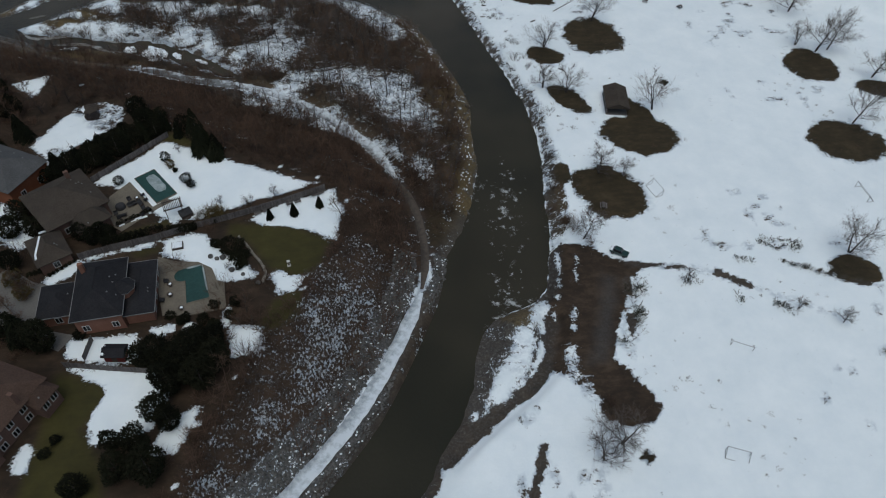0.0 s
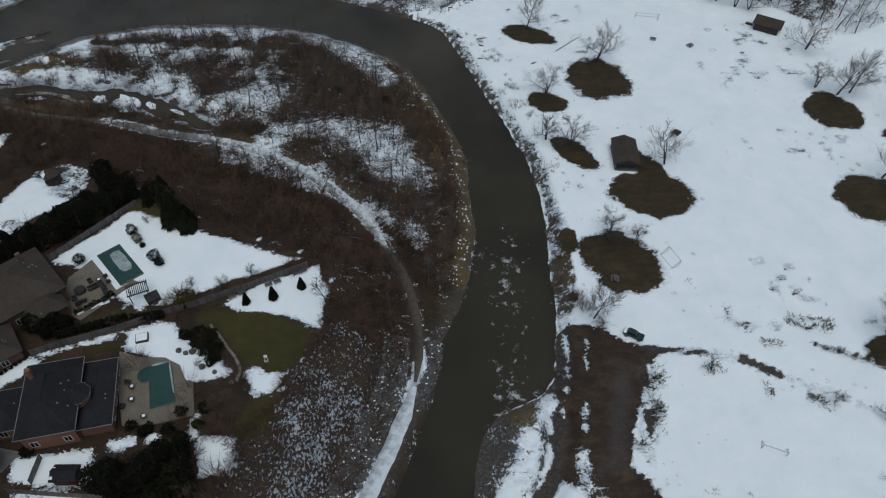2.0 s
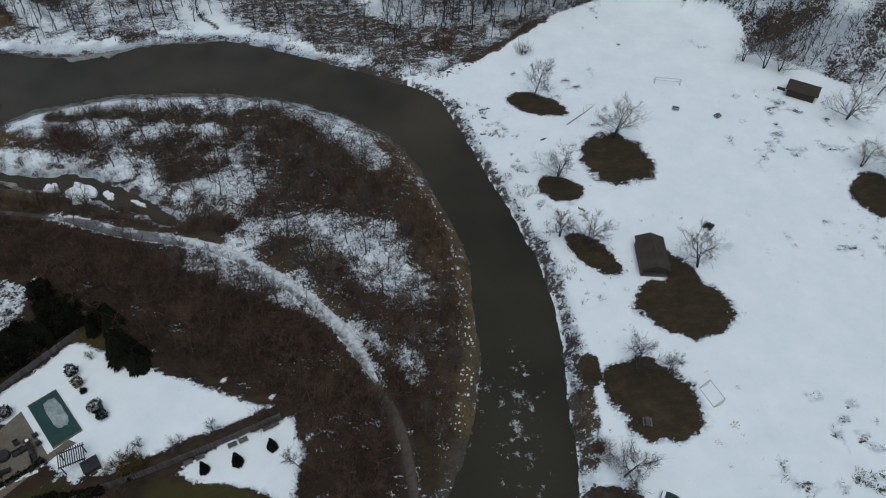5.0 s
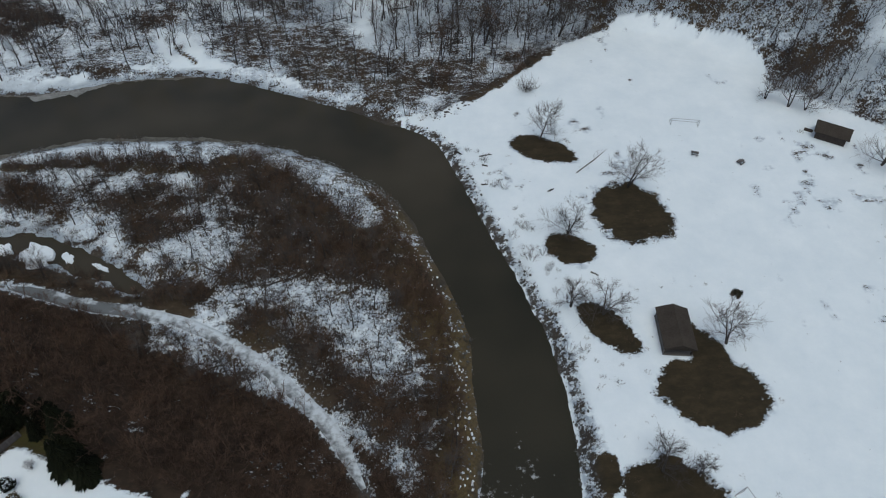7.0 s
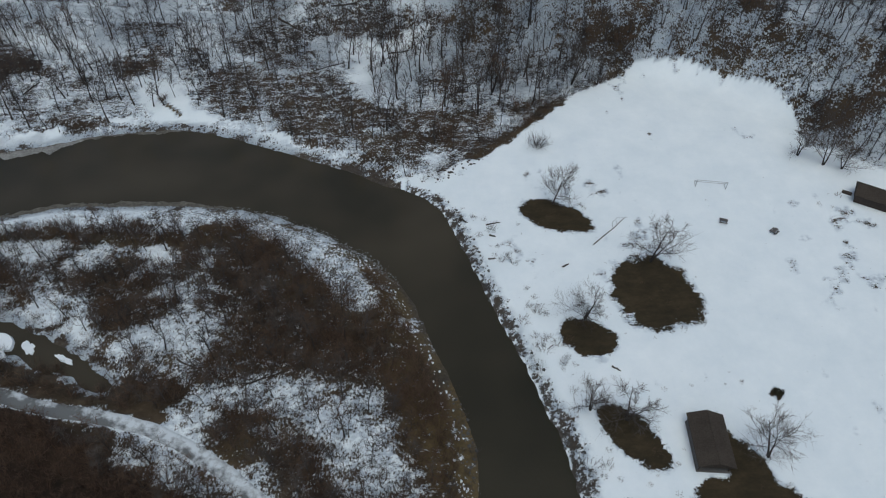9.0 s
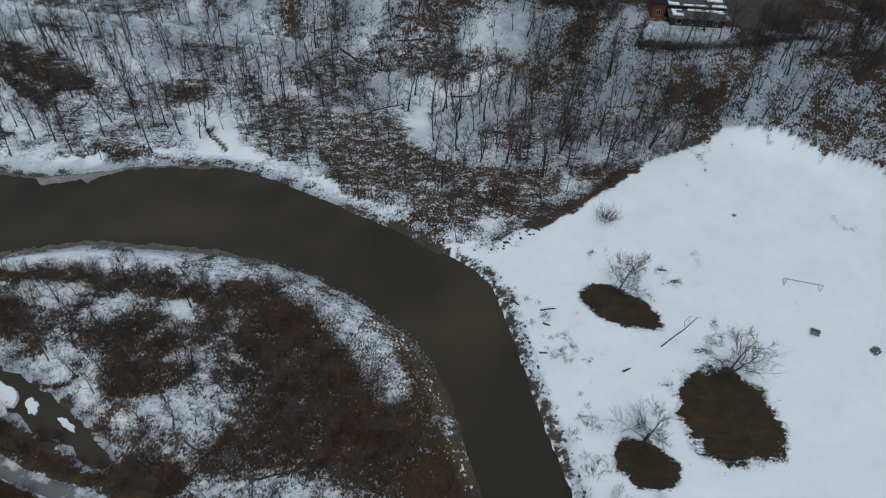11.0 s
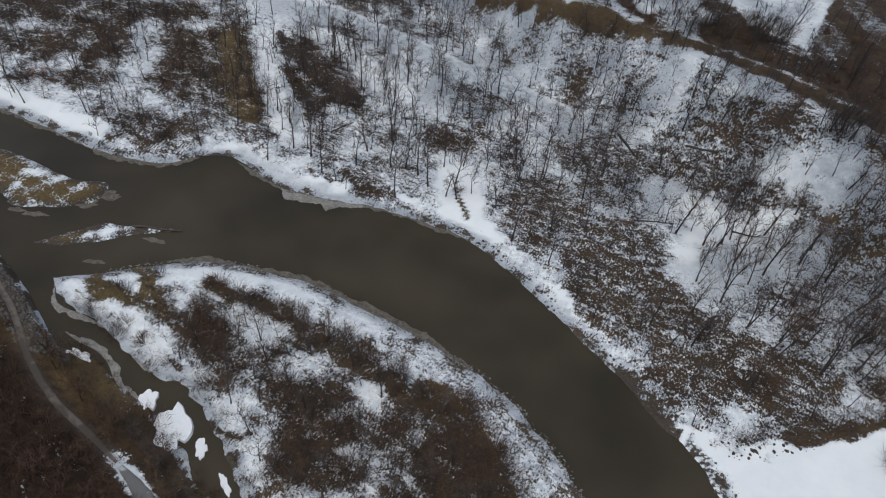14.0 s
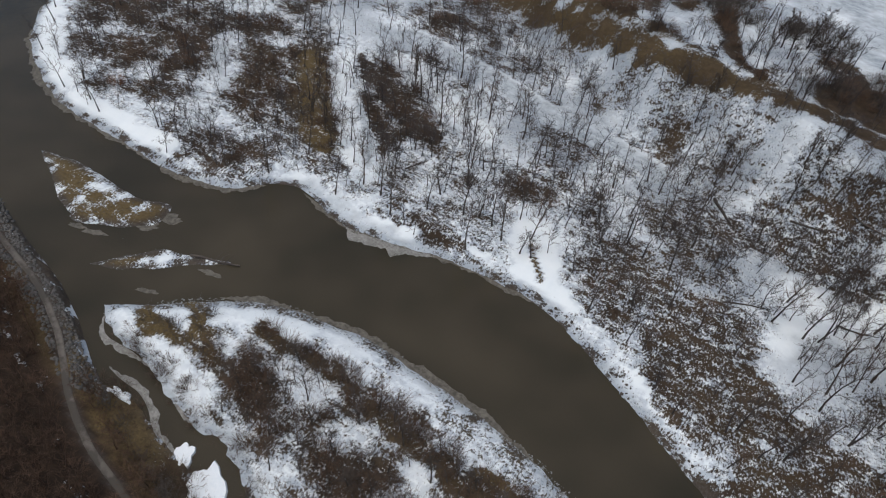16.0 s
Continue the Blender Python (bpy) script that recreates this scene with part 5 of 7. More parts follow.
# ---------------------------------------------------------------- evergreens
def spruce(seed, high, wide, sprays):
    """Foliage of a conifer: drooping sprays round an uneven core."""
    r = np.random.default_rng(seed)
    v, f = [], []
    for i in range(sprays):
        h = high * (0.06 + 0.92 * (1 - math.sqrt(r.random())))
        reach = wide * (1 - h / high) ** 0.85 * r.uniform(0.45, 1.22) + 0.12
        t = r.uniform(0, 6.283)
        out, side = np.array((math.cos(t), math.sin(t), 0)), np.array((-math.sin(t), math.cos(t), 0))
        a, b = np.array((0, 0, h + 0.25 * reach)) + out * reach * 0.15, np.array((0, 0, h - 0.28 * reach)) + out * reach
        w = (0.10 + 0.11 * reach) * r.uniform(0.7, 1.3)
        m = (a * 0.45 + b * 0.55) + (0, 0, 0.22)
        k = len(v)
        v += [a, m + side * w, m - side * w, b, m - (0, 0, 0.35)]
        f += [(k, k + 1, k + 3), (k, k + 3, k + 2), (k, k + 4, k + 1), (k + 1, k + 4, k + 3), (k, k + 2, k + 4), (k + 2, k + 3, k + 4)]
    return np.array(v), f


def leafy(seed, wide, deep, high, tufts, size):
    """A crown or hedge of many small leaf clumps."""
    r = np.random.default_rng(seed)
    v, f = [], []
    for _ in range(tufts):
        d = r.normal(0, 1, 3)
        d /= np.linalg.norm(d)
        rad = r.uniform(0.62, 1.0) * (1 + 0.22 * math.sin(3 * d[0] + seed) * math.cos(4 * d[1] + 2 * d[2]))
        p = np.array((d[0] * wide, d[1] * deep, high * 0.52 + d[2] * high * 0.5)) * (rad, rad, 1) + (0, 0, 0)
        p[2] = max(p[2] * (0.9 + 0.1 * rad), 0.1)
        s = size * r.uniform(0.6, 1.4)
        k = len(v)
        v += [p + s * r.normal(0, 0.62, 3) for _ in range(4)]
        f += [(k, k + 1, k + 2), (k, k + 2, k + 3), (k, k + 3, k + 1), (k + 1, k + 3, k + 2)]
    return np.array(v), f


def trunk_mesh(high, thick):
    v, f = [], []
    tube(v, f, [(0, 0, -0.2), (0, 0, high * 0.5), (0, 0, high)], (thick, thick * 0.7, thick * 0.2), 6)
    return mesh_of("trunk", v, f, BARK)


def evergreen(x, y, high, wide, kind, seed, label, group="", category="tree", mat=None):
    t = thing("conifer" if kind == "spruce" else "evergreen_tree", x, y, ground_at(x, y), 37.0 * seed, label, category, group)
    part("trunk", trunk_mesh(high * 0.9, 0.05 + 0.02 * high), None, t)
    v, f = spruce(seed, high, wide, int(70 + 105 * high)) if kind == "spruce" else leafy(seed, wide, wide * 0.92, high, int(420 + 210 * wide * wide), 0.15 + 0.022 * wide)
    part("crown", mesh_of("crown", v, f, mat or NEEDLES), None, t)
    return t


for i, (x, y, h, w) in enumerate(((-32.6, 103.9, 3.3, 0.9), (-27.4, 104.9, 3.8, 1.0), (-22, 107.2, 3.4, 0.95))):
    evergreen(x, y, h, w, "spruce", 100 + i, "small dark green conifer planted in the snowy yard", "young conifers by the fence")
for i, (x, y, h, w) in enumerate(((-50.8, 126.5, 10, 2.7), (-47.4, 124.6, 5.5, 2.3), (-81, 118.5, 8.5, 2.6), (-77.5, 121.5, 7.5, 2.6), (-73, 125.2, 8, 2.7), (-69, 128.5, 7.5, 2.5),
                                  (-65.5, 131.5, 7, 2.0), (-61.5, 135.5, 6, 1.9), (-57.5, 133, 5, 1.5), (-75, 74, 9, 3.0), (-99, 128, 9, 3), (-94, 133, 8, 2.6))):
    evergreen(x, y, h, w, "spruce", 110 + i, "tall dark green spruce beside the yards", "tall spruces of the plateau")
for i, (x, y, h, w) in enumerate(((-70.5, 72, 7.5, 3.0), (-48.5, 67.5, 8, 3.0), (-43, 68, 8, 3.4), (-38.5, 66.5, 7, 3.0), (-43.5, 66, 7.5, 3.4), (-48, 66.5, 5.5, 2.6), (-53.2, 51.6, 4.5, 1.8), (-49.2, 51.4, 6, 2.4),
                                  (-51, 46.5, 5.5, 2.8), (-46, 46.5, 7, 3.2), (-44.5, 55, 5, 2.2), (-36.8, 80.4, 2.4, 1.2), (-39.8, 74.5, 3.0, 1.5), (-86, 101, 5, 2.6), (-95, 122, 6, 3), (-66, 137, 5, 3.0))):
    evergreen(x, y, h, w, "broad", 140 + i, "broad dark green evergreen tree by the houses", "evergreens of the plateau", mat=HEDGE)
for i, (x, y, h, w) in enumerate(((-69, 142, 5, 2.6), (-57, 44, 4.5, 2.2), (-71, 99.5, 4.5, 2.0), (-67.5, 99.8, 4, 1.8), (-79, 119.6, 6.2, 2.7), (-74.6, 122.8, 6.4, 2.8), (-70.2, 126.4, 6.4, 2.7),
                                  (-67, 130, 4.6, 2.1), (-63, 133.5, 4.6, 2.0), (-57, 136, 4, 2.2), (-100, 142, 6, 3), (-106, 150, 6, 3.2), (-112, 157, 6, 3), (-103, 133, 6, 3))):
    evergreen(x, y, h, w, "broad", 160 + i, "broad dark green evergreen tree by the houses", "evergreens of the plateau", mat=HEDGE)
for i, (x, y, h, w, mat, label) in enumerate(((-58.8, 123.9, 2.6, 1.25, HEDGE, "clipped dark green shrub in the snowy yard"), (-57.2, 121.6, 2.2, 1.1, GOLD_HEDGE, "yellow brown shrub in the snowy yard"), (-56, 120, 1.0, 0.6, HEDGE, "low dark shrub in the snowy yard"),
                                              (-52.6, 116.2, 2.6, 1.5, HEDGE, "large clipped dark green shrub in the snowy yard"), (-51.4, 114.8, 1.8, 1.0, HEDGE, "clipped dark green shrub in the snowy yard"), (-67.8, 116.2, 2.2, 1.3, HEDGE, "round dark shrub beside the pool"),
                                              (-44.4, 103.4, 1.3, 0.8, HEDGE, "small dark shrub at the fence"), (-38.6, 92.5, 1.8, 1.5, HEDGE, "dark leafy shrub in a garden bed"), (-40.8, 94.4, 1.6, 1.3, HEDGE, "dark leafy shrub in a garden bed"), (-37.5, 90.2, 1.5, 1.2, HEDGE, "dark leafy shrub in a garden bed"),
                                              (-44.5, 105.3, 1.3, 2.4, GOLD_HEDGE, "wide brown garden bush by the fence"), (-42.5, 96.2, 1.2, 0.9, HEDGE, "dark leafy shrub in a garden bed"), (-49, 78, 1.4, 1.1, HEDGE, "dark garden shrub at the patio"), (-46, 77.2, 1.6, 1.2, HEDGE, "dark garden shrub at the patio"),
                                              (-41, 80.2, 1.6, 1.2, HEDGE, "dark garden shrub at the patio"), (-64, 50.5, 1.4, 1.1, HEDGE, "dark shrub beside the brick house"), (-63, 53, 1.2, 1.0, HEDGE, "dark shrub beside the brick house"), (-65, 74.2, 1.0, 1.3, HEDGE, "low dark shrub at the brick wall"),
                                              (-82, 101.8, 1.2, 0.9, HEDGE, "round dark shrub in the snow"), (-79.8, 98.8, 1.2, 0.9, HEDGE, "round dark shrub in the snow"), (-81.5, 88, 2.6, 2.2, GOLD_HEDGE, "rust brown garden tree by the drive"), (-78.5, 84.5, 2.4, 2.0, GOLD_HEDGE, "rust brown garden tree by the drive"))):
    b = thing("garden_shrub", x, y, ground_at(x, y), 50.0 * i, label, "shrub", "garden shrubs")
    v, f = leafy(170 + i, w, w * 0.9, h, int(200 + 130 * w * w), 0.16)
    part("foliage", mesh_of("foliage", v, f, mat), None, b)
    part("stem", trunk_mesh(h * 0.6, 0.06), None, b)
for i in range(7):
    x, y = -75.0 + 0.62 * i, 89.3 + 0.6 * i
    b = thing("clipped_shrub", x, y, ground_at(x, y), 50.0 * i, "small round clipped shrub in a row beside the garage", "shrub", "clipped shrubs in a row")
    part("foliage", mesh_of("foliage", *leafy(900 + i, 0.36, 0.36, 0.75, 150, 0.1), HEDGE), None, b)
    part("stem", trunk_mesh(0.45, 0.04), None, b)
cedar = thing("cedar_hedge_plant", -53.5, 100.5, 5, 0, "narrow dark cedar in a garden hedge", "shrub", "cedar hedge")
part("foliage", mesh_of("foliage", *leafy(300, 0.55, 0.55, 2.1, 120, 0.24), HEDGE), None, cedar)
part("stem", trunk_mesh(1.5, 0.05), None, cedar)
for i in range(1, 21):
    x, y = (-53.5 + i * 0.75, 100.3 + 0.13 * i) if i < 8 else (-66.5 + (i - 8) * 0.95, 97.4 + (i - 8) * 0.28)
    copy_thing(cedar, pose(x, y, ground_at(x, y), 0, 0, 70 * i))
for i in range(7):
    copy_thing(cedar, pose(-79 + i * 0.95, 89.6 + 0.45 * i, 4.9, 0, 0, 40 * i) @ Matrix.Diagonal((0.9, 0.9, 0.45, 1)))

# ---------------------------------------------------------------- house materials
SLATE = plain("dark_slate_shingles", (0.010, 0.010, 0.012), (0.027, 0.026, 0.029), 0.25, 0.9, big=3, spec=0.15)
BROWN_ROOF = plain("weathered_brown_shingles", (0.030, 0.024, 0.020), (0.068, 0.056, 0.046), 0.25, 0.85, big=3, spec=0.15)
RUSSET_ROOF = plain("reddish_brown_shingles", (0.040, 0.025, 0.019), (0.086, 0.056, 0.044), 0.25, 0.85, big=3, spec=0.15)
GREY_ROOF = plain("grey_shingles", (0.045, 0.045, 0.047), (0.09, 0.09, 0.092), 0.25, 0.85, big=3)
SALMON_BRICK = plain("salmon_brick", (0.13, 0.060, 0.042), (0.23, 0.115, 0.08), 0.12, 0.9, big=2.0)
ORANGE_BRICK = plain("orange_brick", (0.13, 0.042, 0.018), (0.22, 0.08, 0.036), 0.12, 0.9, big=2.0)
TAUPE_BRICK = plain("taupe_brick", (0.075, 0.043, 0.033), (0.145, 0.086, 0.066), 0.12, 0.9, big=2.0)
TRIM = plain("pale_painted_trim", (0.42, 0.41, 0.40), (0.55, 0.54, 0.52), 0.3, 0.6)
GUTTER = plain("grey_gutter", (0.10, 0.10, 0.10), (0.2, 0.2, 0.2), 0.3, 0.6)
FENCE_WOOD = plain("weathered_fence_boards", (0.062, 0.055, 0.054), (0.14, 0.126, 0.122), 0.15, 0.9, big=2.0, vary=0.3)
PAVING = plain("beige_patio_paving", (0.095, 0.082, 0.064), (0.175, 0.152, 0.122), 0.3, 0.9, big=2.5)
GREY_PAVING = plain("grey_driveway_paving", (0.09, 0.085, 0.08), (0.15, 0.142, 0.135), 0.3, 0.9, big=2.5)
POOL_COVER = plain("green_pool_cover", (0.013, 0.038, 0.034), (0.026, 0.066, 0.058), 0.5, 0.5, big=3.0)
RED_PAINT = plain("dark_red_boards", (0.07, 0.010, 0.008), (0.13, 0.022, 0.016), 0.2, 0.8)
METAL = plain("galvanised_tube", (0.30, 0.30, 0.31), (0.42, 0.42, 0.43), 0.2, 0.5, metal=0.6, relief=0)
DARK_WOOD = plain("dark_brown_boards", (0.030, 0.022, 0.018), (0.075, 0.058, 0.048), 0.15, 0.85, big=1.5)
CHARCOAL = plain("charcoal_cushions", (0.012, 0.012, 0.014), (0.04, 0.04, 0.043), 0.2, 0.9)
GREEN_PAINT = plain("dark_green_car_paint", (0.006, 0.022, 0.018), (0.012, 0.036, 0.030), 0.6, 0.35, relief=0, spec=0.5)
RUBBER = plain("black_rubber", (0.010, 0.010, 0.010), (0.022, 0.022, 0.022), 0.1, 0.9, relief=0)
GLASS, *_, glass_bsdf = material("dark_window_glass")
glass_bsdf.inputs["Base Color"].default_value = (0.012, 0.014, 0.017, 1)
glass_bsdf.inputs["Roughness"].default_value = 0.08


def hip_roof(w, d, z, h, over=0.5, gable=False):
    """A closed roof body with its ridge along the longer side."""
    bm = bmesh.new()
    a, b = w / 2 + over, d / 2 + over
    low = [bm.verts.new(p) for p in ((-a, -b, z - 0.18), (a, -b, z - 0.18), (a, b, z - 0.18), (-a, b, z - 0.18))]
    mid = [bm.verts.new(p) for p in ((-a, -b, z), (a, -b, z), (a, b, z), (-a, b, z))]
    if a >= b:
        e = a if gable else max(a - b, 0.15)
        top = [bm.verts.new((-e, 0, z + h)), bm.verts.new((e, 0, z + h))]
        faces = [(mid[0], mid[1], top[1], top[0]), (mid[2], mid[3], top[0], top[1]), (mid[1], mid[2], top[1]), (mid[3], mid[0], top[0])]
    else:
        e = b if gable else max(b - a, 0.15)
        top = [bm.verts.new((0, -e, z + h)), bm.verts.new((0, e, z + h))]
        faces = [(mid[1], mid[2], top[1], top[0]), (mid[3], mid[0], top[0], top[1]), (mid[0], mid[1], top[0]), (mid[2], mid[3], top[1])]
    for q in faces:
        bm.faces.new(q)
    bm.faces.new(low[::-1])
    for i in range(4):
        bm.faces.new((low[i], low[(i + 1) % 4], mid[(i + 1) % 4], mid[i]))
    return bm


def shifted(bm, x, y, z=0.0):
    bmesh.ops.translate(bm, verts=bm.verts, vec=(x, y, z))
    return bm


def rod(a, b, thick, sides=5):
    v, f = [], []
    tube(v, f, [a, b], (thick, thick), max(sides, 4))
    return v, f


def window(parent, side, cx, cy, w, d, u, z, wide=1.1, high=1.4):
    """A framed window on one side of a block: 0 south, 1 east, 2 north, 3 west."""
    m = [pose(cx + u, cy - d / 2 - 0.03, z), pose(cx + w / 2 + 0.03, cy + u, z, 0, 0, 90), pose(cx - u, cy + d / 2 + 0.03, z, 0, 0, 180), pose(cx - w / 2 - 0.03, cy - u, z, 0, 0, 270)][side]
    bm = bmesh.new()
    for x0, x1, z0, z1 in ((-wide / 2 - 0.1, -wide / 2, -0.1, high + 0.1), (wide / 2, wide / 2 + 0.1, -0.1, high + 0.1), (-wide / 2, wide / 2, -0.1, 0), (-wide / 2, wide / 2, high, high + 0.1), (-0.04, 0.04, 0, high)):
        block(bm, x0, x1, -0.05, 0.05, z0, z1)
    frame_ob = part("window", bm, TRIM, parent)
    frame_ob.matrix_basis = m
    part("pane", boxed(-wide / 2, wide / 2, -0.01, 0.03, 0, high), GLASS, frame_ob, "dark window pane")


def storey(parent, cx, cy, w, d, wall_h, roof_h, wall_mat, roof_mat, over=0.5, gable=False, windows=(), vents=0, seed=0):
    """One block of a house: four walls, roof, gutters, ridge caps, vents and windows."""
    t = 0.25
    for x0, x1, y0, y1 in ((-w / 2, w / 2, -d / 2, -d / 2 + t), (-w / 2, w / 2, d / 2 - t, d / 2), (-w / 2, -w / 2 + t, -d / 2 + t, d / 2 - t), (w / 2 - t, w / 2, -d / 2 + t, d / 2 - t)):
        part("wall", shifted(boxed(x0, x1, y0, y1, -0.6, wall_h - 0.19), cx, cy), wall_mat, parent)
    part("roof", shifted(hip_roof(w, d, wall_h, roof_h, over, gable), cx, cy), roof_mat, parent)
    a, b = w / 2 + over, d / 2 + over
    for x0, x1, y0, y1 in ((-a, a, -b - 0.12, -b - 0.003), (-a, a, b + 0.003, b + 0.12), (-a - 0.12, -a - 0.003, -b, b), (a + 0.003, a + 0.12, -b, b)):
        part("gutter", shifted(boxed(x0, x1, y0, y1, wall_h - 0.12, wall_h + 0.0), cx, cy), GUTTER if seed % 2 else roof_mat, parent)
    e = max(a, b) - min(a, b) if not gable else max(a, b)
    ends = ((-e, 0), (e, 0)) if a >= b else ((0, -e), (0, e))
    v, f = rod((cx + ends[0][0], cy + ends[0][1], wall_h + roof_h + 0.02), (cx + ends[1][0] + 0.1, cy + ends[1][1], wall_h + roof_h + 0.02), 0.09)
    part("ridge_cap", mesh_of("ridge_cap", v, f, roof_mat), None, parent)
    r = random.Random(seed)
    for _ in range(vents):
        u, k = r.uniform(-0.5, 0.5), r.uniform(0.25, 0.6)
        x, y = (u * a, -b * (1 - k)) if a >= b else (a * (1 - k), u * b)
        part("roof_vent", shifted(boxed(-0.12, 0.12, -0.12, 0.12, wall_h + roof_h * k - 0.15, wall_h + roof_h * k + 0.16, bevel=0.03), cx + x, cy + y), GUTTER, parent, "grey metal roof vent")
    for side, u, z in windows:
        window(parent, side, cx, cy, w, d, u, z)


def chimney(parent, x, y, z0, z1, mat):
    part("chimney", boxed(x - 0.45, x + 0.45, y - 0.35, y + 0.35, z0, z1, bevel=0.03), mat, parent, "brick chimney")


def bay(parent, x, y, r, wall_h, roof_h):
    """An eight-sided bay with a pointed slate roof and a pale gutter."""
    ring = [(math.cos(radians(22.5 + 45 * i)), math.sin(radians(22.5 + 45 * i))) for i in range(8)]
    for name, mat, levels in (("bay_wall", SALMON_BRICK, ((r - 0.25, -0.5), (r - 0.25, wall_h - 0.15))), ("gutter", GUTTER, ((r + 0.03, wall_h - 0.148), (r + 0.1, wall_h))), ("roof", SLATE, ((r + 0.02, wall_h - 0.1), (r + 0.02, wall_h + 0.02), (0.12, wall_h + roof_h)))):
        bm = bmesh.new()
        rows = [[bm.verts.new((x + q * a, y + q * b, z)) for a, b in ring] for q, z in levels]
        for low, top in zip(rows[:-1], rows[1:]):
            for i in range(8):
                bm.faces.new((low[i], low[(i + 1) % 8], top[(i + 1) % 8], top[i]))
        bm.faces.new(rows[-1])
        bm.faces.new(rows[0][::-1])
        part(name, bm, mat, parent)


h = thing("house", -61.7, 81.2, 5.0, 9, "large house with dark slate hip roofs and salmon brick walls", "house")
storey(h, 0, 0.7, 8.3, 13.4, 4.7, 3.3, SALMON_BRICK, SLATE, windows=((0, -2.6, 1.0), (0, 2.6, 1.0), (2, 0, 1.0)), vents=5, seed=1)
storey(h, 6.9, 1.0, 5.0, 12.4, 3.1, 0.9, SALMON_BRICK, SLATE, 0.45, windows=((1, -4, 0.5), (1, -1, 0.5), (1, 2, 0.5), (1, 5, 0.5)), vents=2, seed=3)
storey(h, -7.9, 0.8, 6.6, 7.4, 3.0, 1.7, SALMON_BRICK, SLATE, 0.4, windows=((0, 0, 0.8),), vents=1, seed=5)
bay(h, 4.4, 0.2, 2.2, 5.0, 1.5)
chimney(h, -2.8, 4.4, 5.0, 8.4, SALMON_BRICK)
h = thing("house", -75.9, 107.3, 5.0, 41, "house with a weathered brown hip roof beside a pool", "house")
storey(h, 0, 0, 12.4, 13.0, 4.3, 3.6, TAUPE_BRICK, BROWN_ROOF, windows=((1, -3, 1), (1, 2, 1), (0, -3, 1), (0, 3, 1)), vents=6, seed=2)
storey(h, 1.5, -8.0, 6.5, 4.0, 3.2, 2.6, TAUPE_BRICK, BROWN_ROOF, 0.45, windows=((0, 0, 0.8),), vents=1, seed=4)
chimney(h, 3.2, 3.4, 4.5, 8.0, TAUPE_BRICK)
h = thing("house", -91.6, 117.0, 5.0, 65, "house with a grey shingle roof and orange brick walls", "house")
storey(h, 0, 0, 10.8, 13.2, 5.0, 3.4, ORANGE_BRICK, GREY_ROOF, windows=((0, -2.5, 1.2), (0, 2.5, 1.2), (1, 0, 1.2)), vents=3, seed=6)
h = thing("garage", -75.9, 94.6, 5.0, 34, "small brown roofed garage with melting snow on the roof", "garage")
storey(h, 0, 0, 6.0, 8.0, 2.9, 2.3, TAUPE_BRICK, BROWN_ROOF, 0.35, windows=((0, 0, 0.7),), vents=2, seed=8)
for p, q in (((-0.35, 1.6, 4.98), (-2.6, -1.2, 3.45)), ((-2.6, -1.2, 3.45), (-2.9, -2.4, 3.25)), ((-0.2, 3.4, 4.3), (1.0, 4.1, 3.5))):
    v, f = rod(p, q, 0.26)
    part("roof_snow", mesh_of("roof_snow", v, f, SNOW), None, h, "strip of melting snow")
h = thing("house", -74.8, 58.6, 5.0, -23, "taupe brick house with brown roofs and tall windows", "house")
storey(h, 0, 0, 13.4, 13.0, 5.2, 3.6, TAUPE_BRICK, RUSSET_ROOF, windows=((1, 4, 3.2), (1, 1.2, 3.2), (1, -1.8, 3.2), (1, -4.5, 3.2), (1, 4, 0.6), (1, 1.2, 0.6), (1, -1.8, 0.6), (1, -4.5, 0.6), (0, 4, 3.2), (0, 1, 3.2), (0, 4, 0.6), (0, 1, 0.6)), vents=4, seed=10)
storey(h, 4.6, -7.6, 6.0, 3.2, 5.0, 2.6, TAUPE_BRICK, RUSSET_ROOF, 0.4, windows=((1, 0, 3.2), (0, -1.5, 3.2), (0, 1.5, 3.2), (0, 1.5, 0.6)), vents=1, seed=12)
storey(h, 7.8, 4.4, 2.6, 4.0, 4.2, 2.0, TAUPE_BRICK, RUSSET_ROOF, 0.35, windows=((1, -0.9, 2.2), (1, 0.9, 2.2)), vents=1, seed=14)
chimney(h, 6.2, 1.4, 5.0, 8.4, TAUPE_BRICK)
h = thing("house", 69.5, 300.4, ground_at(69.5, 300.4), -2, "dark roofed house with snow on its terraces above the wood", "house")
storey(h, 0, 2.5, 16, 6.5, 3.6, 0.6, DARK_WOOD, GREY_ROOF, 0.5, windows=((0, -5, 1.9), (0, 0, 1.9), (0, 5, 1.9)), vents=2, seed=16)
storey(h, 0, -3.6, 14.5, 4.6, 2.6, 0.7, DARK_WOOD, GREY_ROOF, 0.4, windows=((0, -5, 0.7), (0, -1.7, 0.7), (0, 1.7, 0.7), (0, 5, 0.7)), vents=0, seed=17)
storey(h, -10.2, 1, 3.4, 7, 4.6, 0.9, ORANGE_BRICK, SLATE, 0.3, windows=((0, 0, 1.2),), vents=1, seed=18)
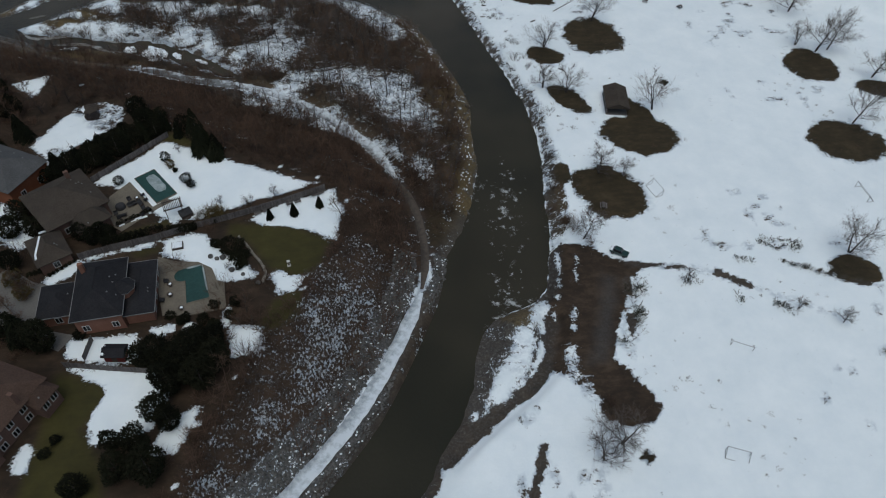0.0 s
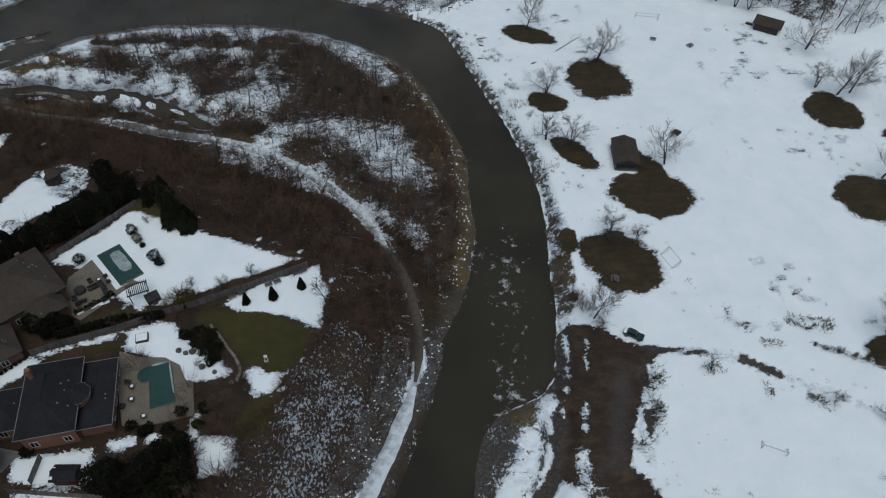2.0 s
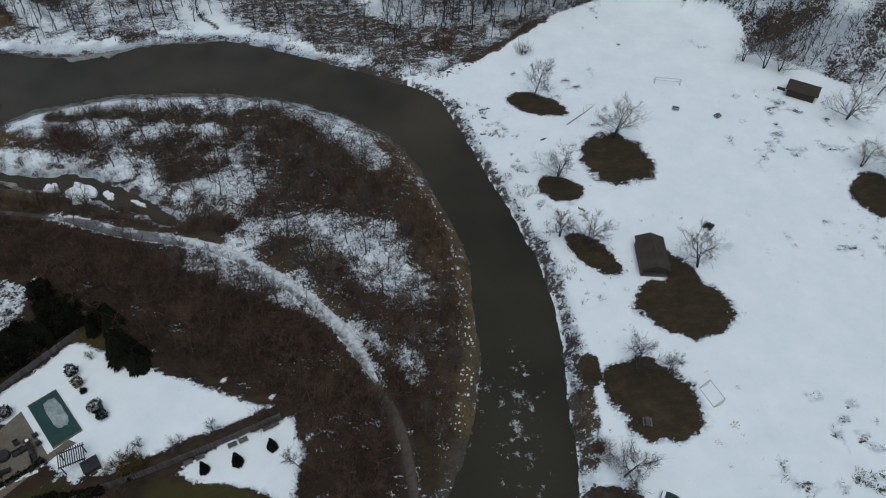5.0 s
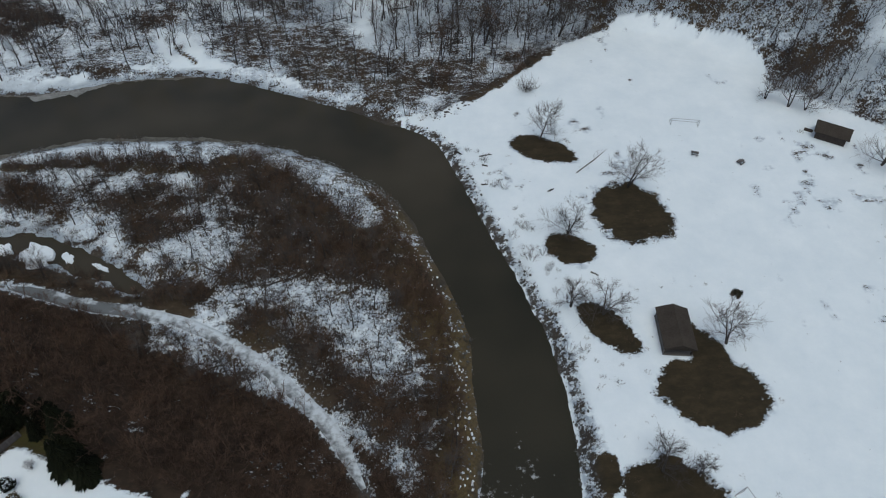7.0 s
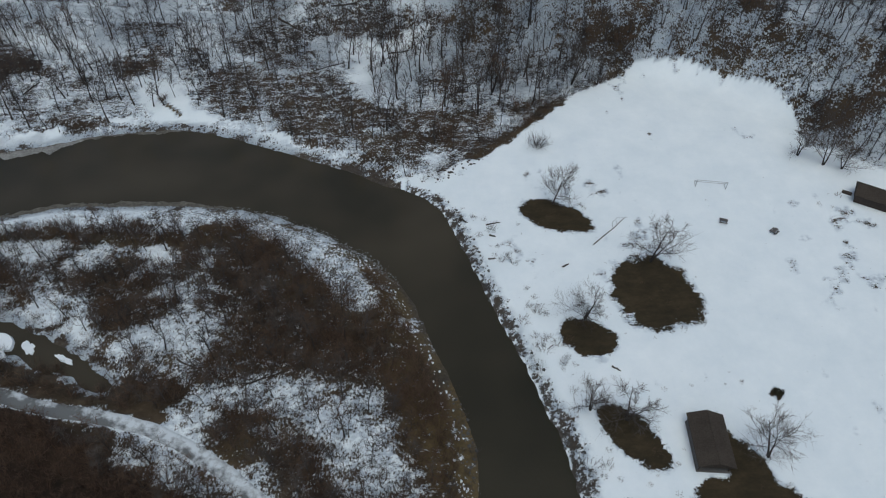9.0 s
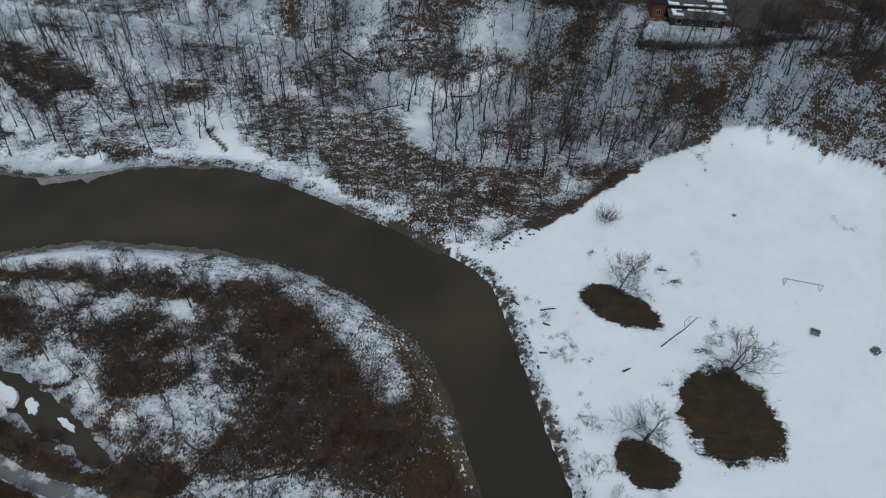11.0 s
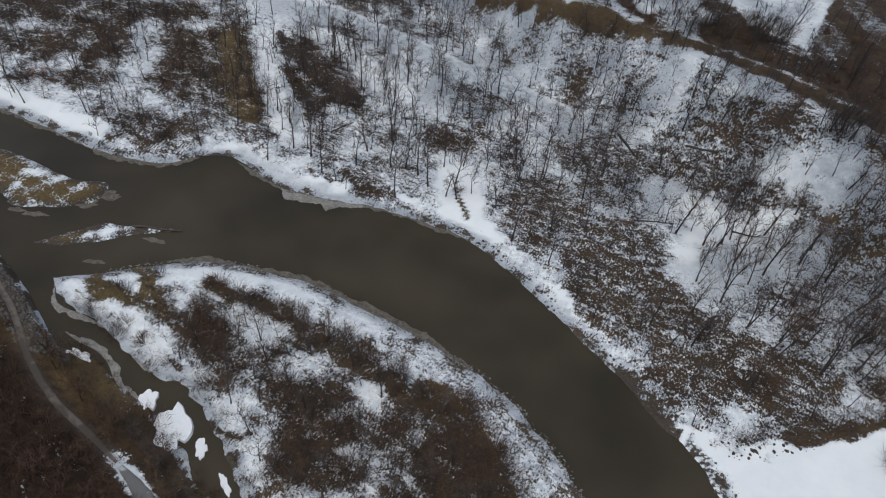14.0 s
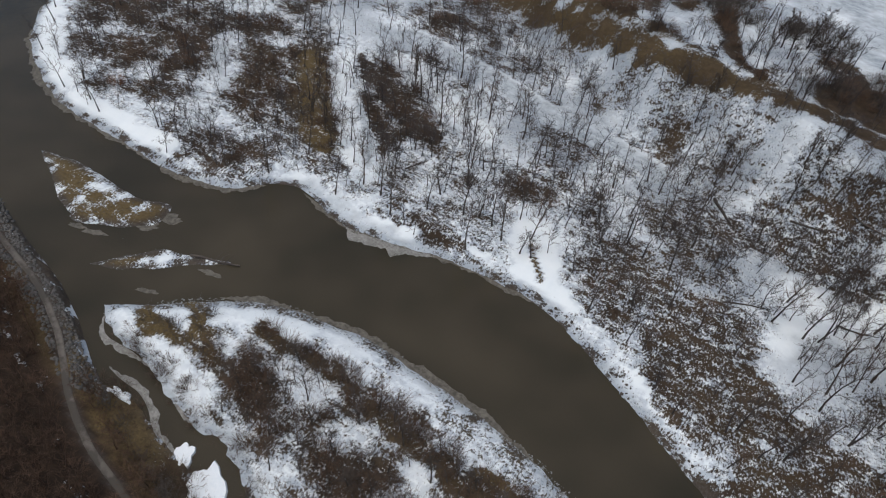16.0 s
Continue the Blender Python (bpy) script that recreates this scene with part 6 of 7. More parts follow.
for x0, x1, y0, y1, z in ((-7.6, -4.6, -1.0, 0.9, 3.62), (-3.5, 3.0, -1.1, -0.3, 3.62), (4.2, 8.2, -1.1, 0.1, 3.62), (-5.5, 8.0, 5.5, 6.1, 3.62), (-7.9, -5.2, 1.2, 4.6, 3.75), (3.2, 7.6, 1.4, 3.2, 4.0), (-4.2, -2.6, 3.0, 4.6, 3.9), (-2.5, 7.4, -3.4, -1.8, 2.95), (-6.9, -4.0, -5.6, -2.2, 2.85)):
    part("roof_snow", boxed(x0, x1, y0, y1, z - 0.1, z + 0.24, bevel=0.08), SNOW, h, "patch of snow on the roof")


# ---------------------------------------------------------------- pools, patios, fences
def slab(name, poly, z0, z1, mat, label, category, kind=""):
    bm = bmesh.new()
    low, top = [bm.verts.new((x, y, z0)) for x, y in poly], [bm.verts.new((x, y, z1)) for x, y in poly]
    bm.faces.new(top)
    bm.faces.new(low[::-1])
    for i in range(len(poly)):
        j = (i + 1) % len(poly)
        bm.faces.new((low[i], low[j], top[j], top[i]))
    bmesh.ops.recalc_face_normals(bm, faces=bm.faces)
    me = bpy.data.meshes.new(name)
    bm.to_mesh(me)
    bm.free()
    me.materials.append(mat)
    return tagged(new(name, me), label, category, kind=kind)


slab("pavement", [(-54.6, 93.6), (-50.8, 92.2), (-46, 91.8), (-43, 90), (-41.5, 86.8), (-40, 86.2), (-38.7, 79.6), (-45, 78.3), (-50.6, 78.3), (-52.5, 84)], 4.6, 5.17, PAVING, "beige stone patio round the pool", "patio", "structure")
slab("pavement", [(-69, 112), (-65.6, 116.8), (-58.7, 108.4), (-56, 110.9), (-54.6, 110.2), (-57.2, 108.2), (-63.7, 101.2), (-68, 104.2)], 4.6, 5.14, PAVING, "beige stone patio beside the house", "patio", "structure")
slab("pavement", [(-84, 92), (-78, 88), (-72, 86), (-72, 76), (-66, 74.5), (-68, 71), (-80, 77), (-88, 86)], 4.6, 5.10, GREY_PAVING, "grey paved driveway with patches of snow", "driveway", "structure")


def pool(outline, x, y, turn, z, label, ice):
    p = thing("swimming_pool", x, y, z, turn, label, "pool")
    bm = bmesh.new()
    ring = [np.array(q, float) for q in outline]
    mid = sum(ring) / len(ring)
    grown = [q + (q - mid) / np.linalg.norm(q - mid) * 0.2 for q in ring]
    a, b = [bm.verts.new((*q, 0.10)) for q in ring], [bm.verts.new((*q, 0.10)) for q in grown]
    c, d = [bm.verts.new((*q, -0.25)) for q in ring], [bm.verts.new((*q, -0.25)) for q in grown]
    for i in range(len(ring)):
        j = (i + 1) % len(ring)
        bm.faces.new((a[i], a[j], b[j], b[i]))
        bm.faces.new((b[i], b[j], d[j], d[i]))
        bm.faces.new((c[i], c[j], a[j], a[i]))
    bmesh.ops.recalc_face_normals(bm, faces=bm.faces)
    part("coping", bm, PAVING, p, "stone coping")
    bm = bmesh.new()
    rim = [bm.verts.new((*q, 0.06)) for q in ring]
    low = [bm.verts.new((*(mid + (q - mid) * 0.6), 0.0)) for q in ring]
    bot = [bm.verts.new((*q, -0.22)) for q in ring]
    for i in range(len(ring)):
        j = (i + 1) % len(ring)
        bm.faces.new((rim[i], rim[j], low[j], low[i]))
        bm.faces.new((bot[i], bot[j], rim[j], rim[i]))
    bm.faces.new(low)
    bm.faces.new(bot[::-1])
    bmesh.ops.recalc_face_normals(bm, faces=bm.faces)
    part("pool_cover", bm, POOL_COVER, p, "sagging green winter cover")
    for cx, cy, rx, ry in ice:
        bm = bmesh.new()
        n = 18
        k = [(abs(math.cos(6.283 * i / n)) ** 4 + abs(math.sin(6.283 * i / n)) ** 4) ** -0.25 * (1 + 0.05 * math.sin(3 * i + cx)) for i in range(n)]
        top = [bm.verts.new((cx + rx * 0.9 * k[i] * math.cos(6.283 * i / n), cy + ry * 0.9 * k[i] * math.sin(6.283 * i / n), 0.10)) for i in range(n)]
        low = [bm.verts.new((cx + rx * k[i] * math.cos(6.283 * i / n), cy + ry * k[i] * math.sin(6.283 * i / n), 0.01)) for i in range(n)]
        bm.faces.new(top)
        for i in range(n):
            bm.faces.new((low[i], low[(i + 1) % n], top[(i + 1) % n], top[i]))
        part("snow_patch", bm, ICE, p, "thin slush on the cover")


ICE = plain("grey_slush_ice", (0.10, 0.14, 0.14), (0.40, 0.44, 0.45), 1.2, 0.5)
pool([(-5.2, -2.4), (5.2, -2.4), (5.2, 2.4), (-5.2, 2.4)], -59.5, 115.1, -51, 5.2, "rectangular garden pool under a green winter cover with slush", [(-0.8, 0.6, 3.4, 1.25)])
arch = [(-4.4, -2.3), (3.9, -2.3), (4.7, -1.5), (4.9, 0.0), (4.7, 0.9)] + [(3.0 + 1.6 * math.cos(a), 2.0 + 1.6 * math.sin(a)) for a in np.linspace(0.3, 3.4, 9)] + [(-4.4, 2.1)]
pool(arch, -45.8, 85.9, 107, 5.23, "round ended garden pool under a green winter cover", [(0.9, -2.2, 3.6, 0.2), (4.6, -0.5, 0.24, 1.5)])


BOARDS = {}


def fence(points, high, label, every=2.4):
    p0 = points[0]
    f = thing("wooden_fence", p0[0], p0[1], ground_at(*p0), 0, label, "fence")
    for (ax, ay), (bx, by) in zip(points[:-1], points[1:]):
        n = max(1, round(math.hypot(bx - ax, by - ay) / every))
        turn = math.degrees(math.atan2(by - ay, bx - ax))
        long = math.hypot(bx - ax, by - ay) / n
        for i in range(n):
            x, y = ax + (bx - ax) * i / n, ay + (by - ay) * i / n
            m = pose(x - p0[0], y - p0[1], ground_at(x, y) - ground_at(*p0), 0, 0, turn)
            post = part("post", boxed(-0.07, 0.07, -0.07, 0.07, -0.4, high + 0.12, bevel=0.02), FENCE_WOOD, f)
            post.matrix_basis = m
            boards, w = 8, (long - 0.16) / 8
            key = (round(w, 2), high)
            if key not in BOARDS:
                shapes = [boxed(0.012, w - 0.012, -0.02, 0.02, -0.15, high, bevel=0.01), boxed(0.08, long - 0.08, 0.022, 0.06, 0, 0.09)]
                BOARDS[key] = [bpy.data.meshes.new(n) for n in ("board", "rail")]
                for bm, me in zip(shapes, BOARDS[key]):
                    bm.to_mesh(me)
                    bm.free()
                    me.materials.append(FENCE_WOOD)
            for k in range(boards):
                part("board", BOARDS[key][0], None, f).matrix_basis = m @ pose(0.08 + k * w, 0, 0.03 * math.sin(k * 7 + i))
            for z in (0.25, 0.8):
                part("rail", BOARDS[key][1], None, f).matrix_basis = m @ pose(0, 0, high * z)
    return f


fence([(-21.1, 112.6), (-31.6, 107.9), (-41.6, 103.9), (-47.8, 101.8), (-56.6, 98.2), (-64.2, 95.9), (-70.5, 93.6)], 1.8, "long weathered board fence between two snowy yards")
fence([(-65.8, 67.6), (-58, 66.5), (-50.3, 65.6)], 1.7, "weathered board fence along the snowy lawn")
fence([(-62.3, 73.2), (-62.6, 68.6)], 1.6, "short board fence beside the brick house")
fence([(-74, 117), (-67.8, 124), (-60, 133)], 1.6, "dark board fence along the yard under the spruces")

s = thing("garden_shed", -56.9, 69.4, 5.0, -3, "small dark red shed with a dark roof", "shed")
storey(s, 0, 0, 3.6, 2.3, 2.0, 0.8, RED_PAINT, SLATE, 0.25, True, windows=(), vents=0, seed=20)
part("door", boxed(-0.5, 0.5, -1.2, -1.16, 0.05, 1.8), DARK_WOOD, s, "dark shed door")
part("roof_snow", boxed(-2.02, -1.55, -1.2, 0.9, 2.15, 2.4, bevel=0.08), SNOW, s, "strip of snow")
t = thing("hot_tub", -51.1, 96.4, 5.05, 12, "square sunken tub with a snow covered lid and dark rim", "hot tub")
part("shell", boxed(-1.15, 1.15, -1.0, 1.0, -0.2, 0.45, bevel=0.06), DARK_WOOD, t)
part("lid", boxed(-1.0, 1.0, -0.85, 0.85, 0.455, 0.55, bevel=0.04), SNOW, t, "snow covered lid")
# pergola by the first pool
g = thing("pergola", -53.6, 106.6, 5.05, 22, "dark slatted garden pergola beside the pool", "pergola")
for x in (-1.7, 1.7):
    for y in (-1.3, 1.3):
        part("post", boxed(x - 0.08, x + 0.08, y - 0.08, y + 0.08, -0.2, 2.3), DARK_WOOD, g)
for y in (-1.3, 1.3):
    part("beam", boxed(-2.1, 2.1, y - 0.07, y + 0.07, 2.303, 2.5), DARK_WOOD, g)
for i in range(12):
    part("slat", boxed(-2.0 + i * 0.35, -1.86 + i * 0.35, -1.7, 1.7, 2.503, 2.6), DARK_WOOD, g)


def patio_chair(x, y, turn):
    c = thing("patio_chair", x, y, 5.16, turn, "charcoal cushioned patio chair on the stone patio", "chair", "patio chairs")
    for a in (-0.33, 0.33):
        for b in (-0.33, 0.33):
            part("leg", boxed(a - 0.04, a + 0.04, b - 0.04, b + 0.04, 0, 0.32), DARK_WOOD, c)
    part("seat", boxed(-0.42, 0.42, -0.42, 0.42, 0.323, 0.5, bevel=0.05), CHARCOAL, c)
    part("backrest", boxed(-0.42, 0.42, 0.30, 0.45, 0.503, 0.95, bevel=0.05), CHARCOAL, c)
    for a in (-0.43, 0.35):
        part("armrest", boxed(a, a + 0.08, -0.42, 0.28, 0.503, 0.68, bevel=0.02), CHARCOAL, c)
    return c


first = patio_chair(-64.2, 110.6, 40)
for x, y, turn in ((-62.8, 109.2, 130), (-60.6, 110.4, -140), (-61.6, 111.9, 220), (-66.0, 106.2, 20), (-65.0, 104.9, 200), (-59.2, 107.2, 60), (-60.4, 105.8, 240), (-51.4, 86.6, 90), (-51.2, 81.8, 90)):
    copy_thing(first, pose(x, y, 5.16 if x < -55 else 5.18, 0, 0, turn))


def side_table(x, y, z, label, group=""):
    t = thing("patio_table", x, y, z, 0, label, "table", group)
    v, f = [], []
    tube(v, f, [(0, 0, 0.003), (0, 0, 0.04), (0, 0, 0.07), (0, 0, 0.62)], (0.3, 0.3, 0.06, 0.06), 10)
    part("pedestal", mesh_of("pedestal", v, f, DARK_WOOD), None, t)
    v, f = [], []
    tube(v, f, [(0, 0, 0.60), (0, 0, 0.62), (0, 0, 0.68), (0, 0, 0.70)], (0.5, 0.55, 0.55, 0.5), 14)
    part("tabletop", mesh_of("tabletop", v, f, DARK_WOOD), None, t)
    v, f = [], []
    tube(v, f, [(0.1, 0.05, 0.703), (0.1, 0.05, 0.74), (0.1, 0.05, 0.77)], (0.3, 0.26, 0.14), 12)
    part("snow_cap", mesh_of("snow_cap", v, f, SNOW), None, t, "cap of snow")


for x, y in ((-50.5, 85.6), (-50.0, 83.0), (-47.2, 79.6)):
    side_table(x, y, 5.18, "round patio table with a cap of snow", "snow capped tables")
side_table(-62.6, 110.8, 5.15, "low round table among the patio chairs")
for i, (x, y, w) in enumerate(((-43.8, 93.2, 0.55), (-42.4, 92.6, 0.5), (-38.9, 89.4, 0.6), (-36.5, 88.2, 0.45), (-41.2, 92.8, 0.7), (-33.2, 85.8, 0.5))):
    bm = bmesh.new()
    bmesh.ops.create_icosphere(bm, subdivisions=2, radius=w)
    for q in bm.verts:
        q.co *= 1 + 0.25 * noise.noise(q.co * 2.1 + Vector((i * 3.1, 0, 0)))
        q.co.z *= 0.7
    me = bpy.data.meshes.new("garden_boulder")
    bm.to_mesh(me)
    bm.free()
    me.materials.append(ROCK)
    b = new("garden_boulder", me)
    b.matrix_basis = pose(x, y, ground_at(x, y) + w * 0.4)
    tagged(b, "rounded grey garden boulder in the snow", "rock", "garden boulders")

# furniture and planting on the patio by the house
COVER_CLOTH = plain("dark_grey_cover_cloth", (0.018, 0.018, 0.020), (0.042, 0.041, 0.043), 0.4, 0.9, big=1.5)


def patio_sofa(x, y, turn):
    c = thing("patio_sofa", x, y, 5.15, turn, "charcoal cushioned patio sofa on the stone patio", "sofa", "patio sofas")
    for a in (-0.8, 0.8):
        for b in (-0.33, 0.33):
            part("leg", boxed(a - 0.05, a + 0.05, b - 0.05, b + 0.05, 0, 0.28), DARK_WOOD, c)
    part("frame", boxed(-0.95, 0.95, -0.45, 0.45, 0.283, 0.36), DARK_WOOD, c)
    for a in (-0.9, 0.02):
        part("seat_cushion", boxed(a, a + 0.88, -0.42, 0.28, 0.363, 0.52, bevel=0.05), CHARCOAL, c)
    part("backrest", boxed(-0.95, 0.95, 0.30, 0.48, 0.363, 0.92, bevel=0.06), CHARCOAL, c)
    for a in (-1.06, 0.96):
        part("armrest", boxed(a, a + 0.1, -0.45, 0.45, 0.283, 0.68, bevel=0.03), DARK_WOOD, c)


for x, y, turn in ((-63.2, 109.0, 35), (-61.6, 109.4, -55), (-64.6, 105.6, 200), (-60.4, 107.6, 120)):
    patio_sofa(x, y, turn)
t = thing("covered_table", -65.6, 108.4, 5.15, 15, "large round patio table under a dark grey cover", "table")
v, f = [], []
tube(v, f, [(0, 0, 0.01), (0, 0, 0.5), (0, 0, 0.72), (0, 0, 0.80), (0, 0, 0.83)], (1.1, 1.06, 1.02, 0.92, 0.4), 16)
part("cover", mesh_of("cover", v, f, COVER_CLOTH, True), None, t)
v, f = [], []
tube(v, f, [(0, 0, 0.815), (0, 0, 0.86), (0, 0, 0.88)], (0.16, 0.12, 0.05), 8)
part("vent_cap", mesh_of("vent_cap", v, f, COVER_CLOTH, True), None, t)
w = thing("stone_planter", -61.8, 104.9, 5.0, 33.5, "long low stone planter with snow at the patio edge", "planter")
part("basin", boxed(-4.1, 4.1, -0.42, 0.42, -0.1, 0.5, bevel=0.05), plain("dark_planter_stone", (0.03, 0.028, 0.026), (0.075, 0.07, 0.065), 0.3, 0.9), w)
part("soil", boxed(-3.95, 3.95, -0.3, 0.3, 0.503, 0.53), DARK_WOOD, w)
for a, b in ((-3.0, 1.3), (0.6, 1.6), (3.3, 0.6)):
    part("snow_patch", boxed(a - b / 2, a + b / 2, -0.62, -0.43, 0.12, 0.56, bevel=0.08), SNOW, w, "bank of snow")
for i in range(9):
    u = -3.6 + 0.9 * i
    b = thing("planter_shrub", -61.8 + u * math.cos(radians(33.5)), 104.9 + u * math.sin(radians(33.5)), 5.52, 50.0 * i, "small dark shrub growing in a stone planter", "shrub", "planter shrubs")
    k = 0.42 + 0.12 * math.sin(i * 2.1)
    part("foliage", mesh_of("foliage", *leafy(930 + i, k, k, 1.5 * k, 130, 0.11), HEDGE), None, b)
    part("stem", trunk_mesh(0.5 * k, 0.03), None, b)
t = thing("covered_spa", -51.0, 105.8, ground_at(-51, 105.8), 33, "square dark covered garden spa beside the pergola", "hot tub")
part("cabinet", boxed(-1.3, 1.3, -1.15, 1.15, -0.1, 0.82, bevel=0.08), DARK_WOOD, t)
for a in (-1.34, 0.01):
    part("lid", boxed(a, a + 1.33, -1.2, 1.2, 0.823, 0.95, bevel=0.04), COVER_CLOTH, t)
part("step", boxed(-0.5, 0.5, -1.6, -1.16, -0.1, 0.36, bevel=0.03), DARK_WOOD, t)

# ---------------------------------------------------------------- field: pavilion, hut, goals, car, benches
p = thing("field_pavilion", 56.2, 149.3, ground_at(56.2, 149.3), -7, "open park pavilion with a brown gabled roof", "pavilion")
part("roof", hip_roof(5.8, 9.6, 2.4, 1.3, 0.3, True), BROWN_ROOF, p)
part("floor_slab", boxed(-2.9, 2.9, -4.8, 4.8, -0.2, 0.12), GREY_PAVING, p)
for x in (-2.6, 2.6):
    for y in (-4.4, -1.5, 1.5, 4.4):
        part("post", boxed(x - 0.11, x + 0.11, y - 0.11, y + 0.11, 0.123, 1.96), DARK_WOOD, p)
    part("beam", boxed(x - 0.1, x + 0.1, -4.8, 4.8, 1.96, 2.21), DARK_WOOD, p)
part("rear_wall", boxed(-2.45, 2.45, 4.35, 4.5, 0.123, 2.2), DARK_WOOD, p)
part("side_wall", boxed(-2.85, -2.73, -4.6, 4.6, 0.123, 2.2), FENCE_WOOD, p)
v, f = rod((0, -5.1, 3.72), (0, 5.1, 3.72), 0.07)
part("ridge_cap", mesh_of("ridge_cap", v, f, BROWN_ROOF), None, p)
p = thing("park_hut", 118.0, 209.6, ground_at(118, 209.6), -34, "dark brown park hut with a shingle roof on the snow", "hut")
storey(p, 0, 0, 7.4, 4.6, 2.4, 1.7, DARK_WOOD, BROWN_ROOF, 0.6, True, windows=(), vents=0, seed=22)
part("bench", boxed(-6.6, -4.4, -0.2, 0.6, -0.2, 0.5, bevel=0.03), DARK_WOOD, p, "dark plank ramp beside the hut")


def goal(ax, ay, bx, by, deep, label, high=2.1):
    """A goal with its mouth between the two places."""
    wide, turn = math.hypot(bx - ax, by - ay), math.degrees(math.atan2(by - ay, bx - ax))
    g = thing("football_goal", ax, ay, ground_at(ax, ay), turn, label, "goal", "goals of the field")
    for name, a, b in (("post", (0, 0, -0.1), (0, 0, high)), ("post", (wide, 0, -0.1), (wide, 0, high)), ("crossbar", (0, 0, high), (wide, 0, high)), ("side_bar", (0, 0, high), (0, deep, 0.02)), ("side_bar", (wide, 0, high), (wide, deep, 0.02)),
                       ("ground_bar", (0, deep, 0.03), (wide, deep, 0.03)), ("ground_bar", (0, 0, 0.03), (0, deep, 0.03)), ("ground_bar", (wide, 0, 0.03), (wide, deep, 0.03))):
        v, f = rod(a, b, 0.06)
        part(name, mesh_of(name, v, f, METAL), None, g)
    return g


goal(77.1, 217.2, 84.2, 215.8, 2.0, "full size white tubular goal in the snow")
goal(53.2, 48.2, 57.0, 46.8, -1.6, "small tubular goal in the snow", 1.6)
goal(61.6, 70.0, 65.4, 68.2, 1.6, "small tubular goal leaning in the snow", 1.5)
goal(59.6, 113.2, 58.2, 117.4, 1.8, "tubular goal beside the bare ground", 1.9)
goal(109.0, 108.6, 108.6, 114.0, -1.8, "tubular goal far out in the field", 2.0)

c = thing("parked_car", 45.0, 96.0, ground_at(45, 96), -32, "dark green parked car on the muddy lot", "car")
bm = boxed(-2.1, 2.1, -0.88, 0.88, 0.32, 0.86, bevel=0.14)
part("body", bm, GREEN_PAINT, c)
bm = bmesh.new()
r = block(bm, -1.5, 0.75, -0.78, 0.78, 0.84, 1.45, bevel=0.1)
for q in bm.verts:
    if q.co.z > 1.2:
        q.co.x = -0.45 + (q.co.x + 0.45) * 0.72
        q.co.y *= 0.86
cab = part("cabin", bm, GLASS, c, "dark glazed cabin")
part("roof_panel", boxed(-1.15, 0.25, -0.6, 0.6, 1.44, 1.5, bevel=0.03), GREEN_PAINT, cab)
for x in (-1.3, 1.3):
    for y in (-0.86, 0.86):
        v, f = [], []
        tube(v, f, [(x, y - 0.11, 0.33), (x, y + 0.11, 0.33)], (0.33, 0.33), 14)
        f.append(tuple(range(13, -1, -1)))
        w = part("wheel", mesh_of("wheel", v, f, RUBBER), None, c)
        v, f = [], []
        tube(v, f, [(x, y - 0.12, 0.33), (x, y + 0.12, 0.33)], (0.19, 0.19), 10)
        f.append(tuple(range(9, -1, -1)))
        part("rim", mesh_of("rim", v, f, METAL), None, w)
for y in (-0.6, 0.6):
    part("headlight", boxed(2.06, 2.13, y - 0.18, y + 0.18, 0.58, 0.72), METAL, c)
part("windscreen_snow", boxed(-2.05, -1.2, -0.75, 0.75, 0.862, 0.93, bevel=0.03), SNOW, c, "snow on the boot")



def picnic_table(x, y, turn):
    t = thing("picnic_table", x, y, ground_at(x, y), turn, "weathered picnic table on bare ground", "table", "picnic tables")
    part("tabletop", boxed(-0.9, 0.9, -0.38, 0.38, 0.70, 0.76), FENCE_WOOD, t)
    for y0 in (-0.85, 0.57):
        part("bench", boxed(-0.9, 0.9, y0, y0 + 0.28, 0.42, 0.47), FENCE_WOOD, t)
    for x0 in (-0.7, 0.62):
        part("leg_frame", boxed(x0, x0 + 0.08, -0.8, 0.8, 0.34, 0.417), FENCE_WOOD, t)
        part("leg", boxed(x0, x0 + 0.08, -0.5, -0.38, -0.05, 0.697), FENCE_WOOD, t)
        part("leg", boxed(x0, x0 + 0.08, 0.38, 0.5, -0.05, 0.697), FENCE_WOOD, t)


picnic_table(44.6, 110.6, 80)
picnic_table(90.0, 200.6, 35)
picnic_table(79.4, 204.5, -20)


def log(x, y, long, thick, turn, label, group="fallen logs", lift=0.0):
    r = np.random.default_rng(int(abs(x * 7 + y)))
    v, f = [], []
    n = 5
    tube(v, f, [(-long / 2 + long * i / n, r.normal(0, long * 0.02), thick * 0.6 + r.normal(0, 0.03)) for i in range(n + 1)], [thick * (1 - 0.5 * i / n) for i in range(n + 1)], 7)
    l = thing("fallen_log", x, y, ground_at(x, y) + lift, turn, label, "log", group)
    part("trunk", mesh_of("trunk", v, f, BARK), None, l)
    for k in range(3):
        a = np.array((long * r.uniform(-0.1, 0.4), 0, thick))
        v, f = [], []
        tube(v, f, [a, a + np.array((0.4, r.uniform(-0.6, 0.6), 0.5)) * long * 0.13, a + np.array((0.9, r.uniform(-1, 1), 0.8)) * long * 0.17], (thick * 0.35, thick * 0.25, thick * 0.1), 4)
        part("branch_stub", mesh_of("branch_stub", v, f, BARK), None, l)


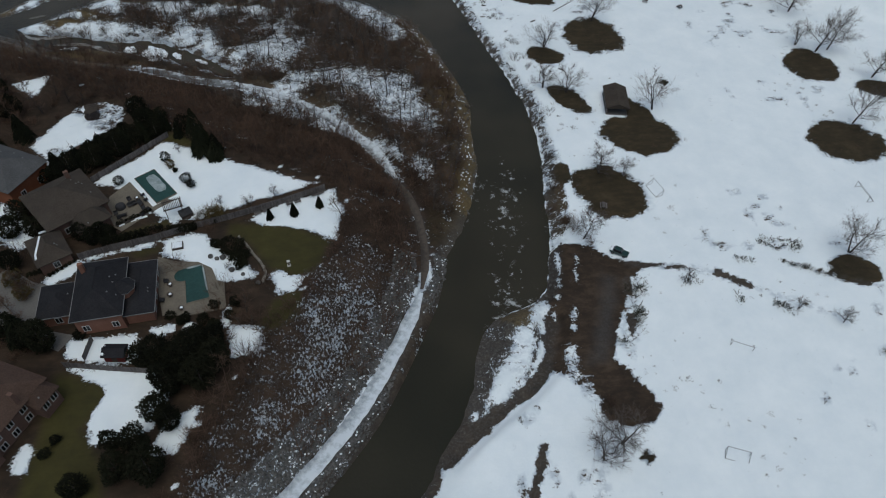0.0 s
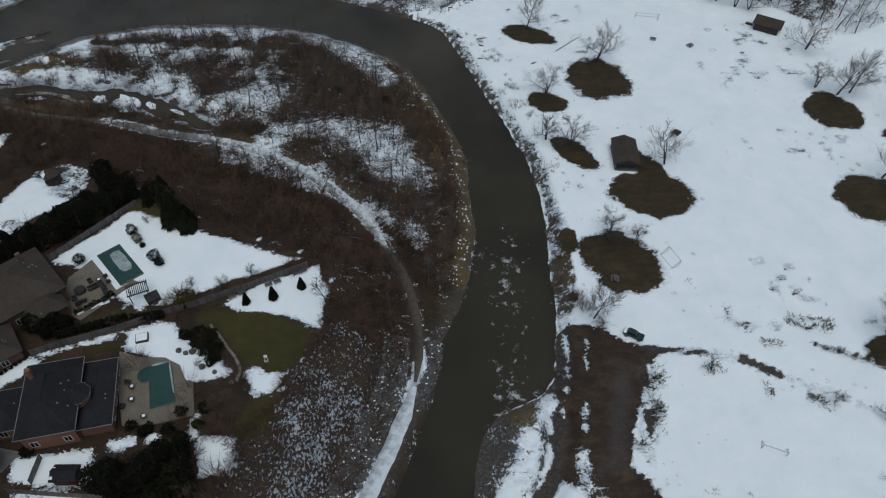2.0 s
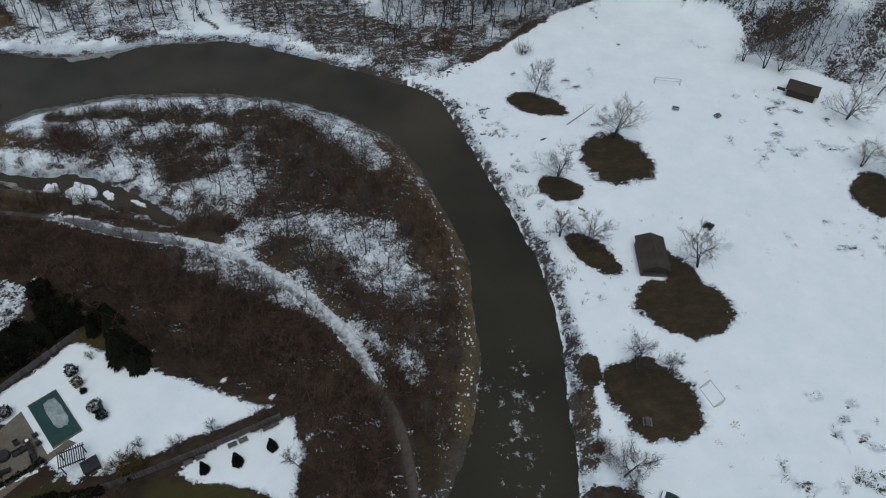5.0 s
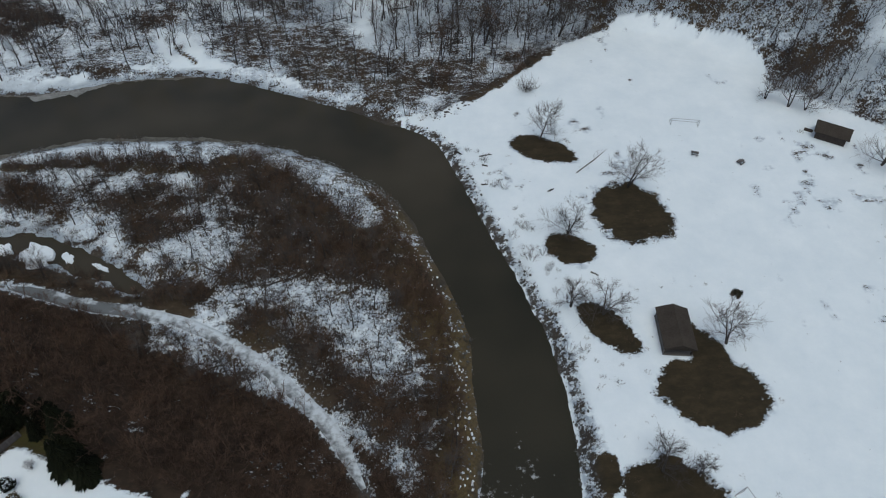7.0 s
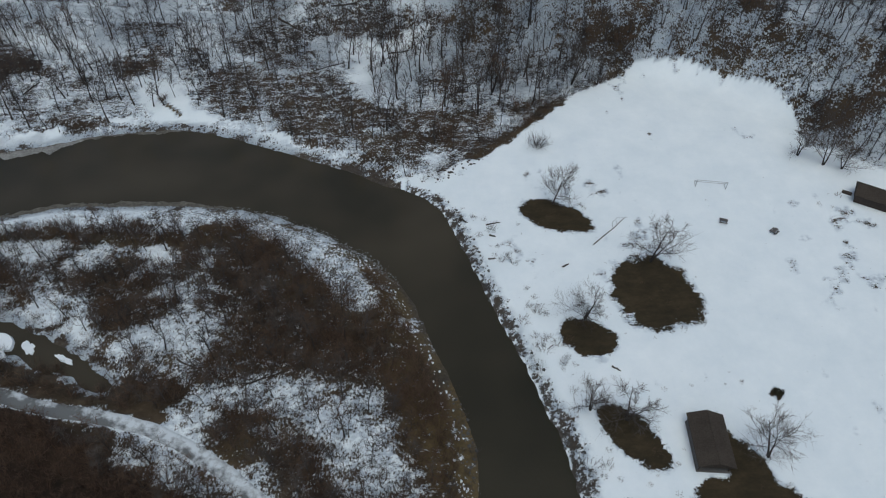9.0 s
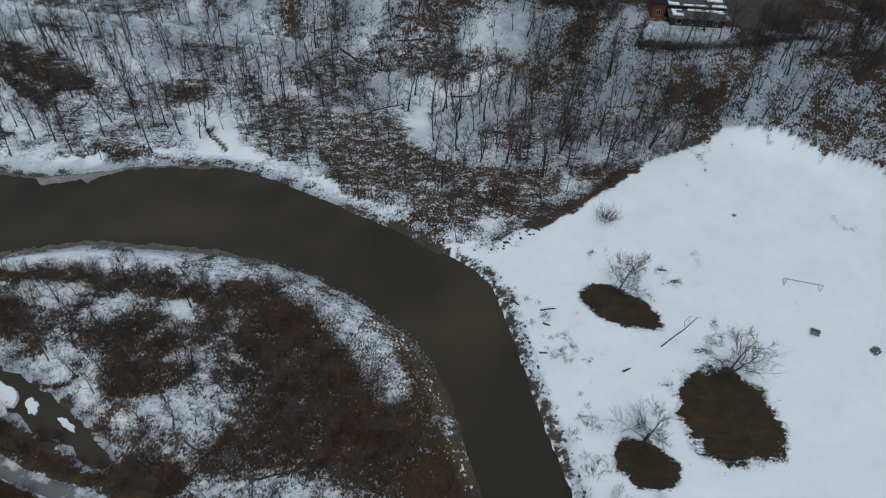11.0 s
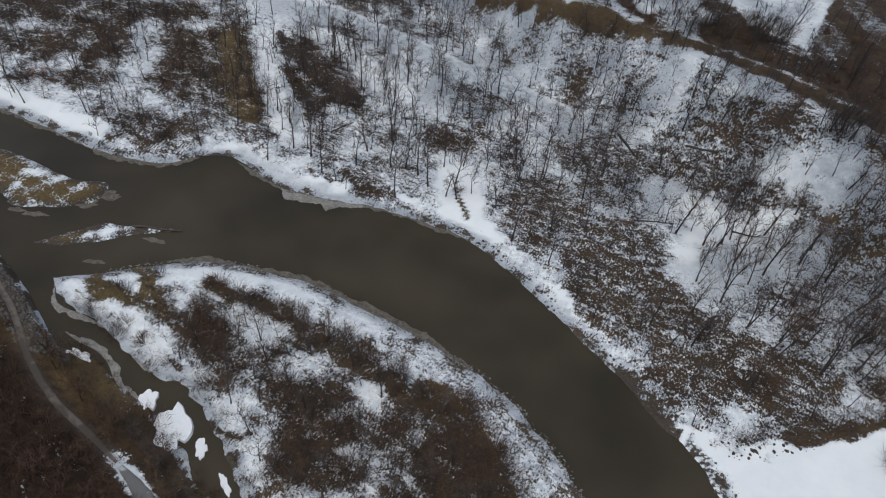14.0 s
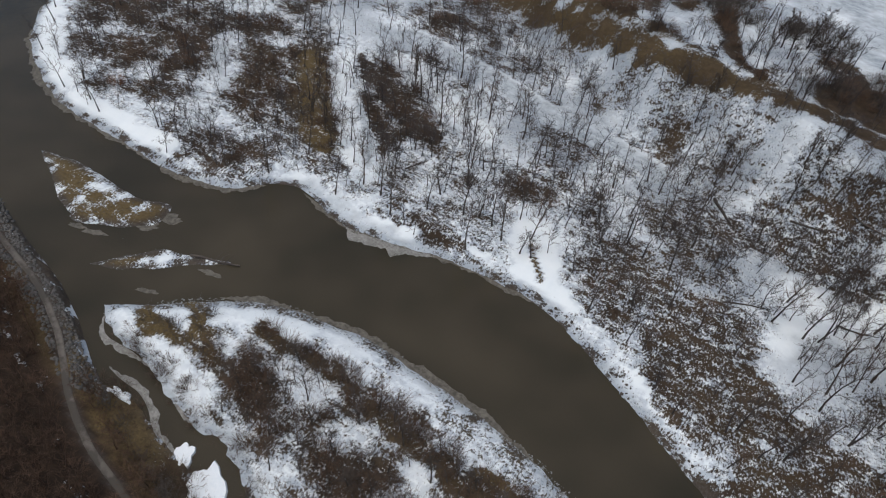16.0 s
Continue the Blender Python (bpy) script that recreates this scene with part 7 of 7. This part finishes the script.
for x, y, l, t, a in ((19.4, 208.6, 2.4, 0.28, -50), (26.0, 207.0, 3.4, 0.18, 12), (25.4, 203.0, 1.5, 0.25, -20), (52, 203, 12, 0.14, 42), (24.4, 196, 1.6, 0.2, 0), (40, 193, 1.8, 0.22, 30), (44.4, 166.2, 1.8, 0.2, -40)):
    log(x, y, l, t, a, "dark fallen log lying in the snow")
for x, y, l, t, a in ((-27.5, 301.5, 11, 0.42, -45), (-6, 304, 16, 0.3, 14), (3, 305, 12, 0.25, -20), (-14, 276, 10, 0.22, 28), (8, 284, 9, 0.22, 15), (-60, 290, 7, 0.2, -60), (24, 262, 8, 0.2, 40), (-46, 246.4, 5, 0.2, 65), (-96, 268, 7, 0.22, 70), (-22, 168, 7, 0.2, 15), (-48, 186, 8, 0.2, 25), (-36, 172, 6, 0.2, -30)):
    log(x, y, l, t, a, "fallen tree trunk on the snowy wooded bank")
log(-111.5, 216.2, 11, 0.3, 22, "bleached driftwood log on the gravel bar", lift=0.1)


# ---------------------------------------------------------------- ice, stones, tufts
def ice_floe(x, y, rx, ry, turn, seed, mat=SNOW, high=0.1, label="snow covered slab of ice in the creek"):
    r = np.random.default_rng(seed)
    n = 22
    k = 1 + 0.22 * np.sin(np.arange(n) * 2 * math.pi / n * 2 + seed) + 0.16 * np.sin(np.arange(n) * 2 * math.pi / n * 5 + 2 * seed) + r.normal(0, 0.10, n)
    bm = bmesh.new()
    z = max(ground_at(x, y), float(water_level(y)))
    ring = [(rx * k[i] * math.cos(6.2832 * i / n), ry * k[i] * math.sin(6.2832 * i / n)) for i in range(n)]
    top, low = [bm.verts.new((a * 0.93, b * 0.93, high)) for a, b in ring], [bm.verts.new((a, b, -0.12)) for a, b in ring]
    bm.faces.new(top)
    for i in range(n):
        bm.faces.new((low[i], low[(i + 1) % n], top[(i + 1) % n], top[i]))
    me = bpy.data.meshes.new("ice_floe")
    bm.to_mesh(me)
    bm.free()
    me.materials.append(mat)
    o = new("ice_floe", me)
    o.matrix_basis = pose(x, y, z, 0, 0, turn)
    tagged(o, label, "ice", "ice slabs of the river")


for i, q in enumerate(((-75.3, 180.3, 5.2, 3.1, -38), (-82.8, 182.6, 2.5, 1.4, -52), (-68.6, 179.8, 2.1, 1.0, -62), (-100.5, 183.6, 2.3, 1.3, -5), (-61, 176.6, 2.0, 0.7, -30))):
    ice_floe(*q, 400 + i, high=0.5 if i < 2 else 0.16)


def stone_shape(seed):
    r = np.random.default_rng(seed)
    v = np.array([(1, 0, 0), (-1, 0, 0), (0, 1, 0), (0, -1, 0), (0, 0, 0.8), (0.6, 0.6, 0.35), (-0.6, 0.6, 0.35), (-0.6, -0.6, 0.35), (0.6, -0.6, 0.35)], float)
    v = v * r.uniform(0.75, 1.2, v.shape) * (0.62, 0.45, 0.5)
    f = [(0, 5, 4, 8), (2, 6, 4, 5), (1, 7, 4, 6), (3, 8, 4, 7), (0, 2, 5), (2, 1, 6), (1, 3, 7), (3, 0, 8)]
    return v, f


STONES = [stone_shape(500 + i) for i in range(8)]
places = scatter(3000, (-40, 8, 30, 98), lambda x, y: (gap_to(x, y, ROAD) > 2.0) & (gap_to(x, y, ROAD) < 6.8) & (signed(x, y, RIVER) > -1.2) & (signed(x, y, PLATEAU) > 6), 0.42, 31)
joined("riprap_stones", STONES, places, ROCK, "grey riprap stones on both sides of the river road", "rocks", 32, 0.4, 1.0)
STONE_SNOW = [(v * (0.8, 0.8, 0.55) + (0.05, 0, 0.27), f) for v, f in STONES]
joined("snow_on_stones", STONE_SNOW, places[::3], SNOW, "snow caps on the riprap stones", "snow", 33, 0.3, 0.6)
places = scatter(300, (8, 40, 84, 222), lambda x, y: (np.abs(signed(x, y, RIVER) - 1.3) < 1.4) & (x > 12), 0.8, 34)
joined("bank_boulders", STONES, places, ROCK, "dark boulders along the field side of the river", "rocks", 35, 0.25, 0.85)
places = scatter(120, (-175, -100, 195, 226), lambda x, y: np.min([signed(x, y, i) for i in ISLANDS], axis=0) < 0.5, 0.8, 36)
joined("bar_stones", STONES, places, ROCK, "cobbles on the gravel bars in the river", "rocks", 37, 0.15, 0.5)
places = scatter(190, (-60, 60, 222, 262), lambda x, y: ((np.abs(signed(x, y, RIVER) - 1.0) < 1.2) | (gap_to(x, y, spline([(12, 222), (35, 240)], 2)) < 2.2)) & (lump(x, y, 9) > 0.5) & (x < 30), 0.5, 38)
joined("edge_boulders", STONES, places, BARK, "dark stones and roots along the bank and the edge of the field", "rocks", 39, 0.15, 0.9)
TUFTS = [shrub(600 + i, 0.25 + 0.09 * i, 0.5 + 0.2 * i, 5 + 3 * i) for i in range(6)]
places = scatter(330, (30, 140, 40, 215), lambda x, y: inside(x, y, OPEN_FIELD) & ((lump(x, y, 22) > 0.57) | (np.min([np.hypot((x - c[0]) / c[2], (y - c[1]) / c[3]) for c in PATCHES[:10]], axis=0) < 1.35)) & (signed(x, y, RIVER) > 6), 1.4, 40)
joined("weed_tufts", TUFTS, places, RED_TWIGS, "dry brown weeds sticking out of the snow", "weeds", 41, 0.3, 1.1)
places = scatter(85, (10, 42, 84, 222), lambda x, y: (np.abs(signed(x, y, RIVER) - 4.5) < 4) & (x > 12) & (lump(x, y, 12) > 0.45), 1.4, 42)
joined("bank_thicket", SHRUBS, places, TWIGS, "low leafless bushes on the field bank", "scrub", 43, 0.25, 1.1)

# hedge under the far house
places = [(float(x), float(y)) for x, y in spline([(54, 290.6), (61, 288.6), (67, 287.4), (78, 286), (91, 289), (102, 291)], 11)]
joined("hillside_hedge", BUSHES, places, TWIGS, "dark leafless hedge below the terraces of the far house", "hedge", 82, 0.6, 0.85)

# brown scrub between the gardens
HOUSES = ((-61.7, 81.2, 13), (-75.9, 107.3, 11), (-91.6, 117, 10), (-75.9, 94.6, 6.5), (-74.8, 58.6, 11), (-65, 104, 8), (-48, 82, 8), (-60, 118, 7), (-71, 118, 6))


def between_gardens(x, y):
    ok = (signed(x, y, PLATEAU) < 0.5) & (y > 36)
    for poly in BIG_YARDS + FRONT_YARDS + SMALL_YARDS + LAWNS:
        ok &= signed(x, y, np.array(poly, float)) > 1.0
    for cx, cy, r in HOUSES:
        ok &= np.hypot(x - cx, y - cy) > r
    return ok


places = scatter(240, (-125, -14, 36, 170), between_gardens, 2.7, 83)
joined("garden_scrub", BUSHES, places, SLOPE_TWIGS, "dark brown leafless scrub between the gardens", "scrub", 84, 0.5, 1.05)

# evergreen hedge between the yards
for i in range(17):
    f = i / 16
    x, y = -84 + 21 * f + 0.5 * math.sin(i * 2.1), 117.5 + 22 * f - 2.5 * math.sin(f * 9)
    evergreen(x, y, 3.6 + 0.9 * math.sin(i * 1.3), 1.7 + 0.3 * math.cos(i * 2.7), "broad", 600 + i, "dark evergreen in a tall hedge between snowy yards", "tall yard hedge", mat=HEDGE)
for i, (x, y, h, w) in enumerate(((-53.5, 133.5, 8.5, 2.6), (-50.5, 128.5, 7.5, 2.4), (-47.6, 126.6, 6.0, 2.2))):
    evergreen(x, y, h, w, "spruce", 640 + i, "dark spruce in a clump at the corner of the yard", "spruces of the yard")

places = scatter(110, (10, 82, 222, 276), lambda x, y: (gap_to(x, y, spline([(12, 222), (35, 241), (52, 257), (77, 273)], 3)) < 3.2) & ~inside(x, y, OPEN_FIELD), 1.5, 91)
joined("edge_brush", SHRUBS, places, TWIGS, "dark leafless brush along the edge of the field", "scrub", 92, 0.5, 1.2)

# riverside road
GREY_SLUSH = lane_material("grey_slush_in_wheel_tracks", (0.13, 0.135, 0.14), (0.58, 0.62, 0.66), 1.2)
SLUSHY = lane_material("slushy_packed_snow", (0.26, 0.29, 0.32), (0.56, 0.60, 0.645), 1.2)
DIRT = lane_material("wet_dirt_track", (0.026, 0.020, 0.015), (0.066, 0.051, 0.040), 0.9)
PALE_DIRT = lane_material("pale_dirt_track", (0.055, 0.047, 0.040), (0.12, 0.106, 0.092), 0.9)
fine_road = spline(ROAD, 3)
lane("road_1", fine_road[(fine_road[:, 1] < 87.5) & (fine_road[:, 1] > 24)], 1.45, SLUSHY, "snow covered gravel road between riprap stones")
lane("road_2", fine_road[(fine_road[:, 1] >= 87.5) & (fine_road[:, 1] < 122)], 0.9, DIRT, "brown dirt road along the river")
lane("road_3", fine_road[(fine_road[:, 1] >= 122) & (fine_road[:, 0] > -77)], 1.35, GREY_SLUSH, "slushy snow covered lane through scrub")
lane("road_4", fine_road[(fine_road[:, 1] >= 122) & (fine_road[:, 0] <= -77)], 0.6, PALE_DIRT, "narrow grey dirt road at the foot of the slope")

# dark evergreens round the pool garden
for i, (x, y, h, w) in enumerate(((-46, 62.5, 7, 3.2), (-40.5, 63, 7.5, 3.2), (-39.5, 71.5, 5, 2.2), (-42.4, 76.7, 2.0, 1.2), (-46.8, 76.6, 1.5, 0.9), (-37.6, 77.4, 2.0, 1.0), (-42.6, 72.6, 4, 1.9), (-47, 57, 5.5, 2.6), (-52, 68, 5, 2.2), (-73, 72.5, 6, 2.6), (-78, 75, 6, 2.6), (-71, 101.8, 4.5, 1.9), (-68.5, 98, 4.5, 1.8), (-65.5, 99.5, 3.6, 1.6), (-81, 101, 5, 2.2), (-83, 92, 4.5, 2.2), (-86, 106, 5, 2.2))):
    evergreen(x, y, h, w, "broad", 700 + i, "very dark evergreen by the pool garden", "evergreens of the pool garden", mat=HEDGE)


# gazebo and bench of the upper yard
def gazebo(x, y):
    g = thing("gazebo", x, y, ground_at(x, y), 20, "small octagonal garden gazebo with a brown shingle roof", "gazebo")
    ring = [(math.cos(math.radians(45 * i)), math.sin(math.radians(45 * i))) for i in range(8)]
    bm = bmesh.new()
    top = bm.verts.new((0, 0, 3.5))
    low, under = [bm.verts.new((2.1 * a, 2.1 * b, 2.35)) for a, b in ring], [bm.verts.new((2.1 * a, 2.1 * b, 2.22)) for a, b in ring]
    bm.faces.new(under[::-1])
    for i in range(8):
        bm.faces.new((low[i], low[(i + 1) % 8], top))
        bm.faces.new((under[i], under[(i + 1) % 8], low[(i + 1) % 8], low[i]))
    part("roof", bm, BROWN_ROOF, g)
    bm = bmesh.new()
    floor = [bm.verts.new((1.9 * a, 1.9 * b, z)) for z in (-0.2, 0.2) for a, b in ring]
    bm.faces.new(floor[8:])
    for i in range(8):
        bm.faces.new((floor[i], floor[(i + 1) % 8], floor[8 + (i + 1) % 8], floor[8 + i]))
    part("floor", bm, DARK_WOOD, g)
    for a, b in ring:
        part("post", boxed(1.75 * a - 0.06, 1.75 * a + 0.06, 1.75 * b - 0.06, 1.75 * b + 0.06, 0.2, 2.23), DARK_WOOD, g)
    part("finial", boxed(-0.08, 0.08, -0.08, 0.08, 3.45, 3.75, bevel=0.03), DARK_WOOD, g)
    bm = bmesh.new()
    a, b, c = ring[3], ring[4], ring[5]
    pts = [(2.0 * a[0], 2.0 * a[1], 2.46), (2.0 * b[0], 2.0 * b[1], 2.46), (2.0 * c[0], 2.0 * c[1], 2.46), (1.2 * c[0], 1.2 * c[1], 2.93), (1.1 * b[0], 1.1 * b[1], 2.98), (1.3 * a[0], 1.3 * a[1], 2.88)]
    bm.faces.new([bm.verts.new(p) for p in pts])
    bmesh.ops.solidify(bm, geom=bm.faces[:], thickness=0.08)
    part("roof_snow", bm, SNOW, g, "patch of melting snow")


gazebo(-80.5, 141.6)


def garden_bench(x, y, turn):
    g = thing("garden_bench", x, y, ground_at(x, y), turn, "low grey garden bench standing in the snow", "bench", "benches by the fence")
    for k in range(3):
        part("slat", boxed(-0.75, 0.75, -0.27 + 0.19 * k, -0.11 + 0.19 * k, 0.40, 0.45), FENCE_WOOD, g)
    for a in (-0.62, 0.56):
        for b in (-0.24, 0.2):
            part("leg", boxed(a, a + 0.07, b, b + 0.07, -0.05, 0.397), DARK_WOOD, g)
    part("backrest", boxed(-0.75, 0.75, 0.3, 0.35, 0.42, 0.9, bevel=0.02), FENCE_WOOD, g)


for x, y, turn in ((-33.6, 106.0, 25), (-35.4, 105.2, 20), (-28.6, 107.9, 22), (-26.9, 108.6, 25), (-23.2, 110.6, 24), (-21.9, 111.2, 28)):
    garden_bench(x, y, turn)
p = thing("garden_pillar", -27.4, 90.2, ground_at(-27.4, 90.2), 10, "pale stone garden pillar on the lawn", "pillar")
part("base", boxed(-0.35, 0.35, -0.35, 0.35, -0.1, 0.25, bevel=0.04), TRIM, p)
part("shaft", boxed(-0.2, 0.2, -0.2, 0.2, 0.253, 1.3, bevel=0.05), PAVING, p)
part("cap", boxed(-0.32, 0.32, -0.32, 0.32, 1.303, 1.45, bevel=0.05), TRIM, p)
w = thing("retaining_wall", -65.5, 103.1, 5.0, 26.6, "low grey stone wall with snow at the edge of the patio", "wall")
for k in range(10):
    part("stone", boxed(0.78 * k, 0.78 * k + 0.75, -0.2, 0.2, -0.1, 0.5 + 0.04 * math.sin(3 * k), bevel=0.04), GREY_PAVING, w)
for k in (1, 4, 6, 7):
    part("snow_cap", boxed(0.78 * k, 0.78 * k + 1.2, -0.75, -0.22, -0.05, 0.22, bevel=0.08), SNOW, w, "drift of snow against the wall")

# stones along the dirt road
places = scatter(800, (-175, -100, 176, 205), lambda x, y: (gap_to(x, y, ROAD) > 0.9) & (signed(x, y, RIVER) > -1.0) & (signed(x, y, RIVER) < 4.0) & (gap_to(x, y, ROAD) < 5.5), 0.5, 95)
joined("road_riprap", STONES, places, ROCK, "grey stones between the dirt road and the water", "rocks", 96, 0.4, 1.1)

# broken ice along the cold shores
FLAKES = [(v * (1.0, 1.0, 0.22), f) for v, f in STONES]
places = scatter(1700, (-112, 6, 186, 226), lambda x, y: (np.abs(shore(x, y) + 0.1) < 0.9) & (gap_to(x, y, NORTH_SHORE) < 4) & (x < 4), 0.28, 97)
SLUSH_ICE = plain("dirty_shore_ice", (0.075, 0.075, 0.072), (0.25, 0.26, 0.26), 0.8, 0.6)
joined("shore_ice", FLAKES, [(x, y) for x, y in places if ground_at(x, y) > water_level(y) - 0.4], SLUSH_ICE, "broken grey ice along the water's edge", "ice", 98, 0.15, 0.6, True)


def ice_band(name, line, inner, outer, seed, mat, label, high=0.05):
    """A ragged sheet of slush along a shore, between two distances to the line's right."""
    pts = spline(line, max(2, int(np.hypot(*(np.diff(np.array(line, float), axis=0)).T).mean() / 0.45)))
    r = np.random.default_rng(seed)
    verts, faces, rows = [], [], 6
    for i, p in enumerate(pts):
        d = pts[min(i + 1, len(pts) - 1)] - pts[max(i - 1, 0)]
        d = d / np.linalg.norm(d)
        ends = min(1.0, 0.1 + 0.06 * min(i, len(pts) - 1 - i))
        far = inner + (outer - inner) * ends * (0.9 * lump(p[0], p[1], 7.0, 2) + 0.9 * lump(p[0] + 40, p[1], 1.6, 2) - 0.1) + r.normal(0, 0.1)
        for k in range(rows):
            w = inner + (far - inner) * k / (rows - 1)
            x, y = p[0] + d[1] * w, p[1] - d[0] * w
            verts.append((x, y, float(water_level(y)) + (high * r.uniform(0.5, 1.2) if k < rows - 1 else -0.05)))
        if i:
            for k in range(rows - 1):
                faces.append((i * rows + k - rows, i * rows + k - rows + 1, i * rows + k + 1, i * rows + k))
    ob = new(name, mesh_of(name, verts, faces, mat))
    return tagged(ob, label, "ice", "shore ice")


FRAZIL = plain("grey_brown_frazil_ice", (0.026, 0.022, 0.016), (0.17, 0.155, 0.13), 0.7, 0.6, big=1.5)
PALE_ICE = plain("pale_shore_ice", (0.08, 0.075, 0.065), (0.32, 0.315, 0.30), 0.5, 0.55, big=2.4)
ice_band("shore_ice_sheet", [(-104, 211), (-94, 216), (-85, 219), (-74, 221), (-63, 221), (-44, 220), (-33, 218)][::-1], -1.2, 0.8, 1, FRAZIL, "grey brown slush ice along the snowy point")
ice_band("shore_ice_sheet", [(-107, 186.6), (-103, 186.2), (-98.6, 186.3), (-94.3, 185), (-89.6, 182.2), (-85, 181.6), (-80.5, 181)][::-1], -0.3, 1.7, 2, PALE_ICE, "pale ice rim along the creek")
ice_band("shore_ice_sheet", [(-118, 193.5), (-113.5, 190.4), (-106, 190.8), (-99, 190.3)], -0.3, 1.2, 3, PALE_ICE, "pale ice rim along the snowy point")
ice_band("shore_ice_sheet", [(-93, 188.4), (-88, 187.6), (-82, 187.8)], -0.4, 1.6, 4, PALE_ICE, "pale ice shelf in the creek")
ice_band("shore_ice_sheet", [(-112, 243.6), (-104, 242.6), (-98, 242), (-90, 243), (-77, 247), (-64, 249), (-50, 248.8)], -0.8, 1.2, 5, FRAZIL, "thin grey ice along the far bank")
ice_band("shore_ice_sheet", [(-222, 249), (-212, 241), (-196, 233.6), (-180, 230), (-160, 229.8), (-142, 230), (-128, 233.5), (-120, 240)], -1.0, 1.6, 6, FRAZIL, "grey slush ice along the far bank")
ice_band("shore_ice_sheet", [(-98, 242), (-92, 242.2), (-85, 244.4), (-76, 246.8)], -0.4, 4.6, 7, PALE_ICE, "thin pale ice sheet at the far bank")
places = scatter(170, (-40, 18, 112, 216), lambda x, y: (np.abs(shore(x, y) - 2.8) < 2.8 * lump(x + 3, y, 3)) & ((gap_to(x, y, EAST_SHORE) < 6) | (x > -14)) & (x < 17) & (lump(x, y, 8) > 0.36), 0.5, 113)
joined("snow_clumps", FLAKES, places, SNOW, "small clumps of snow in dry grass at the water's edge", "snow", 114, 0.25, 0.85)
# dark tufts standing out of the snow beside the track
places = []
r = np.random.default_rng(111)
for line, count, wide in (([(76.8, 97.2), (80.5, 95.6), (85.2, 95), (85.3, 96.4), (80.2, 97.7), (76.8, 97.2)], 46, 0.35), ([(79.7, 91.2), (85.2, 88.8), (90.9, 86.3)], 40, 0.3), ([(48, 89.5), (47.4, 85.1), (45.4, 85.8)], 22, 0.8),
                          ([(45.8, 81), (45.2, 79), (44.7, 77.4)], 26, 0.5), ([(40.1, 72.8), (42, 72)], 10, 0.4), ([(74.6, 80), (78, 77.5)], 16, 0.5), ([(67.5, 81.8), (67.8, 80.2)], 7, 0.3), ([(70, 92.8), (74.2, 91.1)], 10, 0.5), ([(57.6, 86.6), (58.6, 86)], 8, 0.3)):
    for p in spline(line, 40)[r.integers(0, 40 * (len(line) - 1), count)]:
        places.append((float(p[0] + r.normal(0, wide)), float(p[1] + r.normal(0, wide))))
joined("field_tufts", TUFTS, places, OLIVE, "dark olive weed tufts standing out of the snow", "grass", 112, 0.9, 1.9)
for i, q in enumerate(((-129, 219, 3.4, 1.5, 30), (-130.5, 214.5, 2.8, 1.2, 35), (-142, 205.4, 2.2, 0.7, 10), (-137.6, 206.4, 2.6, 0.9, 20), (-116, 202.4, 2.0, 0.7, 25), (-109.8, 213.4, 2.6, 0.8, 20))):
    ice_floe(*q, 450 + i, FRAZIL, 0.04, "thin brown slush drifting beside the gravel bar")
# stone border and bed between the pool and the lawn
border = spline([(-38.6, 98.5), (-36.5, 95.8), (-34.9, 93.4), (-33.2, 91.1), (-32, 88.4), (-32.3, 86.3)], 6)
w = thing("garden_wall", -35, 93.5, 0, 0, "low curved border of pale garden stones", "wall")
w.matrix_basis = pose(0, 0, 0)
bm = boxed(-0.32, 0.32, -0.24, 0.24, -0.1, 0.34, bevel=0.07)
block_mesh = bpy.data.meshes.new("stone")
bm.to_mesh(block_mesh)
bm.free()
block_mesh.materials.append(plain("pale_garden_stone", (0.10, 0.09, 0.075), (0.24, 0.22, 0.19), 0.3, 0.9, vary=0.4))
for i, (x, y) in enumerate(border):
    o = part("stone", block_mesh, None, w)
    o.matrix_basis = pose(float(x), float(y), ground_at(x, y), 0, 0, 118 + 25 * math.sin(i * 2.3)) @ Matrix.Diagonal((1 + 0.2 * math.sin(i * 1.9), 1, 1 + 0.25 * math.cos(i * 2.7), 1))
for i, (x, y, h, r) in enumerate(((-43, 96.4, 1.5, 1.3), (-40.6, 96.8, 1.7, 1.6), (-38.2, 95.9, 1.8, 1.7), (-39.6, 94, 1.6, 1.5), (-36.9, 93, 1.7, 1.5), (-36.9, 91, 1.4, 1.2))):
    b = thing("garden_shrub", x, y, ground_at(x, y), 50.0 * i, "dark spreading shrub in a stone edged bed", "shrub", "garden shrubs")
    part("foliage", mesh_of("foliage", *leafy(760 + i, r, r * 0.9, h, int(260 + 150 * r * r), 0.17), HEDGE), None, b)
    part("stem", trunk_mesh(h * 0.6, 0.06), None, b)
for i, (x, y, r) in enumerate(((-45.8, 106.3, 1.9), (-43.6, 105.5, 1.7), (-47, 104.8, 1.5))):
    v, f = shrub(780 + i, 2.0, 2.2 * r, 120)
    b = new("bush", mesh_of("bush", v, f, GOLD_HEDGE))
    b.matrix_basis = pose(x, y, ground_at(x, y), 0, 0, 80 * i)
    tagged(b, "wide brown leafless bush by the fence", "bush", "brown bushes by the fence")

b = thing("field_bush", 73, 159, ground_at(73, 159), 0, "low dark green bush alone in the snowy field", "bush")
part("foliage", mesh_of("foliage", *leafy(790, 1.0, 0.8, 0.7, 320, 0.13), OLIVE), None, b)
part("stem", trunk_mesh(0.5, 0.05), None, b)
